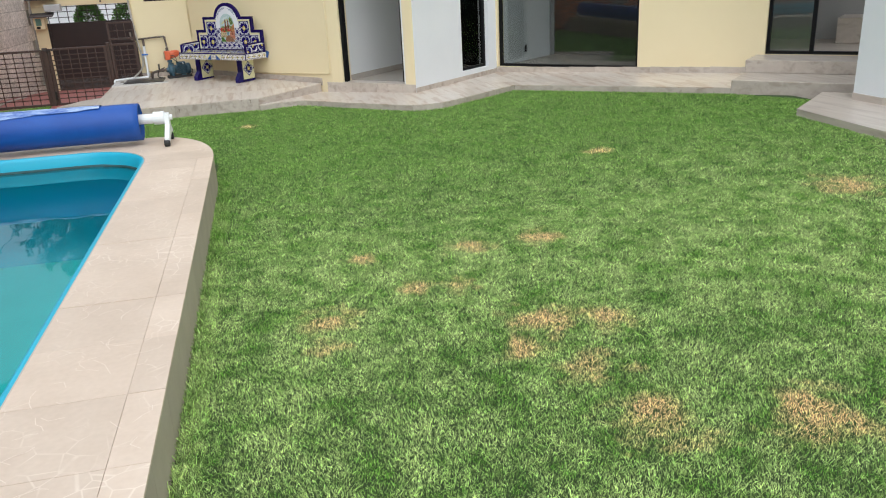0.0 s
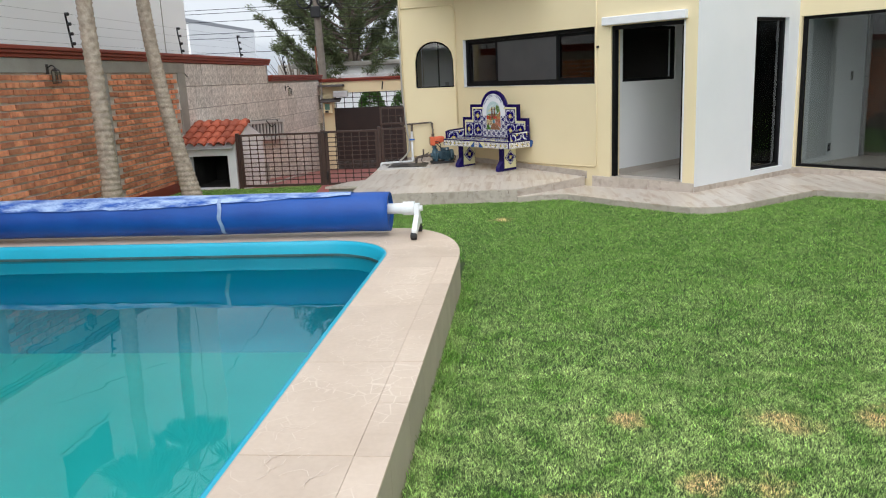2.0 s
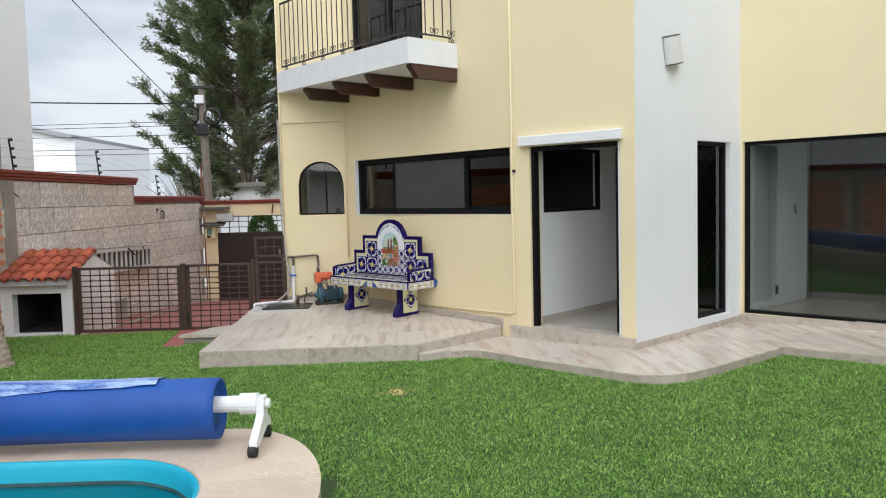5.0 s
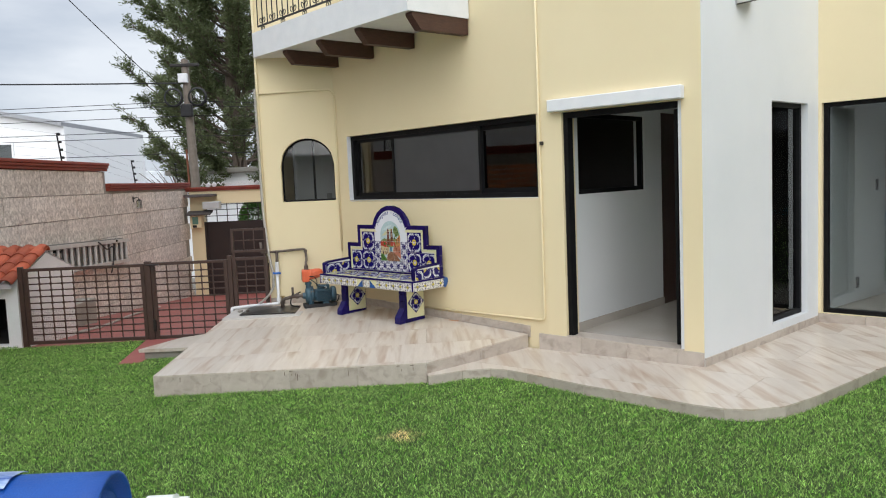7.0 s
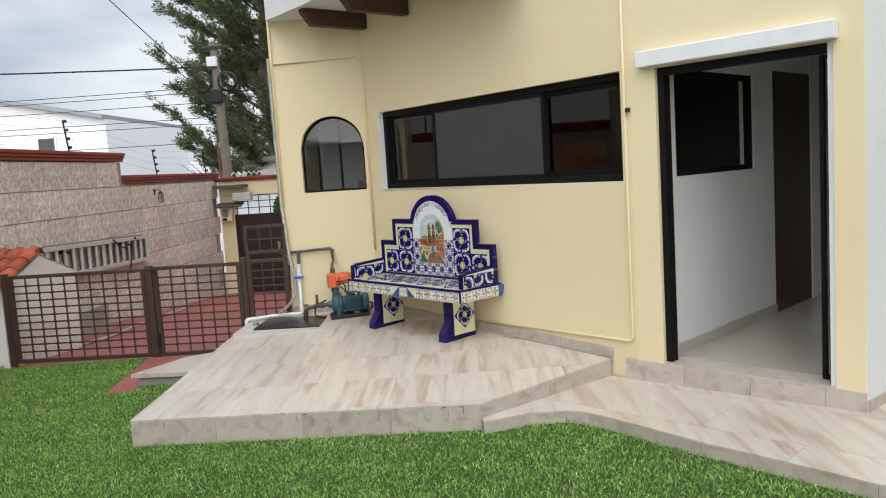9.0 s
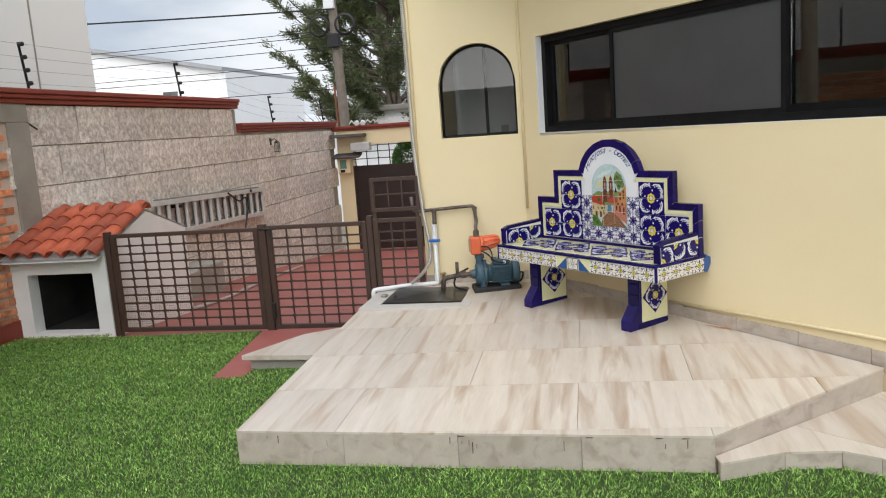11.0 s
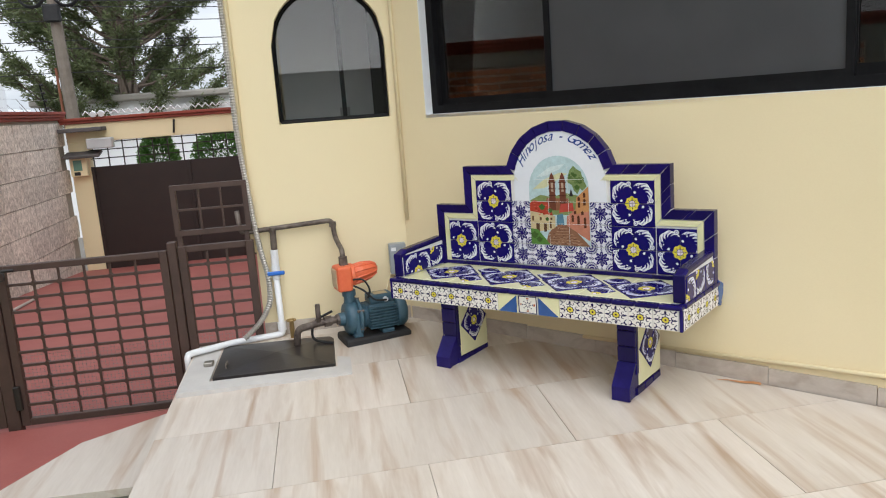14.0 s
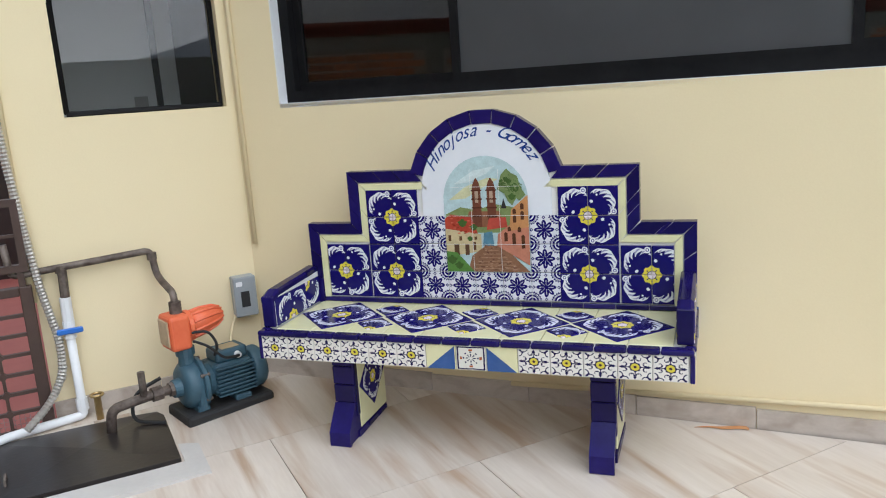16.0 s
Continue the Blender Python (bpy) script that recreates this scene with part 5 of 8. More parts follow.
for k in range(90):
    z_ = 0.05 + 0.9 * r_mur.random() ** 1.3
    x_ = -0.6 + 0.55 * z_ + r_mur.random() * (1.75 - 1.5 * z_)
    w_ = 0.05 * (1.25 - z_)
    flat([(x_ - w_, z_), (x_ + w_, z_ + 0.01), (x_ + w_ * 0.7, z_ + 0.035), (x_ - w_ * 0.8, z_ + 0.03)], 12 + (k % 3) * 0.3, ((0.34, 0.19, 0.12), (0.13, 0.055, 0.035), (0.42, 0.26, 0.17))[k % 3])
for k in range(60):
    a_, q_ = r_mur.uniform(0.3, 2.8), r_mur.uniform(0.1, 0.55)
    x_, z_ = 0.92 + q_ * math.cos(a_) * 0.8, 2.75 + q_ * math.sin(a_) * 1.3
    flat([(x_, z_), (x_ + 0.05, z_ - 0.10), (x_ + 0.10 * math.cos(a_), z_ - 0.03)], 15, ((0.10, 0.16, 0.05), (0.22, 0.28, 0.12))[k % 2])
for k in range(26):
    x_, z_ = r_mur.uniform(-1.4, -0.45), r_mur.uniform(1.35, 1.9)
    flat([(x_, z_), (x_ + 0.09, z_ + 0.01), (x_ + 0.075, z_ + 0.045), (x_ - 0.015, z_ + 0.035)], 13, ((0.60, 0.13, 0.08), (0.28, 0.035, 0.02))[k % 2])
for k in range(6):
    z_ = 0.12 + 0.13 * k
    flat([(-0.55 + 0.09 * k, z_), (1.15 - 0.15 * k, z_), (1.12 - 0.15 * k, z_ + 0.03), (-0.53 + 0.09 * k, z_ + 0.03)], 11, (0.36, 0.20, 0.12))
for x_, z_, r_ in ((-0.85, 1.75, 0.16), (-0.45, 1.6, 0.13), (0.75, 3.15, 0.2), (1.05, 2.95, 0.18), (-1.3, 0.45, 0.18), (-1.05, 0.25, 0.15), (0.95, 2.65, 0.13), (-0.6, 1.2, 0.10)):
    flat([(x_ + r_ * (1 + 0.25 * math.sin(5 * radians(a))) * math.cos(radians(a)), z_ + 0.8 * r_ * (1 + 0.2 * math.cos(4 * radians(a))) * math.sin(radians(a))) for a in range(0, 360, 24)], 14, (0.06, 0.12, 0.03))
for i in (-0.5, 0.5):
    part("picture_joint", one_box((XC + i * SC - 0.0006, FY - 0.0122, 0.4985 + SC), (XC + i * SC + 0.0006, FY - 0.0117, 0.4985 + 4.6 * SC)), JOINT, mural)
for j in (1, 2, 3):
    w_ = 1.5 * SC if j < 3 else 1.2 * SC
    part("picture_joint", one_box((XC - w_, FY - 0.0122, 0.4985 + SC + j * SC - 0.0006), (XC + w_, FY - 0.0117, 0.4985 + SC + j * SC + 0.0006)), JOINT, mural)

# lettering round the arch
INKBLUE = matte("blue_glaze_ink", (0.010, 0.04, 0.20), (0.016, 0.055, 0.26), scale=30, rough=0.2)


def lettering(word, a_mid, step_deg, size):
    bm = bmesh.new()
    for i, ch in enumerate(word):
        if ch == " ":
            continue
        a = radians(a_mid - (i - (len(word) - 1) / 2) * step_deg)
        cu = bpy.data.curves.new("letter", "FONT")
        cu.body, cu.size, cu.align_x, cu.shear, cu.extrude, cu.offset = ch, size, "CENTER", 0.55, 0.0004, 0.0
        cu.resolution_u = 3
        tmp = new("letter", cu)
        me = tmp.to_mesh()
        r_ = 0.203
        m_ = Matrix.Translation((XC + r_ * math.cos(a), FY - 0.0068, ZC + r_ * math.sin(a))) @ Matrix.Rotation(radians(90) - a, 4, "Y") @ Matrix.Rotation(radians(90), 4, "X")
        me.transform(m_)
        bm.from_mesh(me)
        tmp.to_mesh_clear()
        bpy.data.objects.remove(tmp)
        bpy.data.curves.remove(cu)
    part("lettering", bm, INKBLUE, field, "blue handwritten lettering")


lettering("Hinojosa", 126, 7.6, 0.066)
lettering("-", 85, 8, 0.065)
lettering("Gomez", 53, 8.6, 0.066)

# arms
for sx, out_ in ((0.004, -1), (BW - 0.054, 1)):
    arm_o = [(0.045, SEAT_T), (0.045, 0.580), (0.085, 0.596), (FY, 0.612), (FY, SEAT_T)]
    bm = bmesh.new()
    va, vb = [bm.verts.new((sx + 0.004, y_, z_)) for y_, z_ in arm_o], [bm.verts.new((sx + 0.046, y_, z_)) for y_, z_ in arm_o]
    bm.faces.new(va)
    bm.faces.new(vb[::-1])
    for i in range(5):
        bm.faces.new((va[i], va[(i + 1) % 5], vb[(i + 1) % 5], vb[i]))
    arm = part("armrest", bm, JOINT, bench)
    part("cap_tile", box(bmesh.new(), (sx, 0.038, SEAT_T + 0.003), (sx + 0.05, 0.052, 0.590), None, 0.004), COBALT, arm)
    for a, b in (((0.040, 0.583), (0.085, 0.601)), ((0.087, 0.601), (0.19, 0.607)), ((0.192, 0.607), (0.295, 0.612)), ((0.297, 0.612), (FY - 0.012, 0.617))):
        bm = bmesh.new()
        cs = [[bm.verts.new((sx + dx, y_, z_ + dz)) for dx, dz in ((0, -0.016), (0.05, -0.016), (0.05, 0.0), (0.04, 0.006), (0.01, 0.006), (0, 0.0))] for y_, z_ in (a, b)]
        bm.faces.new(cs[0])
        bm.faces.new(cs[1][::-1])
        for i in range(6):
            bm.faces.new((cs[0][i], cs[0][(i + 1) % 6], cs[1][(i + 1) % 6], cs[1][i]))
        part("cap_tile", bm, COBALT, arm)
    for i in range(3):
        y_ = 0.056 + i * 0.112
        inner_x = sx + 0.046 if out_ < 0 else sx + 0.004
        m_ = AT(inner_x, y_, SEAT_T + 0.003, 0, 0, 90) if out_ < 0 else AT(inner_x, y_ + 0.11, SEAT_T + 0.003, 0, 0, -90)
        tile(arm, m_, 0.11, 0.105, LEAF, i, 0.006)
        outer_x = sx + 0.004 if out_ < 0 else sx + 0.046
        m_ = AT(outer_x, y_ + 0.11, SEAT_T + 0.003, 0, 0, -90) if out_ < 0 else AT(outer_x, y_, SEAT_T + 0.003, 0, 0, 90)
        tile(arm, m_, 0.11, 0.105, LEAF, i + 1, 0.006)
# bracket wings under the seat's back corners
for sx in (-0.002, BW - 0.014):
    bm = bmesh.new()
    prof = [(BD - 0.02, SEAT_T + 0.01), (BD + 0.045, SEAT_T - 0.02), (BD + 0.045, SEAT_T - 0.05), (BD + 0.01, SEAT_B - 0.005), (BD - 0.02, SEAT_B)]
    va, vb = [bm.verts.new((sx, y_, z_)) for y_, z_ in prof], [bm.verts.new((sx + 0.016, y_, z_)) for y_, z_ in prof]
    bm.faces.new(va)
    bm.faces.new(vb[::-1])
    for i in range(5):
        bm.faces.new((va[i], va[(i + 1) % 5], vb[(i + 1) % 5], vb[i]))
    part("bracket", bm, DENIM, bench)
# legs
for lx in (0.232, 1.175):
    prof = [(0.02, FLOOR_B), (0.02, 0.062), (0.085, 0.155), (0.085, SEAT_B - 0.014), (0.36, SEAT_B - 0.014), (0.36, FLOOR_B)]
    bm = bmesh.new()
    va, vb = [bm.verts.new((lx, y_, z_)) for y_, z_ in prof], [bm.verts.new((lx + 0.07, y_, z_)) for y_, z_ in prof]
    bm.faces.new(va)
    bm.faces.new(vb[::-1])
    for i in range(6):
        bm.faces.new((va[i], va[(i + 1) % 6], vb[(i + 1) % 6], vb[i]))
    leg = part("leg", bm, COBALT, bench)
    leg.location = (0, 0.035, 0.014)
    # front cladding
    for z0, h in ((0.157, 0.07), (0.227, 0.07), (0.297, 0.056)):
        part("front_tile", box(bmesh.new(), (lx - 0.006, 0.075, z0 + 0.001), (lx + 0.076, 0.087, z0 + h - 0.001), None, 0.003), COBALT, leg)
    bm = bmesh.new()
    prof2 = [(0.008, FLOOR_B), (0.008, 0.066), (0.076, 0.157), (0.088, 0.152), (0.022, 0.060), (0.022, FLOOR_B)]
    va, vb = [bm.verts.new((lx - 0.006, y_, z_)) for y_, z_ in prof2], [bm.verts.new((lx + 0.076, y_, z_)) for y_, z_ in prof2]
    bm.faces.new(va)
    bm.faces.new(vb[::-1])
    for i in range(6):
        bm.faces.new((va[i], va[(i + 1) % 6], vb[(i + 1) % 6], vb[i]))
    part("foot_tile", bm, COBALT, leg)
    for sgn, xx in ((-90, lx), (90, lx + 0.07)):
        f_ = lambda y_, w_: AT(xx, y_ + w_, 0, 0, 0, -90) if sgn < 0 else AT(xx, y_, 0, 0, 0, 90)
        tile(leg, f_(0.115, 0.24) @ AT(0, 0, 0.045), 0.24, 0.306, CREAM_TILE, 0, 0.005)
        tile(leg, f_(0.09, 0.025) @ AT(0, 0, 0.10), 0.025, 0.25, COBALT, 0, 0.006)
        for i in range(3):
            tile(leg, f_(0.09 + i * 0.088, 0.086) @ AT(0, 0, FLOOR_B), 0.086, 0.036, COBALT, 0, 0.007)
        q = f_(0.235, 0.0) @ AT(0, -0.0052, 0.205)
        for i in range(2):
            for j in range(2):
                tile(leg, q @ pose(0, 0, 0, 0, 45, 0) @ AT((i - 1) * 0.082, 0, (j - 1) * 0.082), 0.082, 0.082, LEAF, {(0, 1): 0, (0, 0): 3, (1, 0): 2, (1, 1): 1}[(i, j)], 0.004)

# ---- pump corner ----
STEEL_BLUE = matte("blue_cast_iron", (0.026, 0.070, 0.105), (0.060, 0.125, 0.165), scale=14, rough=0.5, bump=0.15)
RUBBER = matte("black_rubber", (0.010, 0.010, 0.011), (0.022, 0.022, 0.023), scale=12, rough=0.7)
PVC = matte("white_pvc", (0.72, 0.74, 0.76), (0.80, 0.81, 0.82), scale=8, rough=0.35)
OLD_PIPE = matte("dull_galvanised_pipe", (0.045, 0.030, 0.024), (0.20, 0.165, 0.14), scale=16, rough=0.6, bump=0.4, metal=0.3, spread=0.22)
ORANGE = matte("orange_plastic", (0.62, 0.10, 0.035), (0.74, 0.17, 0.07), scale=7, rough=0.45)
BLUE_PLASTIC = matte("blue_valve_plastic", (0.02, 0.12, 0.50), (0.03, 0.17, 0.58), rough=0.4)
HATCH = matte("black_sheet_hatch", (0.012, 0.010, 0.010), (0.034, 0.028, 0.026), scale=5, rough=0.35, bump=0.12, spread=0.5)

hatch = thing("cistern_hatch", "black sheet metal cistern hatch in a pale tiled kerb", "hatch")
bm = bmesh.new()
prism(bm, [(-2.33, 13.43), (-1.475, 13.43), (-1.475, 13.90), (-1.545, 13.90), (-1.545, 13.56), (-2.33, 13.56)], -0.05, 0.030)
prism(bm, [(-2.33, 13.56), (-2.19, 13.56), (-2.19, 14.24), (-2.33, 14.24)], -0.05, 0.030)
part("kerb", bm, matte("pale_kerb_tile", (0.48, 0.46, 0.44), (0.58, 0.56, 0.53), scale=7, rough=0.5), hatch)
bm = bmesh.new()
lidp = [(-2.175, 13.575), (-1.555, 13.575), (-1.555, 14.10), (-2.175, 14.12)]
prism(bm, lidp, 0.0, 0.040)
top_ = max(bm.faces, key=lambda f_: f_.calc_center_median().z)
r_ = bmesh.ops.poke(bm, faces=[top_])
r_["verts"][0].co.z += 0.018
lid = part("lid", bm, HATCH, hatch)
part("lid_handle", tube(bmesh.new(), [(-2.12, 13.70, 0.035), (-2.12, 13.70, 0.062), (-2.12, 13.76, 0.062), (-2.12, 13.76, 0.035)], 0.005, 6), OLD_PIPE, lid)
part("padlock", box(bmesh.new(), (-2.25, 13.80, 0.030), (-2.20, 13.85, 0.052), None, 0.004), matte("worn_brass", (0.25, 0.23, 0.20), (0.36, 0.34, 0.30), rough=0.35, metal=0.8), hatch, "small steel padlock")

pump = thing("water_pump", "blue electric water pump on a black rubber pad", "pump")
MP = pose(-1.335, 13.985, 0.03, 0, 0, 14)

part("pad", box(bmesh.new(), (-0.18, -0.11, -0.006), (0.20, 0.11, 0.046), MP, 0.014, 2), RUBBER, pump, "black rubber pad")
motor = part("motor_body", box(bmesh.new(), (-0.035, -0.072, 0.066), (0.14, 0.072, 0.214), MP, 0.03, 3), STEEL_BLUE, pump)
for k in range(8):
    for sy in (-1, 1):
        part("cooling_fin", box(bmesh.new(), (-0.03, sy * 0.079 - 0.009, 0.078 + k * 0.0165), (0.135, sy * 0.079 + 0.009, 0.084 + k * 0.0165), MP), STEEL_BLUE, motor)
part("fan_cover", tube(bmesh.new(), [MP @ Vector((x_, 0, 0.14)) for x_ in (0.14, 0.145, 0.185, 0.20, 0.203)], [0.084, 0.09, 0.09, 0.078, 0.04], 24), STEEL_BLUE, pump, "", True)
part("terminal_box", box(bmesh.new(), (-0.015, -0.06, 0.212), (0.125, 0.05, 0.262), MP, 0.012, 2), STEEL_BLUE, pump)
part("name_plate", one_box((0.02, -0.045, 0.2625), (0.095, 0.02, 0.2645), MP), matte("tan_plate", (0.36, 0.28, 0.16), (0.44, 0.35, 0.21), rough=0.4), pump, "tan printed plate")
part("cable_gland", tube(bmesh.new(), [MP @ Vector((0.075, -0.056, 0.235)), MP @ Vector((0.075, -0.078, 0.232))], 0.013, 10), PVC, pump)
vol = part("volute", tube(bmesh.new(), [MP @ Vector((x_, 0, 0.142)) for x_ in (-0.155, -0.15, -0.135, -0.095, -0.09, -0.088)], [0.06, 0.082, 0.096, 0.10, 0.096, 0.05], 28), STEEL_BLUE, pump, "", True)
part("flange", tube(bmesh.new(), [MP @ Vector((x_, 0, 0.142)) for x_ in (-0.090, -0.086, -0.072, -0.066)], [0.10, 0.108, 0.108, 0.10], 28), STEEL_BLUE, pump)
part("adapter", tube(bmesh.new(), [MP @ Vector((x_, 0, 0.142)) for x_ in (-0.066, -0.05, -0.03)], [0.088, 0.07, 0.068], 20), STEEL_BLUE, pump)
for k in range(6):
    a = math.pi * (k + 0.5) / 3
    part("flange_bolt", tube(bmesh.new(), [MP @ Vector((-0.10, 0.101 * math.cos(a), 0.142 + 0.101 * math.sin(a))), MP @ Vector((-0.062, 0.101 * math.cos(a), 0.142 + 0.101 * math.sin(a)))], 0.008, 6), OLD_PIPE, pump)
part("inlet_boss", tube(bmesh.new(), [MP @ Vector((x_, 0, 0.142)) for x_ in (-0.15, -0.185)], [0.040, 0.036], 16), STEEL_BLUE, pump)
part("outlet", tube(bmesh.new(), [MP @ Vector((-0.115, 0, z_)) for z_ in (0.20, 0.268, 0.27, 0.302)], [0.034, 0.030, 0.038, 0.038], 14), STEEL_BLUE, pump)
for x0, x1 in ((-0.125, -0.075), (0.04, 0.11)):
    part("foot", box(bmesh.new(), (x0, -0.088, 0.040), (x1, 0.088, 0.066), MP, 0.006), STEEL_BLUE, pump)
for sy in (-1, 1):
    part("leg_rib", tube(bmesh.new(), [MP @ Vector((-0.10, sy * 0.075, 0.055)), MP @ Vector((-0.10, sy * 0.085, 0.10)), MP @ Vector((-0.10, sy * 0.09, 0.16))], [0.022, 0.014, 0.010], 8), STEEL_BLUE, pump)
ctl = part("pressure_controller", box(bmesh.new(), (-0.185, -0.062, 0.305), (-0.10, 0.062, 0.448), MP, 0.016, 3), ORANGE, pump, "orange plastic pressure controller")
part("face_plate", box(bmesh.new(), (-0.191, -0.048, 0.325), (-0.184, 0.048, 0.432), MP, 0.004), matte("faded_label", (0.40, 0.30, 0.18), (0.58, 0.42, 0.28), scale=20, rough=0.5), ctl, "faded label face")
part("collar", tube(bmesh.new(), [MP @ Vector((x_, 0, 0.385)) for x_ in (-0.102, -0.085, -0.08)], [0.066, 0.066, 0.058], 18), ORANGE, ctl)
cone = part("dome", tube(bmesh.new(), [MP @ Vector((x_, 0, z_)) for x_, z_ in ((-0.085, 0.385), (-0.03, 0.393), (0.02, 0.400), (0.05, 0.404), (0.062, 0.405))], [0.054, 0.054, 0.045, 0.030, 0.010], 16), ORANGE, ctl, "", True)
for i in range(10):
    a = 2 * math.pi * i / 10 + 0.2
    part("rib", tube(bmesh.new(), [MP @ (Vector((x_, r_ * math.cos(a), z_ + r_ * math.sin(a)))) for x_, r_, z_ in ((-0.08, 0.056, 0.385), (-0.03, 0.055, 0.393), (0.02, 0.046, 0.40), (0.052, 0.028, 0.404))], 0.0055, 5), ORANGE, ctl)
for pts_ in (((-0.10, -0.062, 0.37), (-0.05, -0.10, 0.375), (-0.02, -0.11, 0.31), (-0.03, -0.085, 0.262)), ((-0.10, -0.062, 0.335), (-0.06, -0.10, 0.315), (0.0, -0.11, 0.245), (0.075, -0.082, 0.232))):
    part("cable", tube(bmesh.new(), bent([MP @ Vector(p_) for p_ in pts_], 0.03), 0.006, 6), RUBBER, pump)
part("power_cord", tube(bmesh.new(), bent([MP @ Vector(p_) for p_ in ((0.19, 0.03, 0.12), (0.25, 0.06, 0.12), (0.23, 0.10, 0.03), (0.20, 0.14, 0.02))], 0.04), 0.007, 6), RUBBER, pump)
OUT = MP @ Vector((-0.13, 0, 0.485))
solo("steel_pipe", tube(bmesh.new(), bent([OUT + Vector((0, 0, -0.04)), OUT + Vector((0.0, 0.0, 0.045)), Vector((-1.478, 14.13, 0.575)), Vector((-1.490, 14.19, 0.60)), Vector((-1.500, 14.20, 0.700)), Vector((-1.845, 14.205, 0.682)), Vector((-2.02, 14.21, 0.672)), Vector((-2.03, 14.21, 0.80))], 0.03), 0.0145, 10), OLD_PIPE, "dull steel water pipe from the pump along the wall", "pipe", smooth=True)
for q_ in ((-1.498, 14.2, 0.66), (-1.845, 14.205, 0.66)):
    solo("pipe_collar", tube(bmesh.new(), [Vector(q_), Vector(q_) + Vector((0, 0, 0.03))], 0.020, 8), OLD_PIPE, "dull steel threaded pipe collar", "fitting", group="pipe collars")
solo("pipe_union", tube(bmesh.new(), [OUT + Vector((0, 0, -0.045)), OUT + Vector((0, 0, 0.01))], 0.024, 8), OLD_PIPE, "dark steel pipe union", "fitting")
valve = thing("supply_pipe", "white plastic pipe with a blue tap along the hatch", "pipe")
part("riser", tube(bmesh.new(), [(-1.84, 14.2, 0.675), (-1.845, 14.2, 0.53)], 0.018, 10), OLD_PIPE, valve)
part("coupling", tube(bmesh.new(), [(-1.845, 14.2, 0.56), (-1.848, 14.2, 0.44)], 0.022, 10), PVC, valve)
part("tap_body", tube(bmesh.new(), [(-1.848, 14.2, 0.46), (-1.849, 14.2, 0.39)], 0.024, 12), PVC, valve)
part("tap_lever", box(bmesh.new(), (-0.05, -0.035, -0.012), (0.05, -0.02, 0.012), pose(-1.848, 14.2, 0.425), 0.005), BLUE_PLASTIC, valve, "blue tap lever")
part("white_pipe", tube(bmesh.new(), bent([(-1.85, 14.2, 0.42), (-1.848, 14.19, 0.058), (-2.12, 14.13, 0.056), (-2.345, 14.00, 0.056), (-2.362, 13.985, 0.05), (-2.364, 13.98, -0.20)], 0.02), 0.018, 12), PVC, valve, "", True)
part("elbow", tube(bmesh.new(), [(-1.849, 14.195, 0.13), (-1.848, 14.192, 0.08)], 0.024, 10), PVC, valve)
FLEX = matte("grey_flexible_conduit", (0.40, 0.38, 0.34), (0.56, 0.54, 0.50), scale=10, rough=0.35, metal=0.6)
bm = bmesh.new()
fl = bent([(-1.985, 14.20, 2.6), (-1.975, 14.20, 1.2), (-1.93, 14.19, 0.62), (-1.88, 14.18, 0.34), (-1.92, 14.16, 0.18), (-2.06, 14.08, 0.08)], 0.12, 8)
fl = [a.lerp(b, i / k_) for a, b in zip(fl, fl[1:]) for k_ in [max(1, round((b - a).length / 0.0075))] for i in range(k_)]
tube(bm, fl, [0.0135 + 0.0035 * (i % 2) for i in range(len(fl))], 8)
solo("flexible_conduit", bm, FLEX, "grey ribbed flexible conduit down the house corner", "conduit")
suction = thing("suction_pipe", "dull steel suction pipe with valves into the hatch", "pipe")
part("main_pipe", tube(bmesh.new(), bent([MP @ Vector((-0.14, 0, 0.145)), MP @ Vector((-0.28, 0.0, 0.145)), Vector((-1.75, 13.95, 0.14)), Vector((-1.76, 13.95, 0.04))], 0.035), 0.020, 10), OLD_PIPE, suction, "", True)
for s in (-0.2, -0.27):
    part("union_nut", tube(bmesh.new(), [MP @ Vector((s, 0, 0.145)), MP @ Vector((s + 0.04, 0, 0.145))], 0.030, 8), OLD_PIPE, suction)
part("plug_stem", tube(bmesh.new(), [MP @ Vector((-0.30, 0.0, 0.15)), MP @ Vector((-0.30, 0.0, 0.25))], 0.014, 8), OLD_PIPE, suction)
part("brass_tap", tube(bmesh.new(), [(-1.79, 14.15, 0.03), (-1.79, 14.15, 0.14)], 0.014, 8), matte("old_brass", (0.30, 0.20, 0.08), (0.40, 0.28, 0.12), rough=0.4, metal=0.7), suction, "old brass tap")
part("tap_wheel", tube(bmesh.new(), [(-1.79 + 0.024 * math.cos(a), 14.15 + 0.024 * math.sin(a), 0.145) for a in [math.pi * i / 5 for i in range(11)]], 0.006, 6), matte("tap_wheel_brass", (0.34, 0.24, 0.10), (0.44, 0.32, 0.14), rough=0.4, metal=0.7), suction)
part("black_hose", tube(bmesh.new(), bent([(-1.55, 14.0, 0.21), (-1.66, 14.02, 0.16), (-1.68, 13.98, 0.06), (-1.56, 13.93, 0.045)], 0.05), 0.008, 6), RUBBER, suction)
breaker = thing("breaker_box", "grey metal breaker box on the yellow wall", "switch box")
part("case", box(bmesh.new(), (-1.185, 14.185, 0.345), (-1.085, 14.25, 0.525), None, 0.005), matte("grey_enamel", (0.26, 0.29, 0.31), (0.33, 0.36, 0.38), rough=0.4), breaker)
part("switch_window", one_box((-1.155, 14.182, 0.39), (-1.118, 14.186, 0.46)), RUBBER, breaker, "black breaker switches")
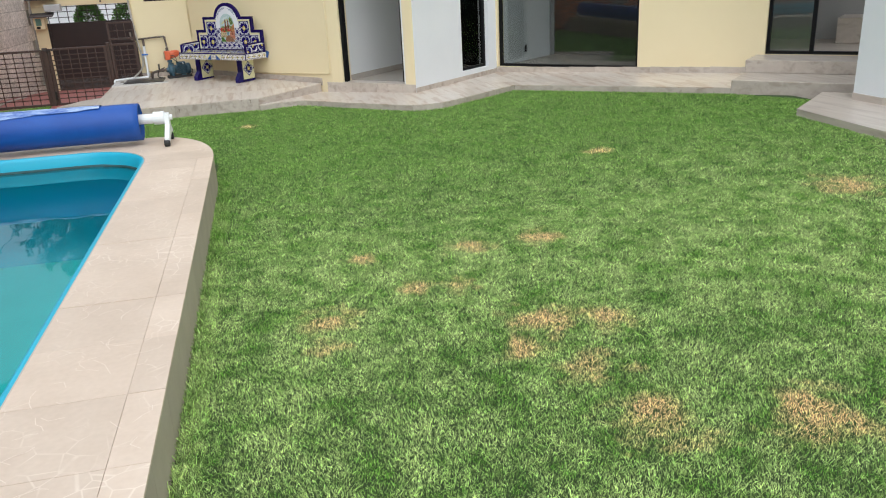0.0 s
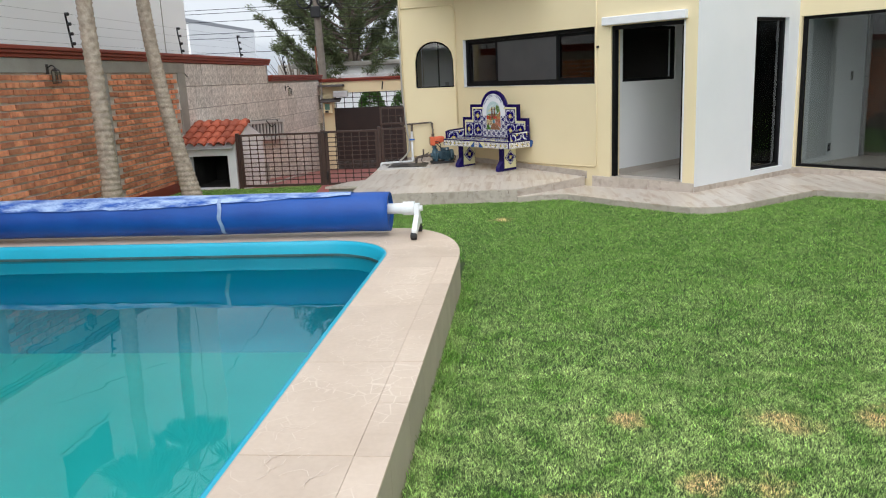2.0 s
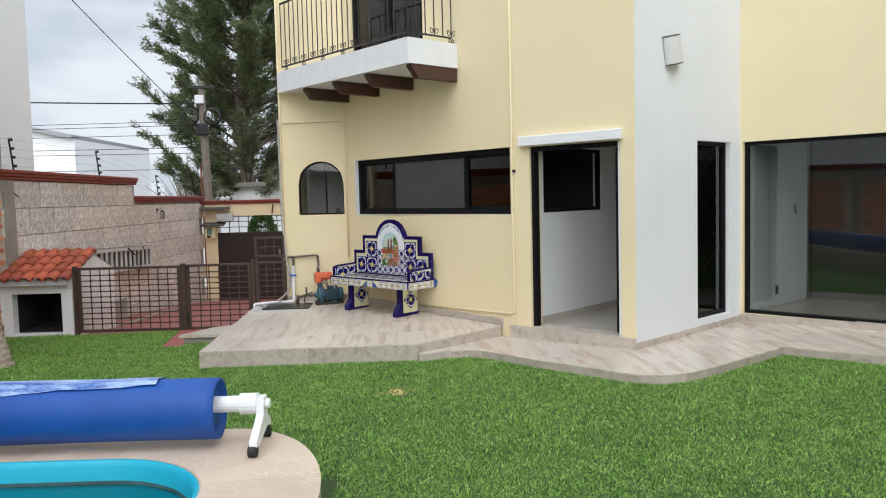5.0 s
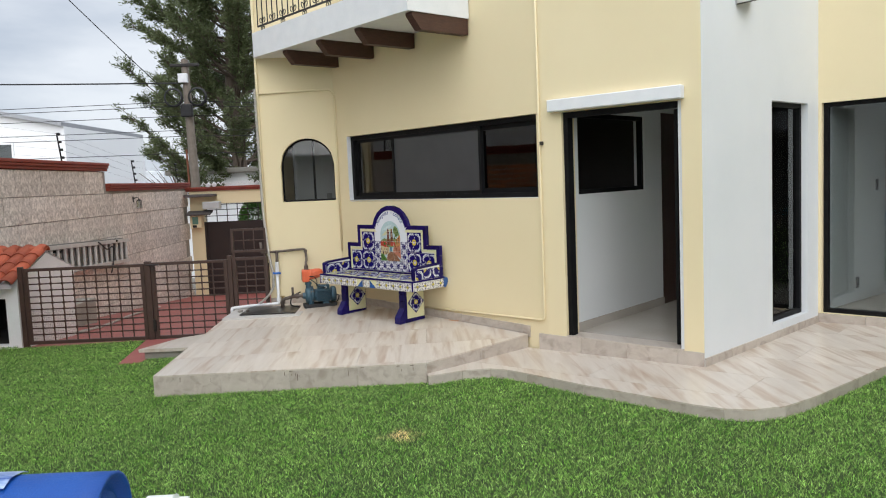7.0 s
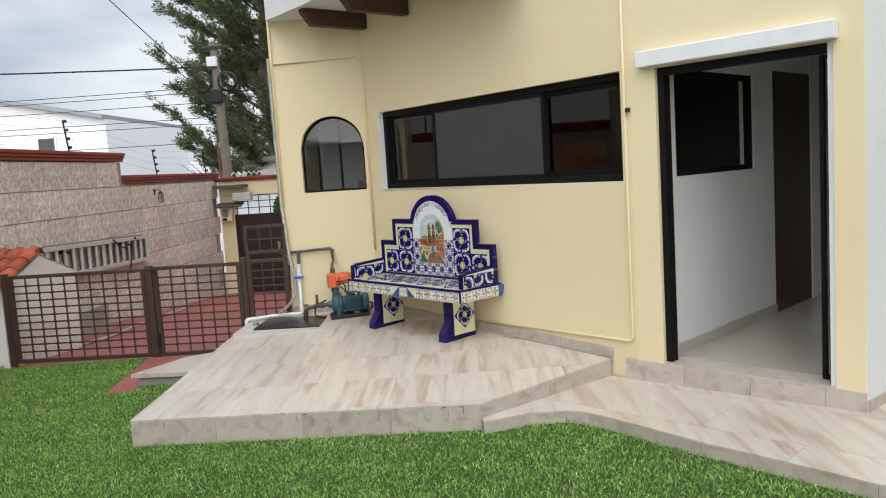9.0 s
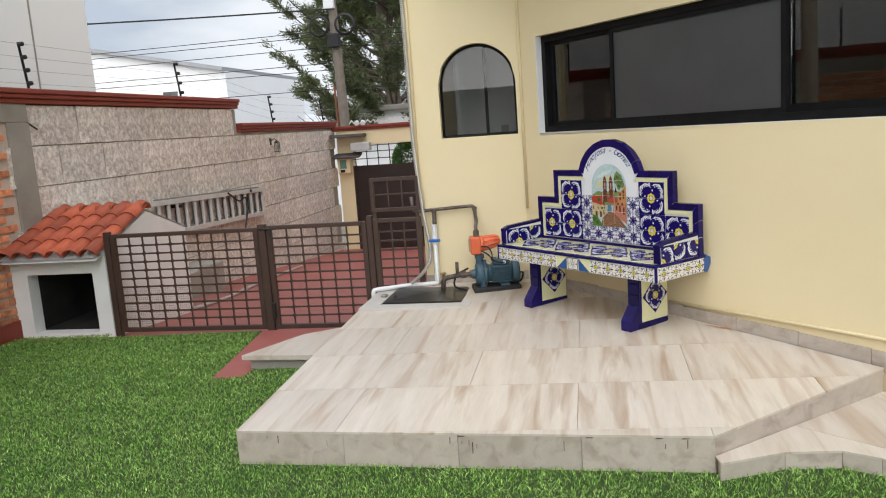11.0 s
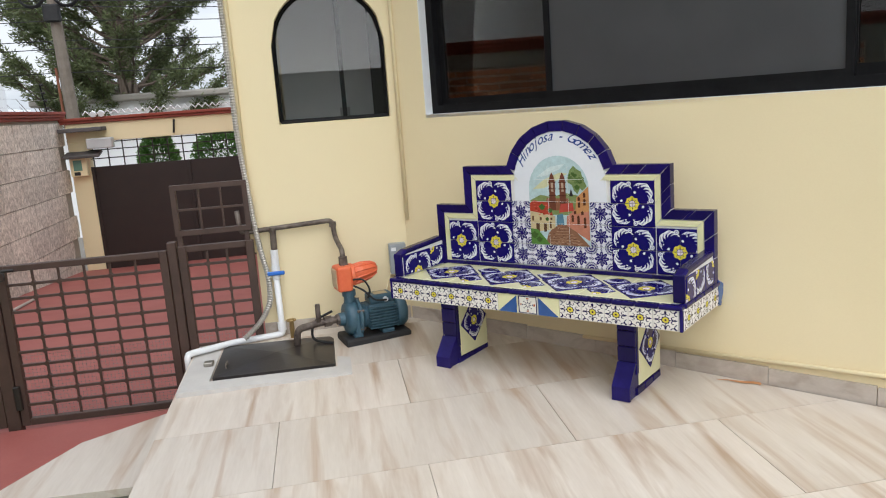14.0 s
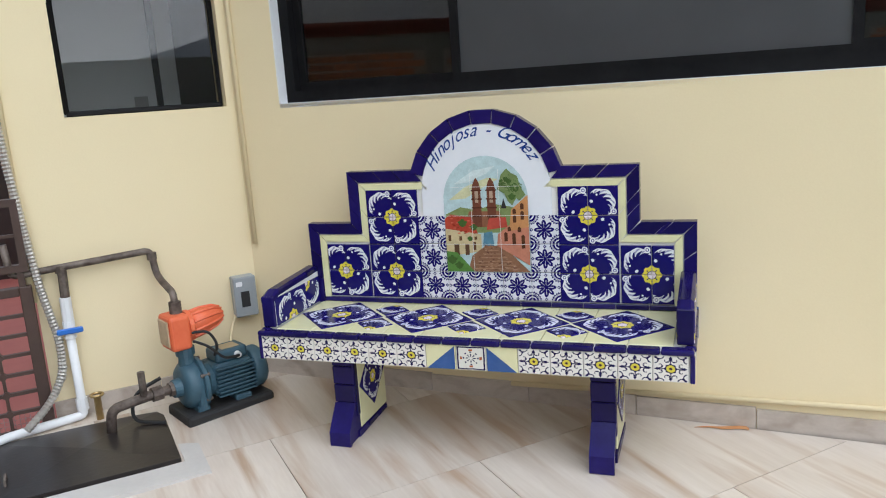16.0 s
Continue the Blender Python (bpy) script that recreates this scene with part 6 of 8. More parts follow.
part("label_plate", one_box((-1.172, 14.183, 0.485), (-1.145, 14.186, 0.505)), PVC, breaker)
part("supply_cord", tube(bmesh.new(), bent([(-1.18, 14.23, 0.35), (-1.21, 14.22, 0.28), (-1.24, 14.15, 0.19), (-1.27, 14.06, 0.17)], 0.03), 0.006, 6), CREAM, breaker)

# rust stain flake on the terrace and its dead leaf
bm = bmesh.new()
bm.faces.new([bm.verts.new((0.19 + 0.075 * math.cos(a) * (1 + 0.25 * math.sin(3 * a)) * 0.9 - 0.02 * math.sin(a), 12.69 + 0.035 * math.sin(a) * (1 + 0.2 * math.cos(2 * a)) - 0.05 * math.cos(a), deck_z(0.19, 12.69) + 0.004)) for a in [2 * math.pi * i / 18 for i in range(18)]])
solo("rust_stain", bm, matte("rust_orange", (0.46, 0.19, 0.06), (0.58, 0.30, 0.13), scale=30, rough=0.7), "orange rust stain on the terrace tiles", "stain", "structure")

# ---- pool cover reel ----
reel = thing("pool_cover_reel", "blue bubble pool cover rolled on a white reel", "pool cover")
COVER = matte("blue_bubble_cover", (0.003, 0.040, 0.24), (0.008, 0.10, 0.43), scale=3.0, rough=0.5, bump=0.5, fine=150, spread=0.4)
COVER_TOP = matte("sun_faded_cover", (0.005, 0.07, 0.36), (0.42, 0.55, 0.78), scale=9, rough=0.35, bump=0.5, fine=60, spread=0.16, stretch=(0.6, 2, 2))
bm = bmesh.new()
RY, RZ, RR = 7.46, 0.352, 0.168
nx, na = 60, 28
grid = []
for i in range(nx + 1):
    x_ = -5.2 + (5.2 - 1.105) * i / nx
    row_ = []
    for j in range(na):
        a = 2 * math.pi * j / na
        r_ = RR * (0.985 + 0.03 * noise.noise(Vector((x_ * 1.3, math.cos(a) * 2, math.sin(a) * 2))) + 0.012 * noise.noise(Vector((x_ * 6, math.cos(a) * 5, math.sin(a) * 5))))
        row_.append(bm.verts.new((x_, RY + r_ * math.cos(a), RZ + r_ * math.sin(a))))
    grid.append(row_)
for r0, r1 in zip(grid, grid[1:]):
    for j in range(na):
        bm.faces.new((r0[j], r0[(j + 1) % na], r1[(j + 1) % na], r1[j]))
prev = grid[-1]
for k, (rf, dx) in enumerate(((0.90, 0.004), (0.86, -0.03), (0.62, -0.05), (0.58, -0.02), (0.36, -0.03))):
    cur = [bm.verts.new((-1.105 + dx, RY + RR * rf * math.cos(2 * math.pi * j / na), RZ + RR * rf * math.sin(2 * math.pi * j / na))) for j in range(na)]
    for j in range(na):
        bm.faces.new((prev[j], prev[(j + 1) % na], cur[(j + 1) % na], cur[j]))
    prev = cur
bm.faces.new(prev)
part("cover_roll", bm, COVER, reel, "rolled blue bubble sheet", True)
bm = bmesh.new()
strip = []
for i in range(nx + 1):
    x_ = -5.2 + (5.2 - 1.42) * i / nx
    low_ = 116 + 32 * min(1, (nx - i) / nx * 2.2) + 1.6 * math.sin(i * 0.7) + 1.2 * math.sin(i * 1.9)
    row_ = []
    for j in range(9):
        a = radians(60 + (low_ - 60) * j / 8)
        r_ = RR * 1.045 + 0.006 * noise.noise(Vector((x_ * 4, j * 0.6, 0)))
        row_.append(bm.verts.new((x_, RY + r_ * math.cos(a), RZ + r_ * math.sin(a))))
    strip.append(row_)
for r0, r1 in zip(strip, strip[1:]):
    for j in range(8):
        bm.faces.new((r0[j], r0[j + 1], r1[j + 1], r1[j]))
part("loose_flap", bm, COVER_TOP, reel, "sun-faded loose outer flap", True)
bm = bmesh.new()
tape = [(-2.56 + 0.006 * math.sin(k * 1.3) + 0.002 * k, RY + (RR + 0.008) * math.cos(radians(a)), RZ + (RR + 0.008) * math.sin(radians(a))) for k, a in enumerate(range(95, 245, 10))]
for p_, q_ in zip(tape, tape[1:]):
    bm.faces.new([bm.verts.new(v_) for v_ in (p_, (p_[0] + 0.034, p_[1], p_[2]), (q_[0] + 0.034, q_[1], q_[2]), q_)])
bmesh.ops.remove_doubles(bm, verts=bm.verts, dist=1e-4)
part("tape", bm, matte("pale_plastic_tape", (0.12, 0.20, 0.42), (0.36, 0.44, 0.60), scale=14, rough=0.4), reel, "pale tape strap")
WPAINT = matte("white_reel_plastic", (0.72, 0.74, 0.74), (0.80, 0.82, 0.82), scale=8, rough=0.4)
part("axle", tube(bmesh.new(), [(-5.3, RY, RZ + 0.02), (-0.93, RY, RZ + 0.02)], 0.045, 16), WPAINT, reel)
part("hub", tube(bmesh.new(), [(-0.99, RY, RZ + 0.02), (-0.90, RY, RZ + 0.02), (-0.895, RY, RZ + 0.02)], [0.058, 0.058, 0.062], 16), WPAINT, reel)
part("hub_boss", tube(bmesh.new(), [(-0.89, RY, RZ + 0.02), (-0.83, RY, RZ + 0.02)], 0.025, 10), WPAINT, reel)
bm = bmesh.new()
prof = [(RY - 0.045, RZ + 0.06), (RY + 0.035, RZ + 0.06), (RY + 0.05, RZ - 0.05), (RY + 0.12, RZ - 0.10), (RY + 0.13, RZ - 0.135), (RY + 0.02, RZ - 0.11), (RY - 0.16, RZ - 0.155), (RY - 0.25, RZ - 0.165), (RY - 0.25, RZ - 0.12), (RY - 0.06, RZ - 0.03)]
va, vb = [bm.verts.new((-0.895, y_, z_)) for y_, z_ in prof], [bm.verts.new((-0.855, y_, z_)) for y_, z_ in prof]
bm.faces.new(va)
bm.faces.new(vb[::-1])
for i in range(len(prof)):
    bm.faces.new((va[i], va[(i + 1) % len(prof)], vb[(i + 1) % len(prof)], vb[i]))
stand = part("stand", bm, WPAINT, reel, "white plastic end stand")
part("brand_mark", one_box((-0.8975, RY - 0.10, RZ - 0.10), (-0.8955, RY - 0.06, RZ - 0.05)), RUBBER, stand)
for y_ in (RY - 0.235, RY + 0.115):
    part("caster", tube(bmesh.new(), [(-0.905, y_, 0.15 + 0.032), (-0.90, y_, 0.15 + 0.032), (-0.86, y_, 0.15 + 0.032), (-0.855, y_, 0.15 + 0.032)], [0.024, 0.032, 0.032, 0.024], 14), RUBBER, stand, "black caster wheel")
far_stand = part("stand", box(bmesh.new(), (-5.33, RY - 0.2, COP_Z), (-5.28, RY + 0.12, RZ + 0.06), None, 0.01), WPAINT, reel)

# ---- garden walls ----
gwall = thing("garden_wall", "garden wall of red brick and rough blocks under a red cap", "wall", kind="structure")
part("brick_core", one_box((WALL_X - 0.2, -7.0, -0.8), (WALL_X - 0.012, 14.44, 1.69)), MORTAR, gwall)
part("block_core", one_box((WALL_X - 0.2, 14.74, -1.2), (WALL_X - 0.012, 19.45, 1.86)), matte("dull_block_joint", (0.27, 0.245, 0.23), (0.36, 0.33, 0.31), scale=20, rough=0.95), gwall)
part("low_block_core", one_box((WALL_X - 0.2, 19.45, -2.0), (WALL_X - 0.012, 24.2, 1.50)), CEMENT, gwall)
part("ring_beam", box(bmesh.new(), (WALL_X - 0.2, -7.0, 1.69), (WALL_X + 0.012, 14.74, 1.87), None, 0.006), CEMENT, gwall, "grey cement ring beam")
for y in (14.44, 11.86, 8.9, 5.9, 2.9, -0.1):
    part("column", box(bmesh.new(), (WALL_X - 0.2, y, -0.8), (WALL_X + 0.014, y + (0.30 if y > 14 else 0.20), 1.69), None, 0.006), CEMENT, gwall, "grey cement column")
for y0, y1, z in ((-7.0, 19.50, 1.87), (19.50, 24.35, 1.50)):
    for dz, h, out_ in ((0.0, 0.05, 0.03), (0.05, 0.045, 0.055), (0.095, 0.05, 0.075)):
        part("wall_cap", box(bmesh.new(), (WALL_X - 0.2 - out_, y0, z + dz), (WALL_X + out_, y1, z + dz + h), None, 0.008), RED_CAP, gwall, "oxide red moulded cap")
bm = bmesh.new()
crack = [(WALL_X + 0.004, 14.62, 1.80), (WALL_X + 0.004, 14.70, 1.70), (WALL_X + 0.004, 14.78, 1.66), (WALL_X + 0.004, 14.86, 1.62)]
tube(bm, crack, 0.009, 4)
part("crack", bm, RUBBER, gwall)


def fence_post(y, z, h=0.48):
    post = thing("fence_post", "black electric fence post with insulators", "fence post", (WALL_X - 0.09, y, z), "electric fence posts")
    part("stake", tube(bmesh.new(), [(0, 0, 0), (-0.05, 0, h)], 0.013, 6), BLACK, post)
    for k in range(4):
        zz = h * (0.15 + 0.27 * k)
        part("insulator", tube(bmesh.new(), [(-0.05 * zz / h + 0.0, -0.0, zz), (-0.05 * zz / h + 0.05, 0.0, zz)], 0.022, 8), RUBBER, post)
    return post


posts = [(7.8, 2.01), (11.45, 2.01), (14.95, 2.01), (17.98, 2.01), (21.15, 1.64), (23.9, 1.64)]
for y, z in posts:
    fence_post(y, z)
WIRE = matte("thin_steel_wire", (0.20, 0.20, 0.20), (0.30, 0.30, 0.30), rough=0.4, metal=0.6)
for k in range(4):
    solo("fence_wire", tube(bmesh.new(), [(WALL_X - 0.10, y, z + 0.48 * (0.15 + 0.27 * k)) for y, z in posts], 0.0018, 4), WIRE, "thin electric fence wire along the wall", "wire")


def lantern(y, z):
    ob = thing("wall_lantern", "small black iron wall lantern with clear glass", "lantern", (WALL_X, y, z), "wall lanterns")
    part("back_plate", box(bmesh.new(), (0.0, -0.03, -0.02), (0.015, 0.03, 0.10), None, 0.004), IRON, ob)
    part("arm", tube(bmesh.new(), bent([(0.01, 0, 0.05), (0.08, 0, 0.09), (0.12, 0, 0.05)], 0.03), 0.008, 6), IRON, ob)
    part("cap", tube(bmesh.new(), [(0.12, 0, 0.05), (0.12, 0, 0.02), (0.12, 0, 0.005)], [0.01, 0.05, 0.055], 4), IRON, ob)
    for dx, dy in ((-0.035, -0.035), (-0.035, 0.035), (0.035, -0.035), (0.035, 0.035)):
        part("corner_bar", one_box((0.12 + dx - 0.004, dy - 0.004, -0.13), (0.12 + dx + 0.004, dy + 0.004, 0.006)), IRON, ob)
    part("glass", one_box((0.09, -0.03, -0.12), (0.15, 0.03, 0.0)), PANE, ob)
    part("base", box(bmesh.new(), (0.078, -0.042, -0.145), (0.162, 0.042, -0.13), None, 0.003), IRON, ob)
    return ob


lantern(10.62, 1.70)
lantern(20.71, 1.28)

# ---- ladder hung on the blocks ----
ladder = thing("ladder", "aluminium ladder hung lengthwise on the block wall", "ladder")
ALU = matte("dull_aluminium", (0.50, 0.49, 0.47), (0.64, 0.63, 0.61), scale=8, rough=0.5)
LX_ = WALL_X + 0.10
top_a, top_b, low_a, low_b = (16.62, 0.67), (20.02, 0.55), (16.62, 0.27), (20.02, 0.165)
for a, b in ((top_a, top_b), (low_a, low_b)):
    bm = bmesh.new()
    cs = [[bm.verts.new((LX_ + dx, y_, z_ + dz)) for dx, dz in ((-0.03, -0.03), (0.03, -0.03), (0.03, 0.03), (-0.03, 0.03))] for y_, z_ in (a, b)]
    bm.faces.new(cs[0])
    bm.faces.new(cs[1])
    for i in range(4):
        bm.faces.new((cs[0][i], cs[0][(i + 1) % 4], cs[1][(i + 1) % 4], cs[1][i]))
    part("rail", bm, ALU, ladder)
for i in range(15):
    t_ = (i + 0.5) / 15
    y_ = 16.62 + 3.4 * t_
    part("rung", tube(bmesh.new(), [(LX_, y_, 0.67 - 0.12 * t_), (LX_, y_, 0.27 - 0.105 * t_)], 0.024, 8), ALU, ladder)
# dark rails and rungs added behind, standing in for shadow between the rungs
SHADE_ALU = matte("shadow_dark_aluminium", (0.16, 0.155, 0.15), (0.24, 0.235, 0.225), scale=8, rough=0.6)
for dz in (0.035, -0.035):
    for y0_, z0_, y1_, z1_ in ((16.75, 0.67 - 0.004, 19.9, 0.556), (16.75, 0.27 - 0.004, 19.9, 0.17)):
        part("rail", tube(bmesh.new(), [(LX_ - 0.06, y0_, z0_ + dz), (LX_ - 0.06, y1_, z1_ + dz)], 0.014, 6), SHADE_ALU, ladder, "dark rear rail added for the ladder's shadow")
for i in range(15):
    t_ = (i + 0.98) / 15
    y_ = 16.62 + 3.4 * t_ - 0.02
    part("rung", tube(bmesh.new(), [(LX_ - 0.06, y_, 0.67 - 0.12 * t_), (LX_ - 0.06, y_, 0.27 - 0.105 * t_)], 0.030, 8), SHADE_ALU, ladder)
for y_ in (17.2, 19.4):
    part("wall_bracket", box(bmesh.new(), (WALL_X - 0.01, y_ - 0.02, 0.56), (LX_ + 0.05, y_ + 0.02, 0.60)), IRON, ladder)
solo("hanging_cable", tube(bmesh.new(), bent([(LX_ + 0.04, 18.6, 0.62), (LX_ + 0.06, 18.9, 0.45), (LX_ + 0.05, 19.2, 0.52), (LX_ + 0.05, 19.15, 0.2), (LX_ + 0.04, 19.05, 0.02)], 0.1), 0.012, 6), RUBBER, "black cable looped over the ladder", "cable")
solo("low_planter", box(bmesh.new(), (WALL_X, 15.75, -0.75), (WALL_X + 0.45, 17.6, -0.22), None, 0.015), CEMENT, "low grey cement kerb box by the block wall", "planter")
solo("garden_hose", tube(bmesh.new(), bent([(-5.0, 15.4, -0.43), (-4.95, 16.4, -0.51), (-5.3, 18.5, -0.68), (-5.5, 20.5, -0.85)], 0.4), 0.018, 6), matte("pale_hose", (0.42, 0.40, 0.36), (0.5, 0.48, 0.44), rough=0.6), "pale garden hose lying on the red floor", "hose")

# ---- barbecue oven ----
WHITEWASH = matte("rough_whitewash", (0.76, 0.77, 0.77), (0.86, 0.87, 0.87), scale=5, rough=0.85, bump=0.35, fine=45)
oven = thing("barbecue_oven", "white rendered outdoor oven under red clay tiles", "oven")
OX0, OX1 = -5.95, -4.95
MO = along((OX0, 14.2), (OX1, 14.2))
part("front_wall", holed(bmesh.new(), MO, 1.0, -0.42, 0.47, 0.14, [(0.17, 0.85, -0.31, 0.255)]), WHITEWASH, oven, "rough white front")
for x0, x1 in ((OX0, OX0 + 0.12), (OX1 - 0.12, OX1)):
    bm = bmesh.new()
    prof = [(14.341, -0.62), (14.341, 0.50), (14.97, 0.735), (15.70, 0.47), (15.66, -0.62)]
    va, vb = [bm.verts.new((x0, y_, z_)) for y_, z_ in prof], [bm.verts.new((x1, y_, z_)) for y_, z_ in prof]
    bm.faces.new(va)
    bm.faces.new(vb[::-1])
    for i in range(5):
        bm.faces.new((va[i], va[(i + 1) % 5], vb[(i + 1) % 5], vb[i]))
    part("side_wall", bm, WHITEWASH, oven)
# near-black over the oven's inner sides, back wall and hearth
OVEN_DARK = matte("dark_oven_plaster", (0.006, 0.0055, 0.005), (0.04, 0.037, 0.034), scale=3, rough=0.95, bump=0.3, spread=0.3)
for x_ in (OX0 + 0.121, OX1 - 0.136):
    part("dark_lining", one_box((x_, 14.345, -0.309), (x_ + 0.015, 15.398, 0.47)), OVEN_DARK, oven, "near-black inner wall")
part("back_wall", one_box((OX0 + 0.12, 15.4, -0.62), (OX1 - 0.12, 15.64, 0.46)), OVEN_DARK, oven)
part("hearth", one_box((OX0 + 0.12, 14.341, -0.62), (OX1 - 0.12, 15.4, -0.31)), OVEN_DARK, oven, "near-black hearth floor")
bm = bmesh.new()
for y0, z0, y1, z1 in ((14.06, 0.42, 14.97, 0.755), (14.97, 0.755, 15.72, 0.485)):
    quad(bm, Matrix(), [(OX0, y0, z0), (OX1 - 0.002, y0, z0), (OX1 - 0.002, y1, z1), (OX0, y1, z1)])
    quad(bm, Matrix(), [(OX0, y0, z0 - 0.03), (OX1 - 0.002, y0, z0 - 0.03), (OX1 - 0.002, y1, z1 - 0.03), (OX0, y1, z1 - 0.03)])
part("roof_bed", bm, WHITEWASH, oven)
CLAY = matte("red_clay_tile", (0.26, 0.045, 0.020), (0.48, 0.115, 0.052), scale=7, rough=0.75, bump=0.4, vary=0.28)
bm = bmesh.new()
n_ = 8
for flip, tilt in ((1, 0),):
    arcs = []
    for y_, r_, z_ in ((0.0, 0.088, 0.0), (0.30, 0.072, -0.016)):
        arcs.append([[bm.verts.new((rr * math.cos(math.pi * i / n_), y_, z_ + rr * 0.80 * math.sin(math.pi * i / n_))) for i in range(n_ + 1)] for rr in (r_, r_ - 0.014)])
    for i in range(n_):
        bm.faces.new((arcs[0][0][i], arcs[0][0][i + 1], arcs[1][0][i + 1], arcs[1][0][i]))
        bm.faces.new((arcs[0][1][i], arcs[0][1][i + 1], arcs[1][1][i + 1], arcs[1][1][i]))
        for k in (0, 1):
            bm.faces.new((arcs[k][0][i], arcs[k][0][i + 1], arcs[k][1][i + 1], arcs[k][1][i]))
clay_mesh = finish(bm, "roof_tile", CLAY)
slope = math.degrees(math.atan2(0.335, 0.91))
for c in range(6):
    for r in range(4):
        t_ = r * 0.245
        ob = new("roof_tile", clay_mesh)
        ob.parent = oven
        ob.matrix_local = pose(OX0 + 0.085 + c * 0.172, 14.04 + t_ * 0.94, 0.428 + t_ * 0.346 + 0.014, slope + 2.5, random.uniform(-2, 2), random.uniform(-1.5, 1.5))
for c in range(3):
    ob = new("ridge_tile", clay_mesh)
    ob.parent = oven
    ob.matrix_local = pose(OX1 + 0.02 - c * 0.335, 14.96, 0.76, 0, 0, 90) @ pose(0, 0, 0, 2, 0, 0) @ Matrix.Diagonal((1.0, 1.2, 1.0, 1))

# ---- iron garden gate ----
GY = 14.2


def gate_panel(name, label, x0, x1, z0, z1, cols, rows, group):
    g = thing(name, label, "gate", (x0, GY, z0), group)
    w, h = x1 - x0, z1 - z0
    for a, b, nm in (((0, 0), (0.045, h), "stile"), ((w - 0.045, 0), (w, h), "stile"), ((0.045, 0), (w - 0.045, 0.04), "bottom_rail"), ((0.045, h - 0.035), (w - 0.045, h), "top_rail")):
        part(nm, box(bmesh.new(), (a[0], -0.02, a[1]), (b[0], 0.02, b[1]), None, 0.003), BROWN_METAL, g)
    for i in range(1, cols):
        x_ = 0.045 + (w - 0.09) * i / cols
        part("upright_bar", one_box((x_ - 0.006, -0.006, 0.03), (x_ + 0.006, 0.006, h - 0.03)), BROWN_METAL, g)
    for j in range(1, rows):
        z_ = 0.04 + (h - 0.075) * j / rows
        part("cross_bar", one_box((0.04, -0.0085, z_ - 0.007), (w - 0.04, 0.0085, z_ + 0.007)), BROWN_METAL, g)
    bm = bmesh.new()
    for i in range(1, cols):
        for j in range(1, rows):
            x_, z_ = 0.045 + (w - 0.09) * i / cols, 0.04 + (h - 0.075) * j / rows
            r_ = bmesh.ops.create_cube(bm, size=0.027, matrix=pose(x_, 0, z_, 0, 45, 0))
    tagged(part("collar", bm, BROWN_METAL, g, "forged collars at the crossings"), kind="stuff")
    bm = bmesh.new()
    mz = 0.42
    nx_, nz_ = int(w / 0.022), int(mz / 0.022)
    for i in range(nx_):
        x_ = 0.03 + (w - 0.06) * i / nx_
        quad(bm, Matrix(), [(x_ - 0.0008, 0.011, 0.03), (x_ + 0.0008, 0.011, 0.03), (x_ + 0.0008, 0.011, mz), (x_ - 0.0008, 0.011, mz)])
    for j in range(nz_):
        z_ = 0.03 + (mz - 0.03) * j / nz_
        quad(bm, Matrix(), [(0.03, 0.0112, z_ - 0.0008), (w - 0.03, 0.0112, z_ - 0.0008), (w - 0.03, 0.0112, z_ + 0.0008), (0.03, 0.0112, z_ + 0.0008)])
    tagged(part("wire_mesh", bm, WIRE, g, "fine wire mesh over the lower half"), kind="stuff")
    return g


g1 = gate_panel("iron_gate", "brown iron lattice gate panel beside the oven", -4.86, -3.425, -0.31, 0.605, 10, 11, "garden gate panels")
g2 = gate_panel("iron_gate", "brown iron lattice gate leaf with a bolt", -3.345, -2.435, -0.31, 0.615, 6, 11, "garden gate panels")
g3 = gate_panel("iron_gate", "short brown iron lattice panel against the house", -2.375, -1.955, -0.31, 0.63, 3, 11, "garden gate panels")
part("bolt", tube(bmesh.new(), [(-0.06, -0.03, 0.90), (0.10, -0.03, 0.90)], 0.010, 6), IRON, g2)
part("bolt_ring", tube(bmesh.new(), [(0.03 + 0.02 * math.cos(a), -0.035, 0.87 + 0.025 * math.sin(a)) for a in [math.pi * i / 5 for i in range(11)]], 0.005, 5), IRON, g2)
part("latch", box(bmesh.new(), (-0.01, -0.045, 0.10), (0.025, -0.02, 0.24), None, 0.004), IRON, g2)
# framed grille raised above the short panel
up = part("raised_grille", frame_bars(bmesh.new(), Matrix(), 0.0, 0.42, 1.0, 1.285, 0.028, -0.02, 0.02), BROWN_METAL, g3, "brown framed grille above the lattice")
for k in (1, 2):
    part("grille_bar", one_box((0.028 + 0.121 * k - 0.005, -0.006, 1.02), (0.028 + 0.121 * k + 0.005, 0.006, 1.27)), BROWN_METAL, up)
part("grille_bar", one_box((0.02, -0.007, 1.137), (0.40, 0.007, 1.149)), BROWN_METAL, up)
for x_ in (0.02, 0.39):
    part("grille_stub", one_box((x_ - 0.012, -0.012, 0.93), (x_ + 0.012, 0.012, 1.01)), BROWN_METAL, up)
for x0, x1, z1 in ((-4.92, -4.865, 0.63), (-3.42, -3.35, 0.63), (-2.43, -2.38, 0.66)):
    solo("gate_post", box(bmesh.new(), (x0, GY - 0.03, -0.42), (x1, GY + 0.03, z1), None, 0.004), BROWN_METAL, "square brown iron gate post", "post", group="gate posts")

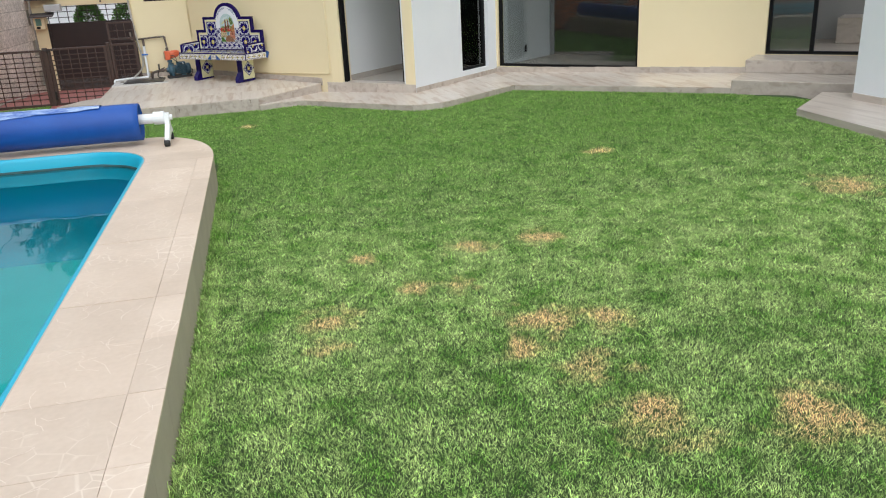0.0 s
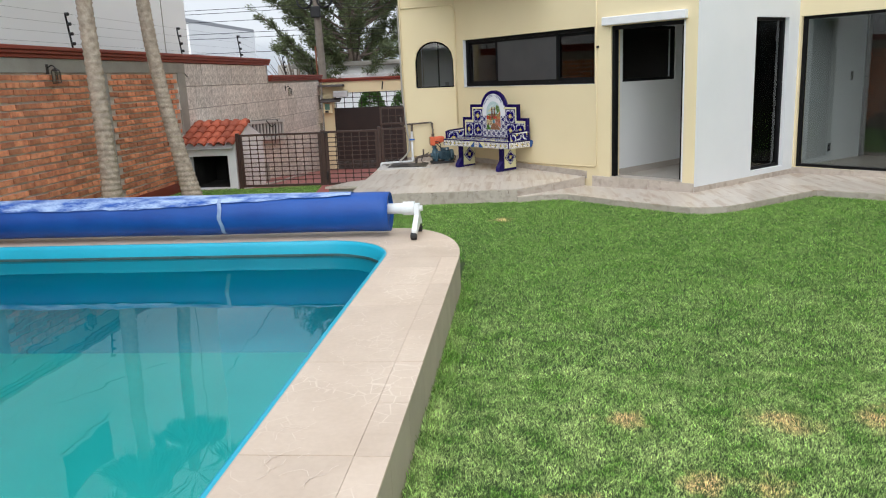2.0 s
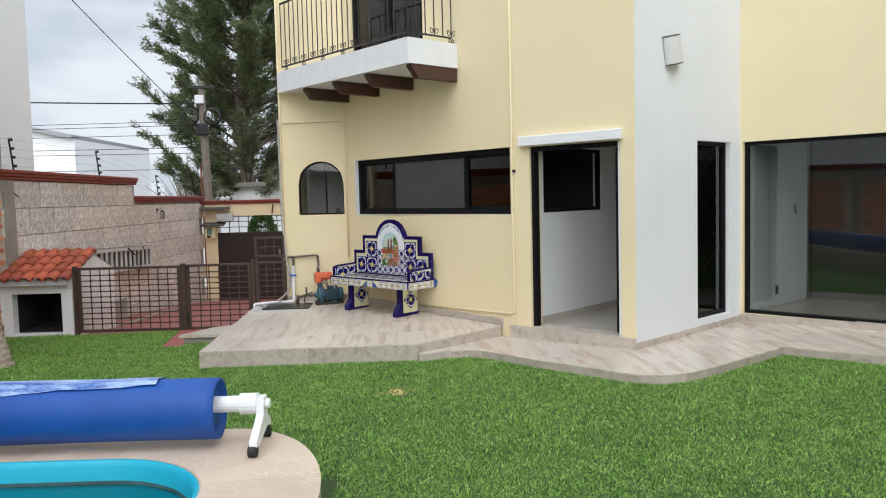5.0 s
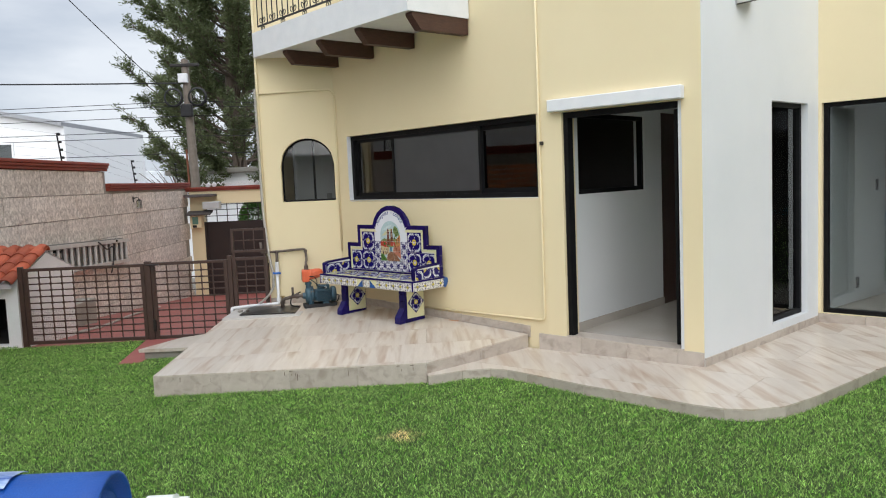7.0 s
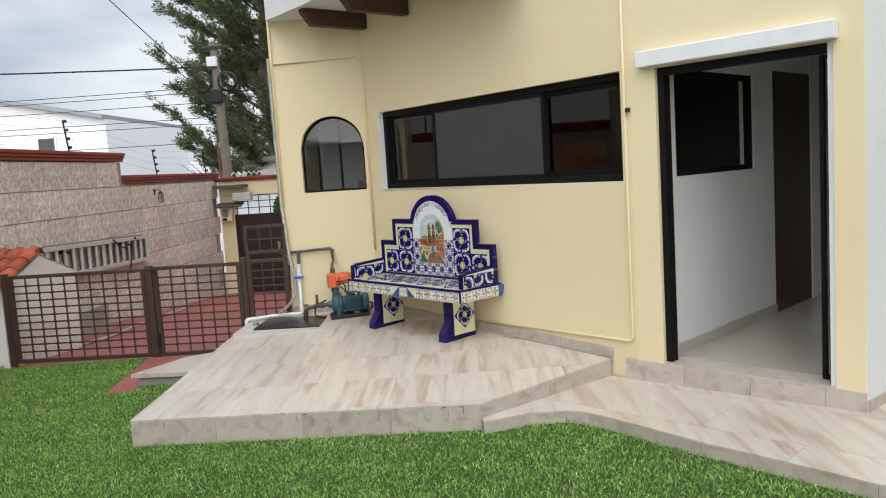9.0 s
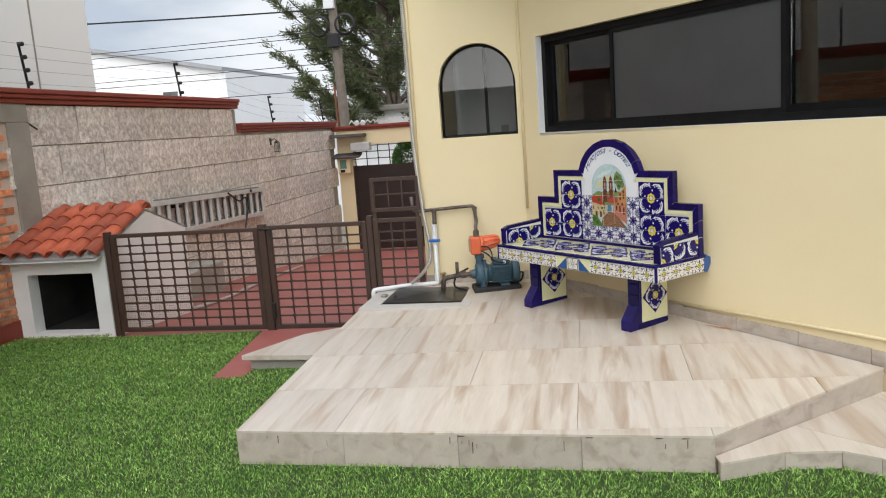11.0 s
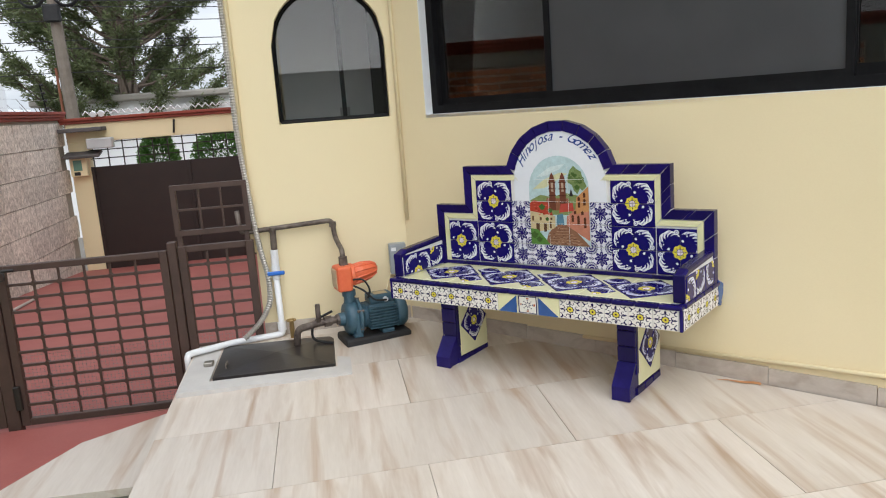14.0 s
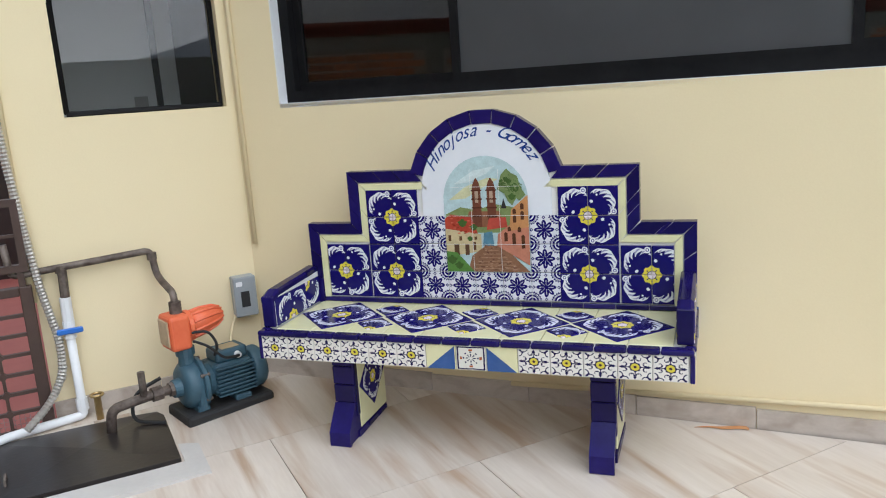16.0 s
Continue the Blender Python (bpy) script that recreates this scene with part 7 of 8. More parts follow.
# ---- street side ----
front = thing("street_wall", "cream yellow street wall with a red tiled top", "wall", kind="structure")
BY = 24.2
part("post", box(bmesh.new(), (-5.88, BY - 0.02, -1.6), (-5.56, BY + 0.2, 1.10), None, 0.008), YELLOW, front)
part("lintel", box(bmesh.new(), (-5.88, BY - 0.02, 1.10), (2.0, BY + 0.2, 1.42), None, 0.008), YELLOW, front)
for dz, h, out_ in ((0, 0.05, 0.03), (0.05, 0.05, 0.06)):
    part("cap", box(bmesh.new(), (-6.0, BY - 0.03 - out_, 1.421 + dz), (2.0, BY + 0.2 + out_, 1.421 + dz + h), None, 0.006), RED_CAP, front, "oxide red cap")
solo("ridge_spikes", tube(bmesh.new(), [(-5.6 + i * 0.06, BY + 0.1, 1.53 + (0.10 if i % 2 else 0.03)) for i in range(60)], 0.014, 5), PVC, "row of pale spikes along the street wall", "spikes", "stuff")
part("far_wall", one_box((-2.4, BY, -2.0), (2.0, BY + 0.2, 1.10)), YELLOW, front)
sgate = thing("street_gate", "dark brown sheet steel street gate with a small door", "gate")
part("sheet", box(bmesh.new(), (-5.55, BY + 0.02, -1.22), (-2.40, BY + 0.06, 0.655), None, 0.003), DARK_GATE, sgate)
for x_ in (-5.53, -3.9, -2.44):
    part("stile", box(bmesh.new(), (x_ - 0.03, BY - 0.01, -1.2), (x_ + 0.03, BY + 0.02, 0.66), None, 0.004), DARK_GATE, sgate)
for i in range(13):
    x_ = -5.5 + i * 0.255
    part("upper_bar", one_box((x_ - 0.009, BY + 0.02, 0.655), (x_ + 0.009, BY + 0.04, 1.10)), DARK_GATE, sgate)
for z_ in (0.80, 0.95, 1.08):
    part("upper_rail", one_box((-5.55, BY + 0.022, z_ - 0.009), (-2.4, BY + 0.038, z_ + 0.009)), DARK_GATE, sgate)
SLATE = matte("dark_slate_hood", (0.07, 0.065, 0.065), (0.12, 0.11, 0.11), scale=8, rough=0.7, bump=0.2)
solo("entry_hood", box(bmesh.new(), (-5.92, BY - 0.35, 0.0), (-5.20, BY - 0.02, 0.07), pose(0, 0, 1.28, 0, 0, 0), 0.01), SLATE, "dark slate hood over the gate post", "hood")
solo("meter_hood", box(bmesh.new(), (-0.3, -0.28, 0.0), (0.3, 0.0, 0.05), pose(-5.62, BY - 0.02, 0.90, 14, 0, 0), 0.01), SLATE, "small sloping dark slate hood", "hood")
solo("door_opener", box(bmesh.new(), (-5.50, BY - 0.30, 0.98), (-5.08, BY - 0.10, 1.16), None, 0.02, 2), matte("pale_grey_plastic", (0.42, 0.43, 0.44), (0.52, 0.53, 0.54), rough=0.5), "pale grey gate motor box under the hood", "motor box")
solo("opener_bracket", box(bmesh.new(), (-5.45, BY - 0.101, 1.02), (-5.15, BY - 0.02, 1.06)), IRON, "dark bracket of the gate motor", "bracket")
meter = thing("meter_niche", "yellow meter box with a green panel on the post", "meter box")
part("case", box(bmesh.new(), (-5.86, BY - 0.16, 0.52), (-5.58, BY - 0.021, 0.86), None, 0.01), YELLOW, meter)
part("panel", one_box((-5.80, BY - 0.165, 0.62), (-5.66, BY - 0.161, 0.80)), matte("dull_green", (0.10, 0.22, 0.18), (0.14, 0.28, 0.22), rough=0.5), meter)
part("dark_slot", one_box((-5.80, BY - 0.165, 0.54), (-5.70, BY - 0.161, 0.60)), RUBBER, meter)
for x_ in (-5.36, -5.22):
    solo("security_light", tube(bmesh.new(), [(x_, BY - 0.04, 1.50), (x_, BY - 0.05, 1.575), (x_, BY - 0.10, 1.58), (x_, BY - 0.17, 1.56)], [0.02, 0.025, 0.045, 0.05], 10), PVC, "small white floodlight over the gate", "light", group="gate lights")
solo("lintel_hook", tube(bmesh.new(), [(-4.05, BY - 0.04, 1.38), (-4.08, BY - 0.05, 1.15)], 0.02, 6), IRON, "dark iron hook on the lintel", "hook")

# ---- beyond the walls ----
HW = matte("white_neighbour_render", (0.88, 0.89, 0.90), (0.92, 0.93, 0.93), scale=0.8, rough=0.8, bump=0.05, fine=60)
nb = thing("neighbour_house", "tall blank white rendered neighbour building", "house")
part("wall", one_box((-16.0, -6.0, -1.0), (-7.0, 17.5, 9.5)), HW, nb)
part("roof", one_box((-16.1, -6.1, 9.5), (-6.95, 17.55, 9.7)), CEMENT, nb)
nwin = part("window", one_box((-7.0, 11.25, 4.0), (-6.985, 12.6, 4.65)), BLACK, nb, "dark side window")
part("frame", box(bmesh.new(), (-7.0, 11.2, 3.94), (-6.95, 12.65, 4.0)), HW, nwin)
part("joint_line", one_box((-7.0, 16.38, 1.0), (-6.99, 16.40, 9.5)), CEMENT, nb, "thin vertical joint")
sl = thing("far_house", "white two-storey house behind the street wall", "house")
part("wall", one_box((-52, 56, -2), (-23.3, 70, 5.0)), HW, sl)
bm = bmesh.new()
prof = [(-52, 5.0), (-52, 9.6), (-37, 8.8), (-23.3, 5.9), (-23.3, 5.0)]
va, vb = [bm.verts.new((x_, 56, z_)) for x_, z_ in prof], [bm.verts.new((x_, 70, z_)) for x_, z_ in prof]
bm.faces.new(va)
bm.faces.new(vb[::-1])
for i in range(5):
    bm.faces.new((va[i], va[(i + 1) % 5], vb[(i + 1) % 5], vb[i]))
part("gable", bm, HW, sl)
bm = bmesh.new()
for (xa, za), (xb, zb) in zip(prof[1:4], prof[2:4]):
    cs = [[bm.verts.new((x_, y_, z_ + dz)) for y_, dz in ((55.6, 0), (70, 0), (70, 0.25), (55.6, 0.25))] for x_, z_ in ((xa, za + 0.01), (xb, zb + 0.01))]
    bm.faces.new(cs[0])
    bm.faces.new(cs[1])
    for i in range(4):
        bm.faces.new((cs[0][i], cs[0][(i + 1) % 4], cs[1][(i + 1) % 4], cs[1][i]))
part("roof", bm, matte("grey_roof_sheet", (0.30, 0.31, 0.33), (0.38, 0.39, 0.41), rough=0.7), sl)
for x_ in (-33.5, -27.8):
    w_ = part("window", one_box((x_, 55.94, 3.0), (x_ + 1.1, 56.0, 4.9)), PANE_DARK, sl, "tall dark window")
    part("frame", frame_bars(bmesh.new(), pose(0, 55.9, 0), x_ - 0.1, x_ + 1.2, 2.9, 5.0, 0.12, 0.0, 0.09), HW, w_)
op = thing("opposite_house", "pale house across the street beyond the gate", "house")
part("wall", one_box((-9, 33.0, -2), (6, 40, 2.0)), HW, op)
part("roof", box(bmesh.new(), (-9.3, 32.7, 2.0), (6.3, 40.3, 2.2), None, 0.05), CEMENT, op)

# ---- foliage ----


def leaf_material(name, a, b):
    m = matte(name, a, b, scale=1.2, rough=0.55, bump=0.0, spread=0.3, vary=0.35)
    nn, ll = m.node_tree.nodes, m.node_tree.links
    p_ = nn["Principled BSDF"]
    tr, mx = nn.new("ShaderNodeBsdfTranslucent"), nn.new("ShaderNodeMixShader")
    ll.new(p_.inputs["Base Color"].links[0].from_socket, tr.inputs[0])
    mx.inputs[0].default_value = 0.3
    ll.new(p_.outputs[0], mx.inputs[1])
    ll.new(tr.outputs[0], mx.inputs[2])
    ll.new(mx.outputs[0], nn["Material Output"].inputs[0])
    return m


def leaves_mesh(name, centres, dirs, lens, widths, material, rng):
    """Many flat pointed leaves: each a diamond along its own direction."""
    k = len(centres)
    d = dirs / np.linalg.norm(dirs, axis=1, keepdims=True)
    s = np.cross(d, rng.normal(size=(k, 3)))
    s /= np.linalg.norm(s, axis=1, keepdims=True) + 1e-9
    L, W = lens[:, None], widths[:, None]
    v = np.stack([centres, centres + d * L * 0.5 + s * W, centres + d * L, centres + d * L * 0.5 - s * W], axis=1).reshape(-1, 3)
    me = bpy.data.meshes.new(name)
    me.vertices.add(4 * k)
    me.vertices.foreach_set("co", v.astype(np.float32).ravel())
    me.loops.add(4 * k)
    me.loops.foreach_set("vertex_index", np.arange(4 * k, dtype=np.int32))
    me.polygons.add(k)
    me.polygons.foreach_set("loop_start", np.arange(0, 4 * k, 4, dtype=np.int32))
    me.polygons.foreach_set("loop_total", np.full(k, 4, dtype=np.int32))
    me.update(calc_edges=True)
    me.materials.append(material)
    return me


rng = np.random.default_rng(7)
BARK = matte("grey_brown_bark", (0.075, 0.056, 0.042), (0.16, 0.125, 0.095), scale=6, rough=0.95, bump=0.8, stretch=(4, 4, 0.8))
PINE = leaf_material("pine_needles", (0.080, 0.108, 0.040), (0.185, 0.215, 0.098))
pine = thing("pine_tree", "tall loose grey-green pine behind the street wall", "tree", (-6.95, 34.0, -1.7))
trunk = bmesh.new()
tp = [Vector((0.15 * math.sin(i * 0.7), 0.1 * math.cos(i), i * 1.0)) for i in range(15)]
tube(trunk, tp, [0.34 - 0.021 * i for i in range(15)], 10)
limbs = bmesh.new()
cen, dr = [], []
r_py = random.Random(5)
for i in range(190):
    h = 2.0 + 11.8 * (i / 190) ** 0.92
    a = r_py.uniform(0, 2 * math.pi)
    reach = (4.3 * (1 - ((h - 4.2) / 10.5) ** 2) if h > 4.2 else 4.0 + 0.3 * (h - 2.2)) * r_py.uniform(0.50, 0.95)
    reach = max(0.8, reach)
    base = Vector((0.1, 0, h))
    rise = reach * r_py.uniform(0.25, 0.9)
    path_ = [base + Vector((math.cos(a) * reach * t_, math.sin(a) * reach * t_, rise * t_ ** 1.4)) + 0.12 * Vector((r_py.uniform(-1, 1), r_py.uniform(-1, 1), r_py.uniform(-1, 1))) * t_ for t_ in (0, 0.25, 0.5, 0.75, 1.0)]
    tube(limbs, path_, [0.06, 0.045, 0.03, 0.02, 0.008], 5)
    for k in range(int(16 + reach * 8)):
        t_ = r_py.uniform(0.22, 1.0) ** 0.8
        j = min(3, int(t_ * 4))
        p_ = path_[j] + (path_[j + 1] - path_[j]) * (t_ * 4 - j)
        out_ = Vector((math.cos(a) + r_py.uniform(-0.9, 0.9), math.sin(a) + r_py.uniform(-0.9, 0.9), r_py.uniform(0.2, 1.3))).normalized()
        twig = r_py.uniform(0.25, 0.62)
        q_ = p_ + out_ * twig
        tube(limbs, [p_, (p_ + q_) / 2 + Vector((0, 0, 0.04)), q_], [0.012, 0.009, 0.004], 3, False)
        for s_ in range(34):
            u = r_py.uniform(0.25, 1.05)
            cen.append(p_ + out_ * twig * u + 0.05 * Vector((r_py.gauss(0, 1), r_py.gauss(0, 1), r_py.gauss(0, 1))))
            dr.append(out_ * 0.7 + Vector((r_py.uniform(-0.9, 0.9), r_py.uniform(-0.9, 0.9), r_py.uniform(-0.6, 0.6))))
part("trunk", trunk, BARK, pine, "", True)
tagged(part("branchwork", limbs, BARK, pine, "thin grey-brown branches"), kind="stuff")
cen, dr = np.array(cen), np.array(dr)
ob = new("crown", leaves_mesh("crown", cen, dr, rng.uniform(0.09, 0.19, len(cen)), rng.uniform(0.013, 0.022, len(cen)), PINE, rng))
ob.parent = pine

# palms
PALMB = matte("diamond_palm_bark", (0.27, 0.215, 0.165), (0.54, 0.455, 0.36), scale=16, rough=0.95, bump=0.9, fine=60, spread=0.25)
FROND = leaf_material("palm_frond_green", (0.060, 0.11, 0.030), (0.13, 0.20, 0.07))
DEAD = leaf_material("dry_palm_skirt", (0.10, 0.075, 0.055), (0.20, 0.16, 0.12))


def palm(at, path_, radii, label, seed):
    ob = thing("palm_tree", label, "palm tree", at, "palms by the pool")
    r_ = random.Random(seed)
    pts = [Vector(p_) for p_ in path_]
    dense_, rad = [], []
    for i in range(len(pts) - 1):
        for k in range(40):
            t_ = k / 40
            dense_.append(pts[i].lerp(pts[i + 1], t_))
            rad.append(radii[i] + (radii[i + 1] - radii[i]) * t_)
    bm = bmesh.new()
    sides = 14
    rings_ = []
    for i, (p_, rr) in enumerate(zip(dense_, rad)):
        rings_.append([bm.verts.new(p_ + Vector((math.cos(a), math.sin(a), 0)) * rr * (1 + 0.10 * math.sin(4 * a + i * 0.9) * math.sin(4 * a - i * 0.9) + r_.uniform(-0.02, 0.02))) for a in [2 * math.pi * (k + 0.5 * (i % 2)) / sides for k in range(sides)]])
    for q_, s_ in zip(rings_, rings_[1:]):
        for k in range(sides):
            bm.faces.new((q_[k], q_[(k + 1) % sides], s_[(k + 1) % sides], s_[k]))
    bm.faces.new(rings_[0][::-1])
    bm.faces.new(rings_[-1])
    part("trunk", bm, PALMB, ob, "", True)
    topp = pts[-1]
    for group_, mat_, nfr in (("crown", FROND, 17), ("dead_skirt", DEAD, 12)):
        c_, d_, l_, w_ = [], [], [], []
        for f_ in range(nfr):
            a = 2 * math.pi * f_ / nfr + r_.uniform(-0.2, 0.2)
            el = r_.uniform(-0.2, 1.2) if group_ == "crown" else r_.uniform(-1.35, -0.8)
            hd = Vector((math.cos(a) * math.cos(el), math.sin(a) * math.cos(el), math.sin(el)))
            hub = topp + hd * (0.9 if group_ == "crown" else 0.55) + Vector((0, 0, 0.1))
            for k in range(26):
                an = (k / 25 - 0.5) * 2.6
                sd = hd.cross(Vector((0, 0, 1))).normalized()
                ld = hd * math.cos(an) + sd * math.sin(an) + Vector((0, 0, -0.25 if group_ == "crown" else -0.5))
                c_.append(hub)
                d_.append(ld)
                l_.append(r_.uniform(0.55, 0.8) * (1 if group_ == "crown" else 0.75))
                w_.append(0.018)
            for k in range(4):
                c_.append(topp)
                d_.append(hd)
                l_.append(1.0)
                w_.append(0.012)
        me = leaves_mesh(group_, np.array(c_), np.array(d_), np.array(l_), np.array(w_), mat_, rng)
        o2 = new(group_, me)
        o2.parent = ob
    return ob


palm((-4.80, 11.90, -0.34), [(0.06, 0, 0), (-0.10, 0, 0.8), (-0.25, 0, 1.6), (-0.35, 0.0, 2.4), (-0.41, 0.0, 3.2), (-0.44, 0, 4.9)], [0.16, 0.110, 0.098, 0.092, 0.088, 0.085], "leaning palm with diamond-scarred trunk and drooping dry skirt", 3)
palm((-5.22, 10.55, -0.34), [(-0.04, 0, 0), (-0.04, 0, 0.8), (-0.05, 0, 1.7), (-0.075, 0, 2.9), (-0.09, 0, 4.8)], [0.15, 0.112, 0.102, 0.092, 0.088], "slim palm with diamond-scarred trunk beside the brick wall", 4)

# topiary across the street
SHRUB = leaf_material("clipped_shrub_leaf", (0.035, 0.10, 0.015), (0.10, 0.20, 0.035))


def shrub(at, w, h, seed, label):
    ob = thing("shrub", label, "shrub", at, "clipped shrubs across the street")
    r_ = np.random.default_rng(seed)
    k = 5200
    v = r_.normal(size=(k, 3))
    v /= np.linalg.norm(v, axis=1, keepdims=True)
    rad = r_.uniform(0.72, 1.03, (k, 1))
    c_ = v * rad * np.array([w, w, h]) + np.array([0, 0, h])
    part("stem", tube(bmesh.new(), [(0, 0, -1.5), (0, 0, h)], 0.05, 6), BARK, ob)
    o2 = new("foliage", leaves_mesh("foliage", c_, v + r_.normal(size=(k, 3)) * 0.5, r_.uniform(0.05, 0.10, k), r_.uniform(0.015, 0.03, k), SHRUB, r_))
    o2.parent = ob
    return ob


shrub((-5.05, 27.5, -0.35), 0.42, 0.75, 1, "round clipped green shrub seen over the gate")
shrub((-3.75, 27.5, -0.35), 0.60, 0.75, 2, "wide clipped green hedge seen over the gate")

# utility pole and lines
pole = thing("utility_pole", "concrete utility pole with coiled cables and a box", "utility pole", (-6.55, 27.2, -1.8))
CONC = matte("pole_concrete", (0.15, 0.125, 0.10), (0.24, 0.205, 0.17), scale=8, rough=0.9, bump=0.3)
part("shaft", tube(bmesh.new(), [(0, 0, 0), (-0.05, 0, 3.6), (-0.12, 0, 6.9)], [0.15, 0.13, 0.10], 10), CONC, pole)
part("earth_pipe", tube(bmesh.new(), [(-0.17, -0.05, 0.2), (-0.22, -0.05, 4.4)], 0.03, 6), matte("rusty_pipe", (0.16, 0.06, 0.03), (0.24, 0.09, 0.05), rough=0.8), pole)
part("box", box(bmesh.new(), (-0.28, -0.2, 6.25), (-0.02, -0.08, 6.5), None, 0.01), PVC, pole, "pale service box")
for sx in (-0.45, 0.22):
    bm = bmesh.new()
    for k in range(4):
        tube(bm, [(sx + (0.26 - 0.012 * k) * math.cos(a), -0.14 - 0.01 * k, 5.85 + (0.26 - 0.012 * k) * math.sin(a)) for a in [2 * math.pi * i / 20 for i in range(21)]], 0.014, 5, False)
    part("cable_coil", bm, RUBBER, pole, "coiled black cable")
part("splice_box", box(bmesh.new(), (-0.26, -0.22, 5.3), (0.06, -0.06, 5.65), None, 0.03), RUBBER, pole)
part("cross_arm", box(bmesh.new(), (-0.5, -0.13, 6.7), (0.3, -0.05, 6.78), None, 0.01), IRON, pole)


def line(a, b, sag, r, label):
    a, b = Vector(a), Vector(b)
    pts = [a.lerp(b, i / 16) - Vector((0, 0, sag * 4 * (i / 16) * (1 - i / 16))) for i in range(17)]
    return solo("overhead_cable", tube(bmesh.new(), pts, r, 4, False), RUBBER, label, "cable", group="overhead cables")


line((-40, 21, 6.4), (-6.7, 27.1, 4.45), 0.5, 0.024, "thick black overhead cable to the pole")
for k, (z, dz) in enumerate(((3.95, 0.35), (3.83, 0.35), (3.55, 0.3), (3.15, 0.25), (2.98, 0.2), (2.5, 0.2))):
    line((-60, 27.4 + 0.1 * k, z + 1.0), (-6.6, 27.2, z), dz, 0.011, "thin overhead telephone cable")
    line((-6.6, 27.2, z), (14, 28.5, z + 0.2), dz, 0.011, "thin overhead telephone cable")
line((-12.5, 17.0, 12.5), (-6.7, 27.1, 3.7), 0.2, 0.011, "thin service cable rising to the roof")
line((-7.0, 11.3, 3.15), (-5.5, 11.9, 2.75), 0.02, 0.006, "thin wire tied between the palm and the wall")

# low far skyline
sky_row = thing("far_buildings", "low pale buildings on the hazy skyline", "buildings")
r_py = random.Random(9)
for i in range(14):
    x_ = -70 + i * 5.2
    part("far_block", box(bmesh.new(), (x_, 118 + r_py.uniform(0, 15), -2), (x_ + r_py.uniform(3, 5), 140, r_py.uniform(2.0, 6.0)), None, 0.1), HW if i % 3 else CEMENT, sky_row)
hz = thing("far_tree", "grey leafless far tree above the wall", "tree", (-17.5, 62, -1.5))
bm = bmesh.new()
for i in range(46):
    a, e = r_py.uniform(0, 6.28), r_py.uniform(0.3, 1.4)
    d = Vector((math.cos(a) * math.cos(e), math.sin(a) * math.cos(e), math.sin(e)))
    tube(bm, [Vector((0, 0, 1.5)), Vector((0, 0, 2)) + d * 1.6, Vector((0, 0, 2.2)) + d * r_py.uniform(2.5, 4.4) + Vector((0, 0, 0.4))], [0.07, 0.04, 0.012], 4, False)
tube(bm, [(0, 0, 0), (0, 0, 2)], [0.2, 0.12], 6)
part("branches", bm, BARK, hz)

# ---- pieces: tiles, bricks, blocks ----
def clip(poly, a, b, keep):
    """The part of a polygon on one side: axis a (0 or 1), bound b, keep 1 for above."""
    out = []
    for p_, q_ in zip(poly, poly[1:] + poly[:1]):
        ip, iq = (p_[a] - b) * keep >= 0, (q_[a] - b) * keep >= 0
        if ip:
            out.append(p_)
        if ip != iq:
            t_ = (b - p_[a]) / (q_[a] - p_[a])
            out.append((p_[0] + (q_[0] - p_[0]) * t_, p_[1] + (q_[1] - p_[1]) * t_))
    return out


def area(poly):
    return 0.5 * sum(p_[0] * q_[1] - q_[0] * p_[1] for p_, q_ in zip(poly, poly[1:] + poly[:1]))


def pave(outline, m, w, h, height, material, parent, name, shift=0.5, x_from=0.0, y_from=0.0, gap=0.0012, thick=0.010):
    """Tiles w by h in the axes of m, cut to the outline, laid on the slope height(x, y)."""
    inv = m.inverted()
    loc = [tuple((inv @ Vector((x_, y_, 0)))[:2]) for x_, y_ in outline]
    if area(loc) < 0:
        loc = loc[::-1]
    xs, ys = [p_[0] for p_ in loc], [p_[1] for p_ in loc]
    j = math.floor((min(ys) - y_from) / h)
    while y_from + j * h < max(ys):
        i = math.floor((min(xs) - x_from) / w) - 1
        while x_from + i * w < max(xs):
            x0, y0 = x_from + (i + (shift if j % 2 else 0)) * w, y_from + j * h
            poly = loc
            for a, b, k in ((0, x0 + gap, 1), (0, x0 + w - gap, -1), (1, y0 + gap, 1), (1, y0 + h - gap, -1)):
                poly = clip(poly, a, b, k) if len(poly) > 2 else []
            clean = []
            for p_ in poly:
                if not clean or math.hypot(p_[0] - clean[-1][0], p_[1] - clean[-1][1]) > 1e-4:
                    clean.append(p_)
            if len(clean) > 2 and math.hypot(clean[0][0] - clean[-1][0], clean[0][1] - clean[-1][1]) < 1e-4:
                clean.pop()
            if len(clean) > 2 and area(clean) > 0.0015:
                world_ = [tuple((m @ Vector((*p_, 0)))[:2]) for p_ in clean]
                lift = random.uniform(0, 0.0008)
                bm = prism(bmesh.new(), world_, lambda x_, y_: height(x_, y_) - thick, lambda x_, y_: height(x_, y_) + lift)
                part(name, bm, material, parent)
            i += 1
        j += 1


pave(DECK, Matrix(), 1.16, 0.58, deck_z, STREAK, terrace, "floor_tile", 0.5, -0.075, 11.82)
pave(PATH, MD @ pose(0, 0, 0, 0, 0, 0), 1.16, 0.58, path_z, STREAK, walkway, "floor_tile", 0.5, 0.2, -0.1)


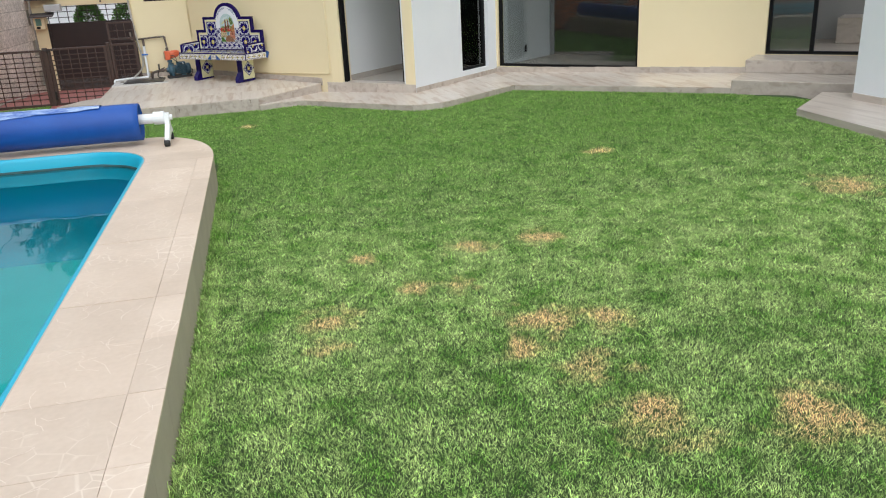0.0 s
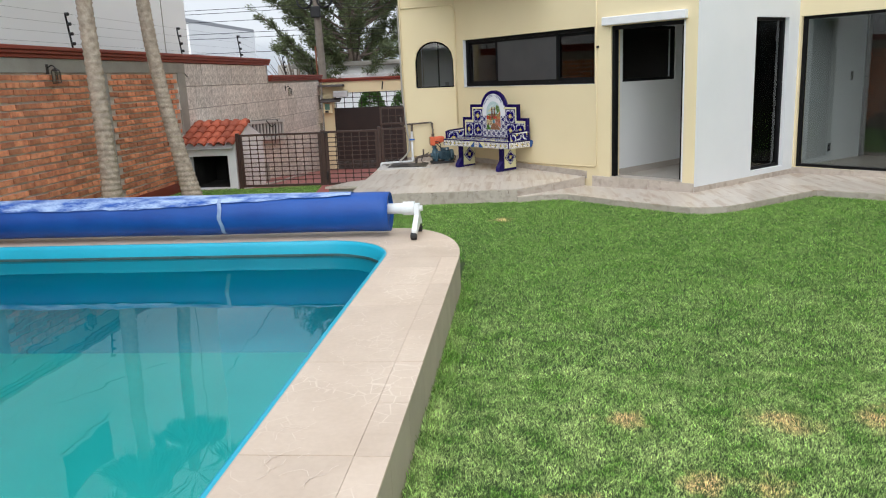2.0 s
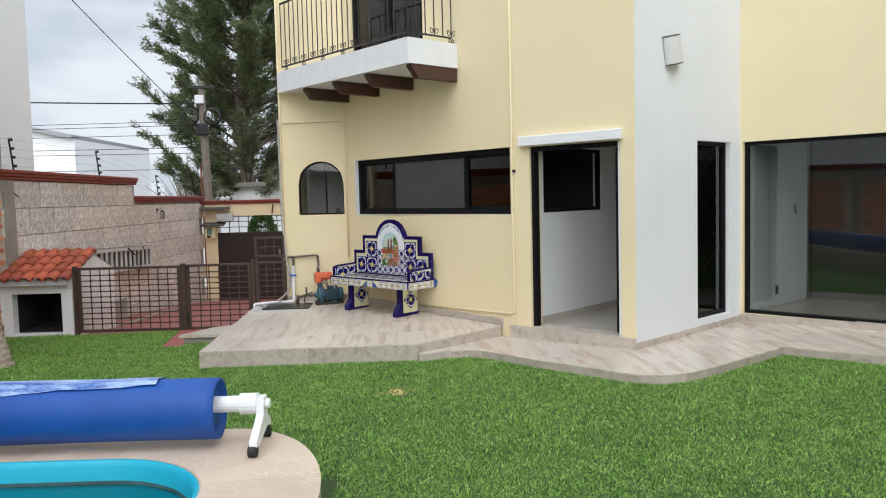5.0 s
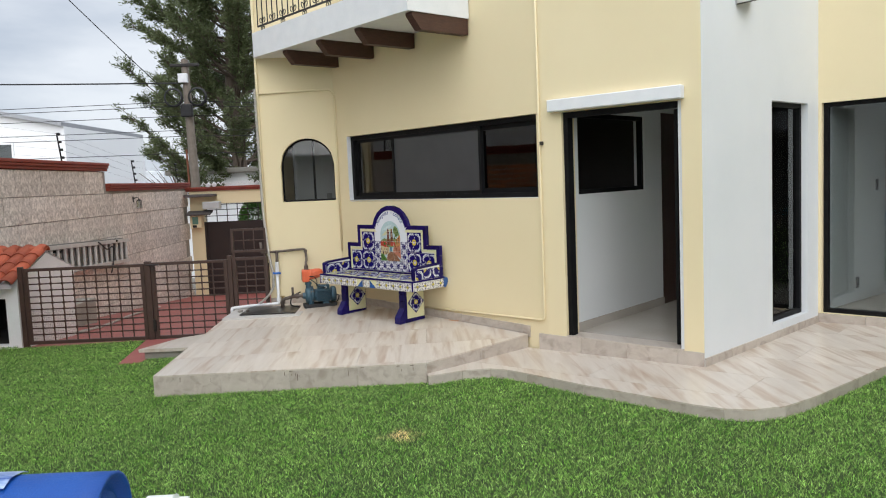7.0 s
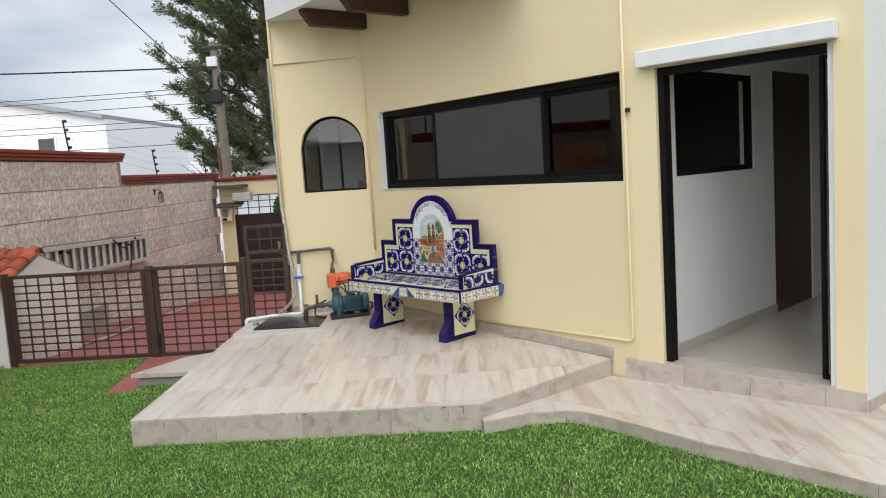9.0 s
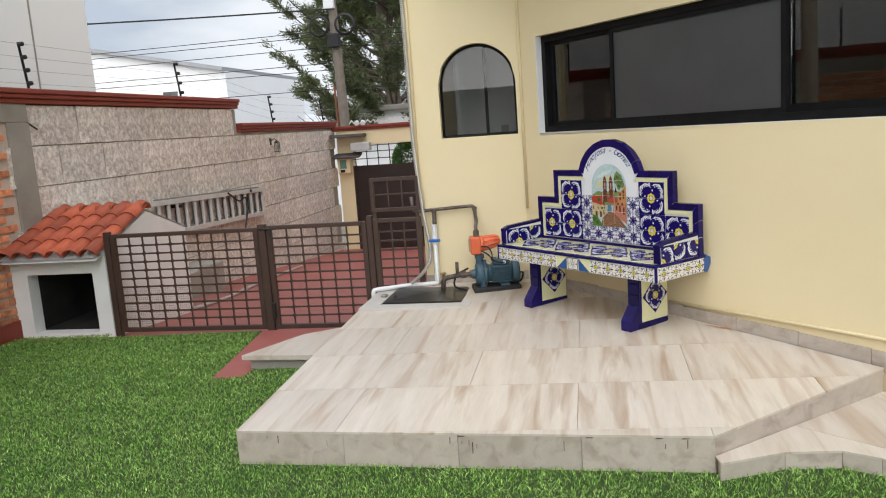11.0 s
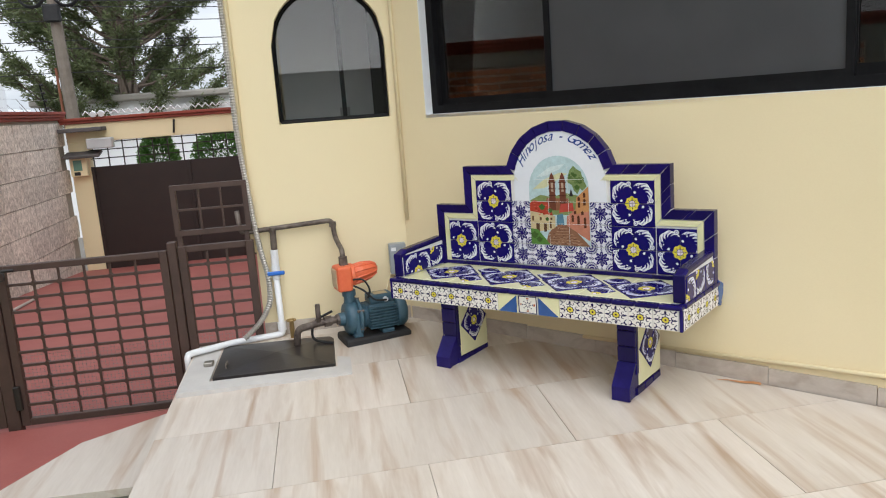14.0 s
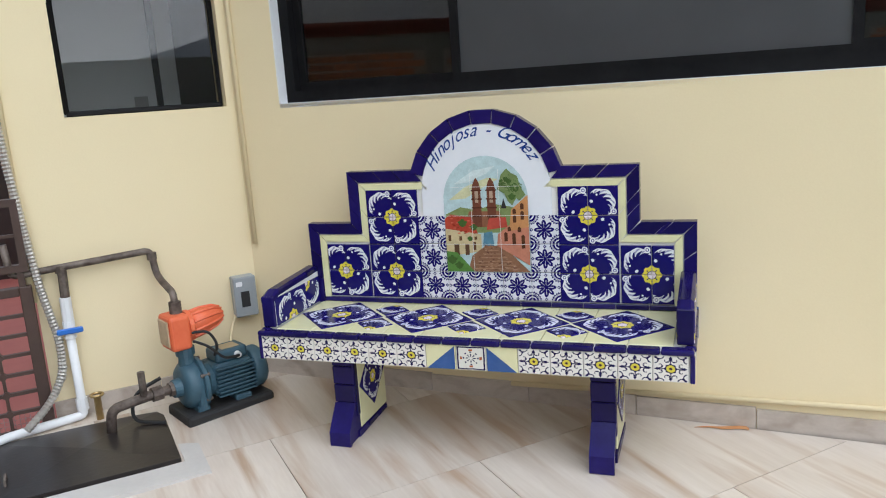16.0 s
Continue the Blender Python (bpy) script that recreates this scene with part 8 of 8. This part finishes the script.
def risers(line_, height, low, parent, piece=0.58):
    for (ax, ay), (bx, by) in zip(line_, line_[1:]):
        L_ = math.hypot(bx - ax, by - ay)
        k = max(1, round(L_ / piece))
        m_ = along((ax, ay), (bx, by))
        for i in range(k):
            a, b = L_ * i / k + 0.001, L_ * (i + 1) / k - 0.001
            bm = bmesh.new()
            pts = []
            for s_ in (a, b):
                q_ = m_ @ Vector((s_, 0, 0))
                pts.append((s_, low(q_.x, q_.y), height(q_.x, q_.y) - 0.0105))
            va = [bm.verts.new(m_ @ Vector((s_, y_, z_))) for y_ in (0.001, 0.013) for s_, lo_, hi_ in pts for z_ in (lo_, hi_)]
            for f_ in ((0, 1, 3, 2), (4, 5, 7, 6), (0, 1, 5, 4), (2, 3, 7, 6), (1, 3, 7, 5), (0, 2, 6, 4)):
                bm.faces.new([va[q] for q in f_])
            part("riser_tile", bm, STREAK_SIDE, parent)


risers([(-2.345, 14.24), (-2.345, 11.28), (-0.07, 11.15), (0.86, 11.92)], deck_z, lambda x_, y_: lawn_z(x_, y_) - 0.08, terrace)
risers(PATH[1:15], path_z, lambda x_, y_: lawn_z(x_, y_) - 0.08, walkway)

# coping tiles of the pool
y = -4.28
while y < 6.55:
    e = min(y + 0.46, 6.60)
    for x0, x1 in ((-1.012, -0.592), (-0.592, -0.462)):
        bm = box(bmesh.new(), (x0 + 0.0008, y + 0.0012, COP_Z - 0.012), (x1 - 0.0008, e - 0.0012, COP_Z + random.uniform(-0.0006, 0.0008)))
        part("coping_tile", bm, COPING, pool)
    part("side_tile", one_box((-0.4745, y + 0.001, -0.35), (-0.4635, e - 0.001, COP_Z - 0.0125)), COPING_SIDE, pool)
    y = e
ang = list(range(0, 91, 18))
for a0, a1 in zip(ang, ang[1:]):
    def ell(a, s_):
        return (-1.10 + 0.638 * s_ * math.cos(radians(a)), 6.60 + 1.148 * s_ * math.sin(radians(a)))
    def inn(a):
        return (-1.62 + 0.606 * math.cos(radians(a)), 6.67 + 0.606 * math.sin(radians(a)))
    steps_a = [a0 + (a1 - a0) * k / 3 for k in range(4)]
    if a0 == 0:
        pts = [(-1.012, 6.60)] + [ell(a, 1.0) for a in steps_a] + [inn(a) for a in steps_a[::-1]]
    else:
        pts = [ell(a, 1.0) for a in steps_a] + [inn(a) for a in steps_a[::-1]]
    cx_, cy_ = sum(p_[0] for p_ in pts) / len(pts), sum(p_[1] for p_ in pts) / len(pts)
    part("coping_tile", prism(bmesh.new(), [(x_ + (cx_ - x_) * 0.004, y_ + (cy_ - y_) * 0.004) for x_, y_ in pts], COP_Z - 0.012, COP_Z), COPING, pool)
    for k in range(3):
        p0, p1 = ell(steps_a[k], 0.997), ell(steps_a[k + 1], 0.997)
        m_ = along(p0, p1)
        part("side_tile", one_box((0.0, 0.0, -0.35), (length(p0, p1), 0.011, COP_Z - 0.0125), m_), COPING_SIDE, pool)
part("coping_tile", prism(bmesh.new(), [inn(90), ell(90, 1.0), (-1.62, 7.748)], COP_Z - 0.012, COP_Z), COPING, pool)
x = -1.622
while x > -5.4:
    e = max(x - 0.46, -5.5)
    part("coping_tile", box(bmesh.new(), (e + 0.0015, 7.282, COP_Z - 0.012), (x - 0.0015, 7.748, COP_Z + random.uniform(-0.0006, 0.0008))), COPING, pool)
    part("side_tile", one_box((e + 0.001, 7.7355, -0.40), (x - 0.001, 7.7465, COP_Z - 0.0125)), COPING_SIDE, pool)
    x = e
y = -4.6
while y < 7.2:
    part("coping_tile", one_box((-5.5, y + 0.0015, COP_Z - 0.012), (-5.01, min(y + 0.46, 7.28) - 0.0015, COP_Z)), COPING, pool)
    y += 0.46

# crazed pale veins on the coping
VEIN = matte("pale_crazing", (0.70, 0.60, 0.50), (0.78, 0.68, 0.58), scale=20, rough=0.6)
r_py = random.Random(21)
bm = bmesh.new()
for i in range(120):
    x_, y_ = r_py.uniform(-0.98, -0.50), r_py.uniform(0.8, 5.2)
    a = r_py.uniform(0, 6.28)
    for k in range(r_py.randint(2, 4)):
        l_ = r_py.uniform(0.02, 0.06)
        x2, y2 = x_ + l_ * math.cos(a), y_ + l_ * math.sin(a)
        if not (-1.0 < x2 < -0.48):
            break
        n_x, n_y = -math.sin(a) * 0.0011, math.cos(a) * 0.0011
        quad(bm, Matrix(), [(x_ - n_x, y_ - n_y, COP_Z + 0.0022), (x2 - n_x, y2 - n_y, COP_Z + 0.0022), (x2 + n_x, y2 + n_y, COP_Z + 0.0022), (x_ + n_x, y_ + n_y, COP_Z + 0.0022)])
        x_, y_ = x2, y2
        a += r_py.uniform(-1.3, 1.3)
tagged(part("crazing", bm, VEIN, pool, "fine pale crazing lines"), kind="stuff")

# bricks
def brick_mesh(w, h, d, k):
    r_ = random.Random(k)
    bm = bmesh.new()
    bmesh.ops.create_cube(bm, size=1, matrix=Matrix.Diagonal((d, w, h, 1)))
    bmesh.ops.subdivide_edges(bm, edges=bm.edges[:], cuts=1)
    for v_ in bm.verts:
        v_.co += Vector((r_.uniform(-1, 1) * 0.004, r_.uniform(-1, 1) * 0.005, r_.uniform(-1, 1) * 0.004))
    return finish(bm, "brick", BRICK)


brick_kinds = [brick_mesh(0.240, 0.058, 0.05, k) for k in range(6)]
rest = bmesh.new()
r_py = random.Random(12)
for row in range(24):
    z_ = -0.33 + row * 0.0855
    y_ = -6.9 + (0.128 if row % 2 else 0)
    while y_ < 14.30:
        in_column = any(abs(y_ + 0.12 - (c_ + 0.1)) < 0.2 for c_ in (11.86, 8.9, 5.9, 2.9, -0.1)) or y_ + 0.24 > 14.44
        if not in_column:
            at = pose(WALL_X - 0.018 + r_py.uniform(-0.006, 0.006), y_ + 0.12, z_ + r_py.uniform(-0.004, 0.004), r_py.uniform(-1.2, 1.2), 0, r_py.uniform(-1, 1))
            if 11.0 < y_ and z_ > 0.05:
                ob = new("brick", brick_kinds[r_py.randrange(6)])
                ob.parent = gwall
                ob.matrix_local = at
            else:
                bmesh.ops.create_cube(rest, size=1, matrix=at @ Matrix.Diagonal((0.05, 0.235, 0.06, 1)))
        y_ += 0.2565
tagged(part("brickwork", rest, BRICK, gwall, "courses of worn red brick"), kind="stuff")

# rough blocks
r_py = random.Random(4)
block_kinds = []
for k in range(5):
    bm = bmesh.new()
    bmesh.ops.create_cube(bm, size=1, matrix=Matrix.Diagonal((0.05, 0.752, 0.393, 1)))
    bmesh.ops.subdivide_edges(bm, edges=bm.edges[:], cuts=2)
    for v_ in bm.verts:
        if v_.co.x > 0:
            v_.co.x += r_py.uniform(-0.008, 0.006)
    block_kinds.append(finish(bm, "block", BLOCK))
for row in range(9):
    z_ = 1.66 - row * 0.405
    y_ = 14.76 + 0.38 - (0.38 if row % 2 else 0.02)
    while y_ < 24.1:
        top_ = z_ + 0.19
        if (y_ < 19.2 or top_ < 1.5) and y_ - 0.37 > 14.3:
            ob = new("block", block_kinds[r_py.randrange(5)])
            ob.parent = gwall
            ob.matrix_local = pose(WALL_X - 0.02 + r_py.uniform(-0.003, 0.003), y_, z_)
        y_ += 0.762

# ---- grass ----
def inside(poly, X, Y):
    hit = np.zeros(len(X), bool)
    for (ax, ay), (bx, by) in zip(poly, poly[1:] + poly[:1]):
        c_ = (ay > Y) != (by > Y)
        xx = ax + (Y - ay) * (bx - ax) / ((by - ay) if by != ay else 1e-9)
        hit ^= c_ & (X < xx)
    return hit


LAWN = [(-0.455, -1.0), (5.02, -1.0), (5.10, 5.50), (5.22, 6.86), (5.95, 7.50), (5.49, 8.46), (3.45, 10.57), (2.48, 9.83), (2.20, 9.66), (1.98, 9.63), (1.82, 9.69), (1.66, 9.83), (1.41, 10.12), (1.08, 10.49), (0.72, 10.95), (0.58, 11.11), (0.45, 11.19), (0.22, 11.18), (-0.06, 11.07), (-0.07, 11.15), (-2.345, 11.28), (-2.345, 12.89), (-2.99, 12.90), (-2.99, 12.74), (-3.22, 12.70), (-3.42, 14.05), (-4.95, 14.05), (-4.95, 14.16), (-5.93, 14.16), (-5.93, 7.755), (-1.10, 7.755), (-0.80, 7.63), (-0.60, 7.32), (-0.46, 6.70)]
gr = np.random.default_rng(3)


def blades(zone, per_m2, tall, wide, name):
    x0, x1, y0, y1 = zone
    k = int((x1 - x0) * (y1 - y0) * per_m2)
    X, Y = gr.uniform(x0, x1, k), gr.uniform(y0, y1, k)
    keep = inside(LAWN, X, Y)
    X, Y = X[keep], Y[keep]
    k = len(X)
    Z = -0.0593 + 0.0189 * X - 0.0124 * Y - 0.004
    a = gr.uniform(0, 2 * np.pi, k)
    h = tall * gr.uniform(0.55, 1.25, k)
    lean = gr.uniform(0.15, 1.25, k) * h
    la = gr.uniform(0, 2 * np.pi, k)
    w = wide * gr.uniform(0.7, 1.3, k)
    base = np.stack([X, Y, Z], 1)
    sidev = np.stack([np.cos(a), np.sin(a), np.zeros(k)], 1) * w[:, None]
    tip = base + np.stack([np.cos(la) * lean, np.sin(la) * lean, h], 1)
    mid = base + np.stack([np.cos(la) * lean * 0.35, np.sin(la) * lean * 0.35, h * 0.6], 1)
    v = np.stack([base, mid + sidev, tip, mid - sidev], 1).reshape(-1, 3)
    me = bpy.data.meshes.new(name)
    me.vertices.add(4 * k)
    me.vertices.foreach_set("co", v.astype(np.float32).ravel())
    me.loops.add(4 * k)
    me.loops.foreach_set("vertex_index", np.arange(4 * k, dtype=np.int32))
    me.polygons.add(k)
    me.polygons.foreach_set("loop_start", np.arange(0, 4 * k, 4, dtype=np.int32))
    me.polygons.foreach_set("loop_total", np.full(k, 4, dtype=np.int32))
    me.update(calc_edges=True)
    me.materials.append(LAWN_MAT)
    return tagged(new("grass", me), "short green lawn with dry straw-coloured patches", "grass", kind="stuff")


blades((-0.5, 3.6, 1.3, 5.0), 28000, 0.020, 0.0015, "grass_near")
blades((-0.5, 6.0, 5.0, 8.0), 15000, 0.022, 0.0019, "grass_middle")
blades((3.6, 6.0, 1.3, 5.0), 14000, 0.022, 0.0019, "grass_side")
blades((-6.0, 6.0, 8.0, 11.4), 11000, 0.024, 0.0021, "grass_far")
blades((-6.0, -2.2, 11.4, 14.2), 10000, 0.024, 0.0022, "grass_gate")
blades((-6.0, -0.4, 7.7, 8.0), 5000, 0.034, 0.0028, "grass_edge")
blades((-0.5, 6.0, -1.0, 1.3), 8000, 0.028, 0.0026, "grass_back")
blades((-0.462, -0.36, 0.8, 6.9), 14000, 0.040, 0.0020, "grass_fringe")
blades((-0.47, -0.41, 0.8, 6.9), 7000, 0.058, 0.0020, "grass_tall_fringe")

# drips and chips on the terrace's front edge
r_py = random.Random(33)
bm = bmesh.new()
ME = along((-2.345, 11.28), (-0.07, 11.15))
for i in range(16):
    s_ = r_py.choice((0.2, 0.55, 1.15, 1.7, 2.1)) + r_py.uniform(-0.08, 0.08)
    q_ = ME @ Vector((s_, 0, 0))
    z1 = deck_z(q_.x, q_.y) - r_py.uniform(0.012, 0.05)
    w_, h_ = r_py.uniform(0.0012, 0.003), r_py.uniform(0.01, 0.06)
    if i % 4 == 0:
        w_, h_, z1 = 0.018, 0.005, deck_z(q_.x, q_.y) - 0.011
    quad(bm, ME, [(s_ - w_, -0.0015, z1 - h_), (s_ + w_ * 0.6, -0.0015, z1 - h_ * 0.9), (s_ + w_, -0.0015, z1), (s_ - w_ * 0.8, -0.0015, z1)])
tagged(part("drip_stain", bm, matte("brown_drip_rust", (0.07, 0.045, 0.03), (0.16, 0.11, 0.08), scale=30, rough=0.9), terrace, "dark drips and chips on the edge"), kind="stuff")
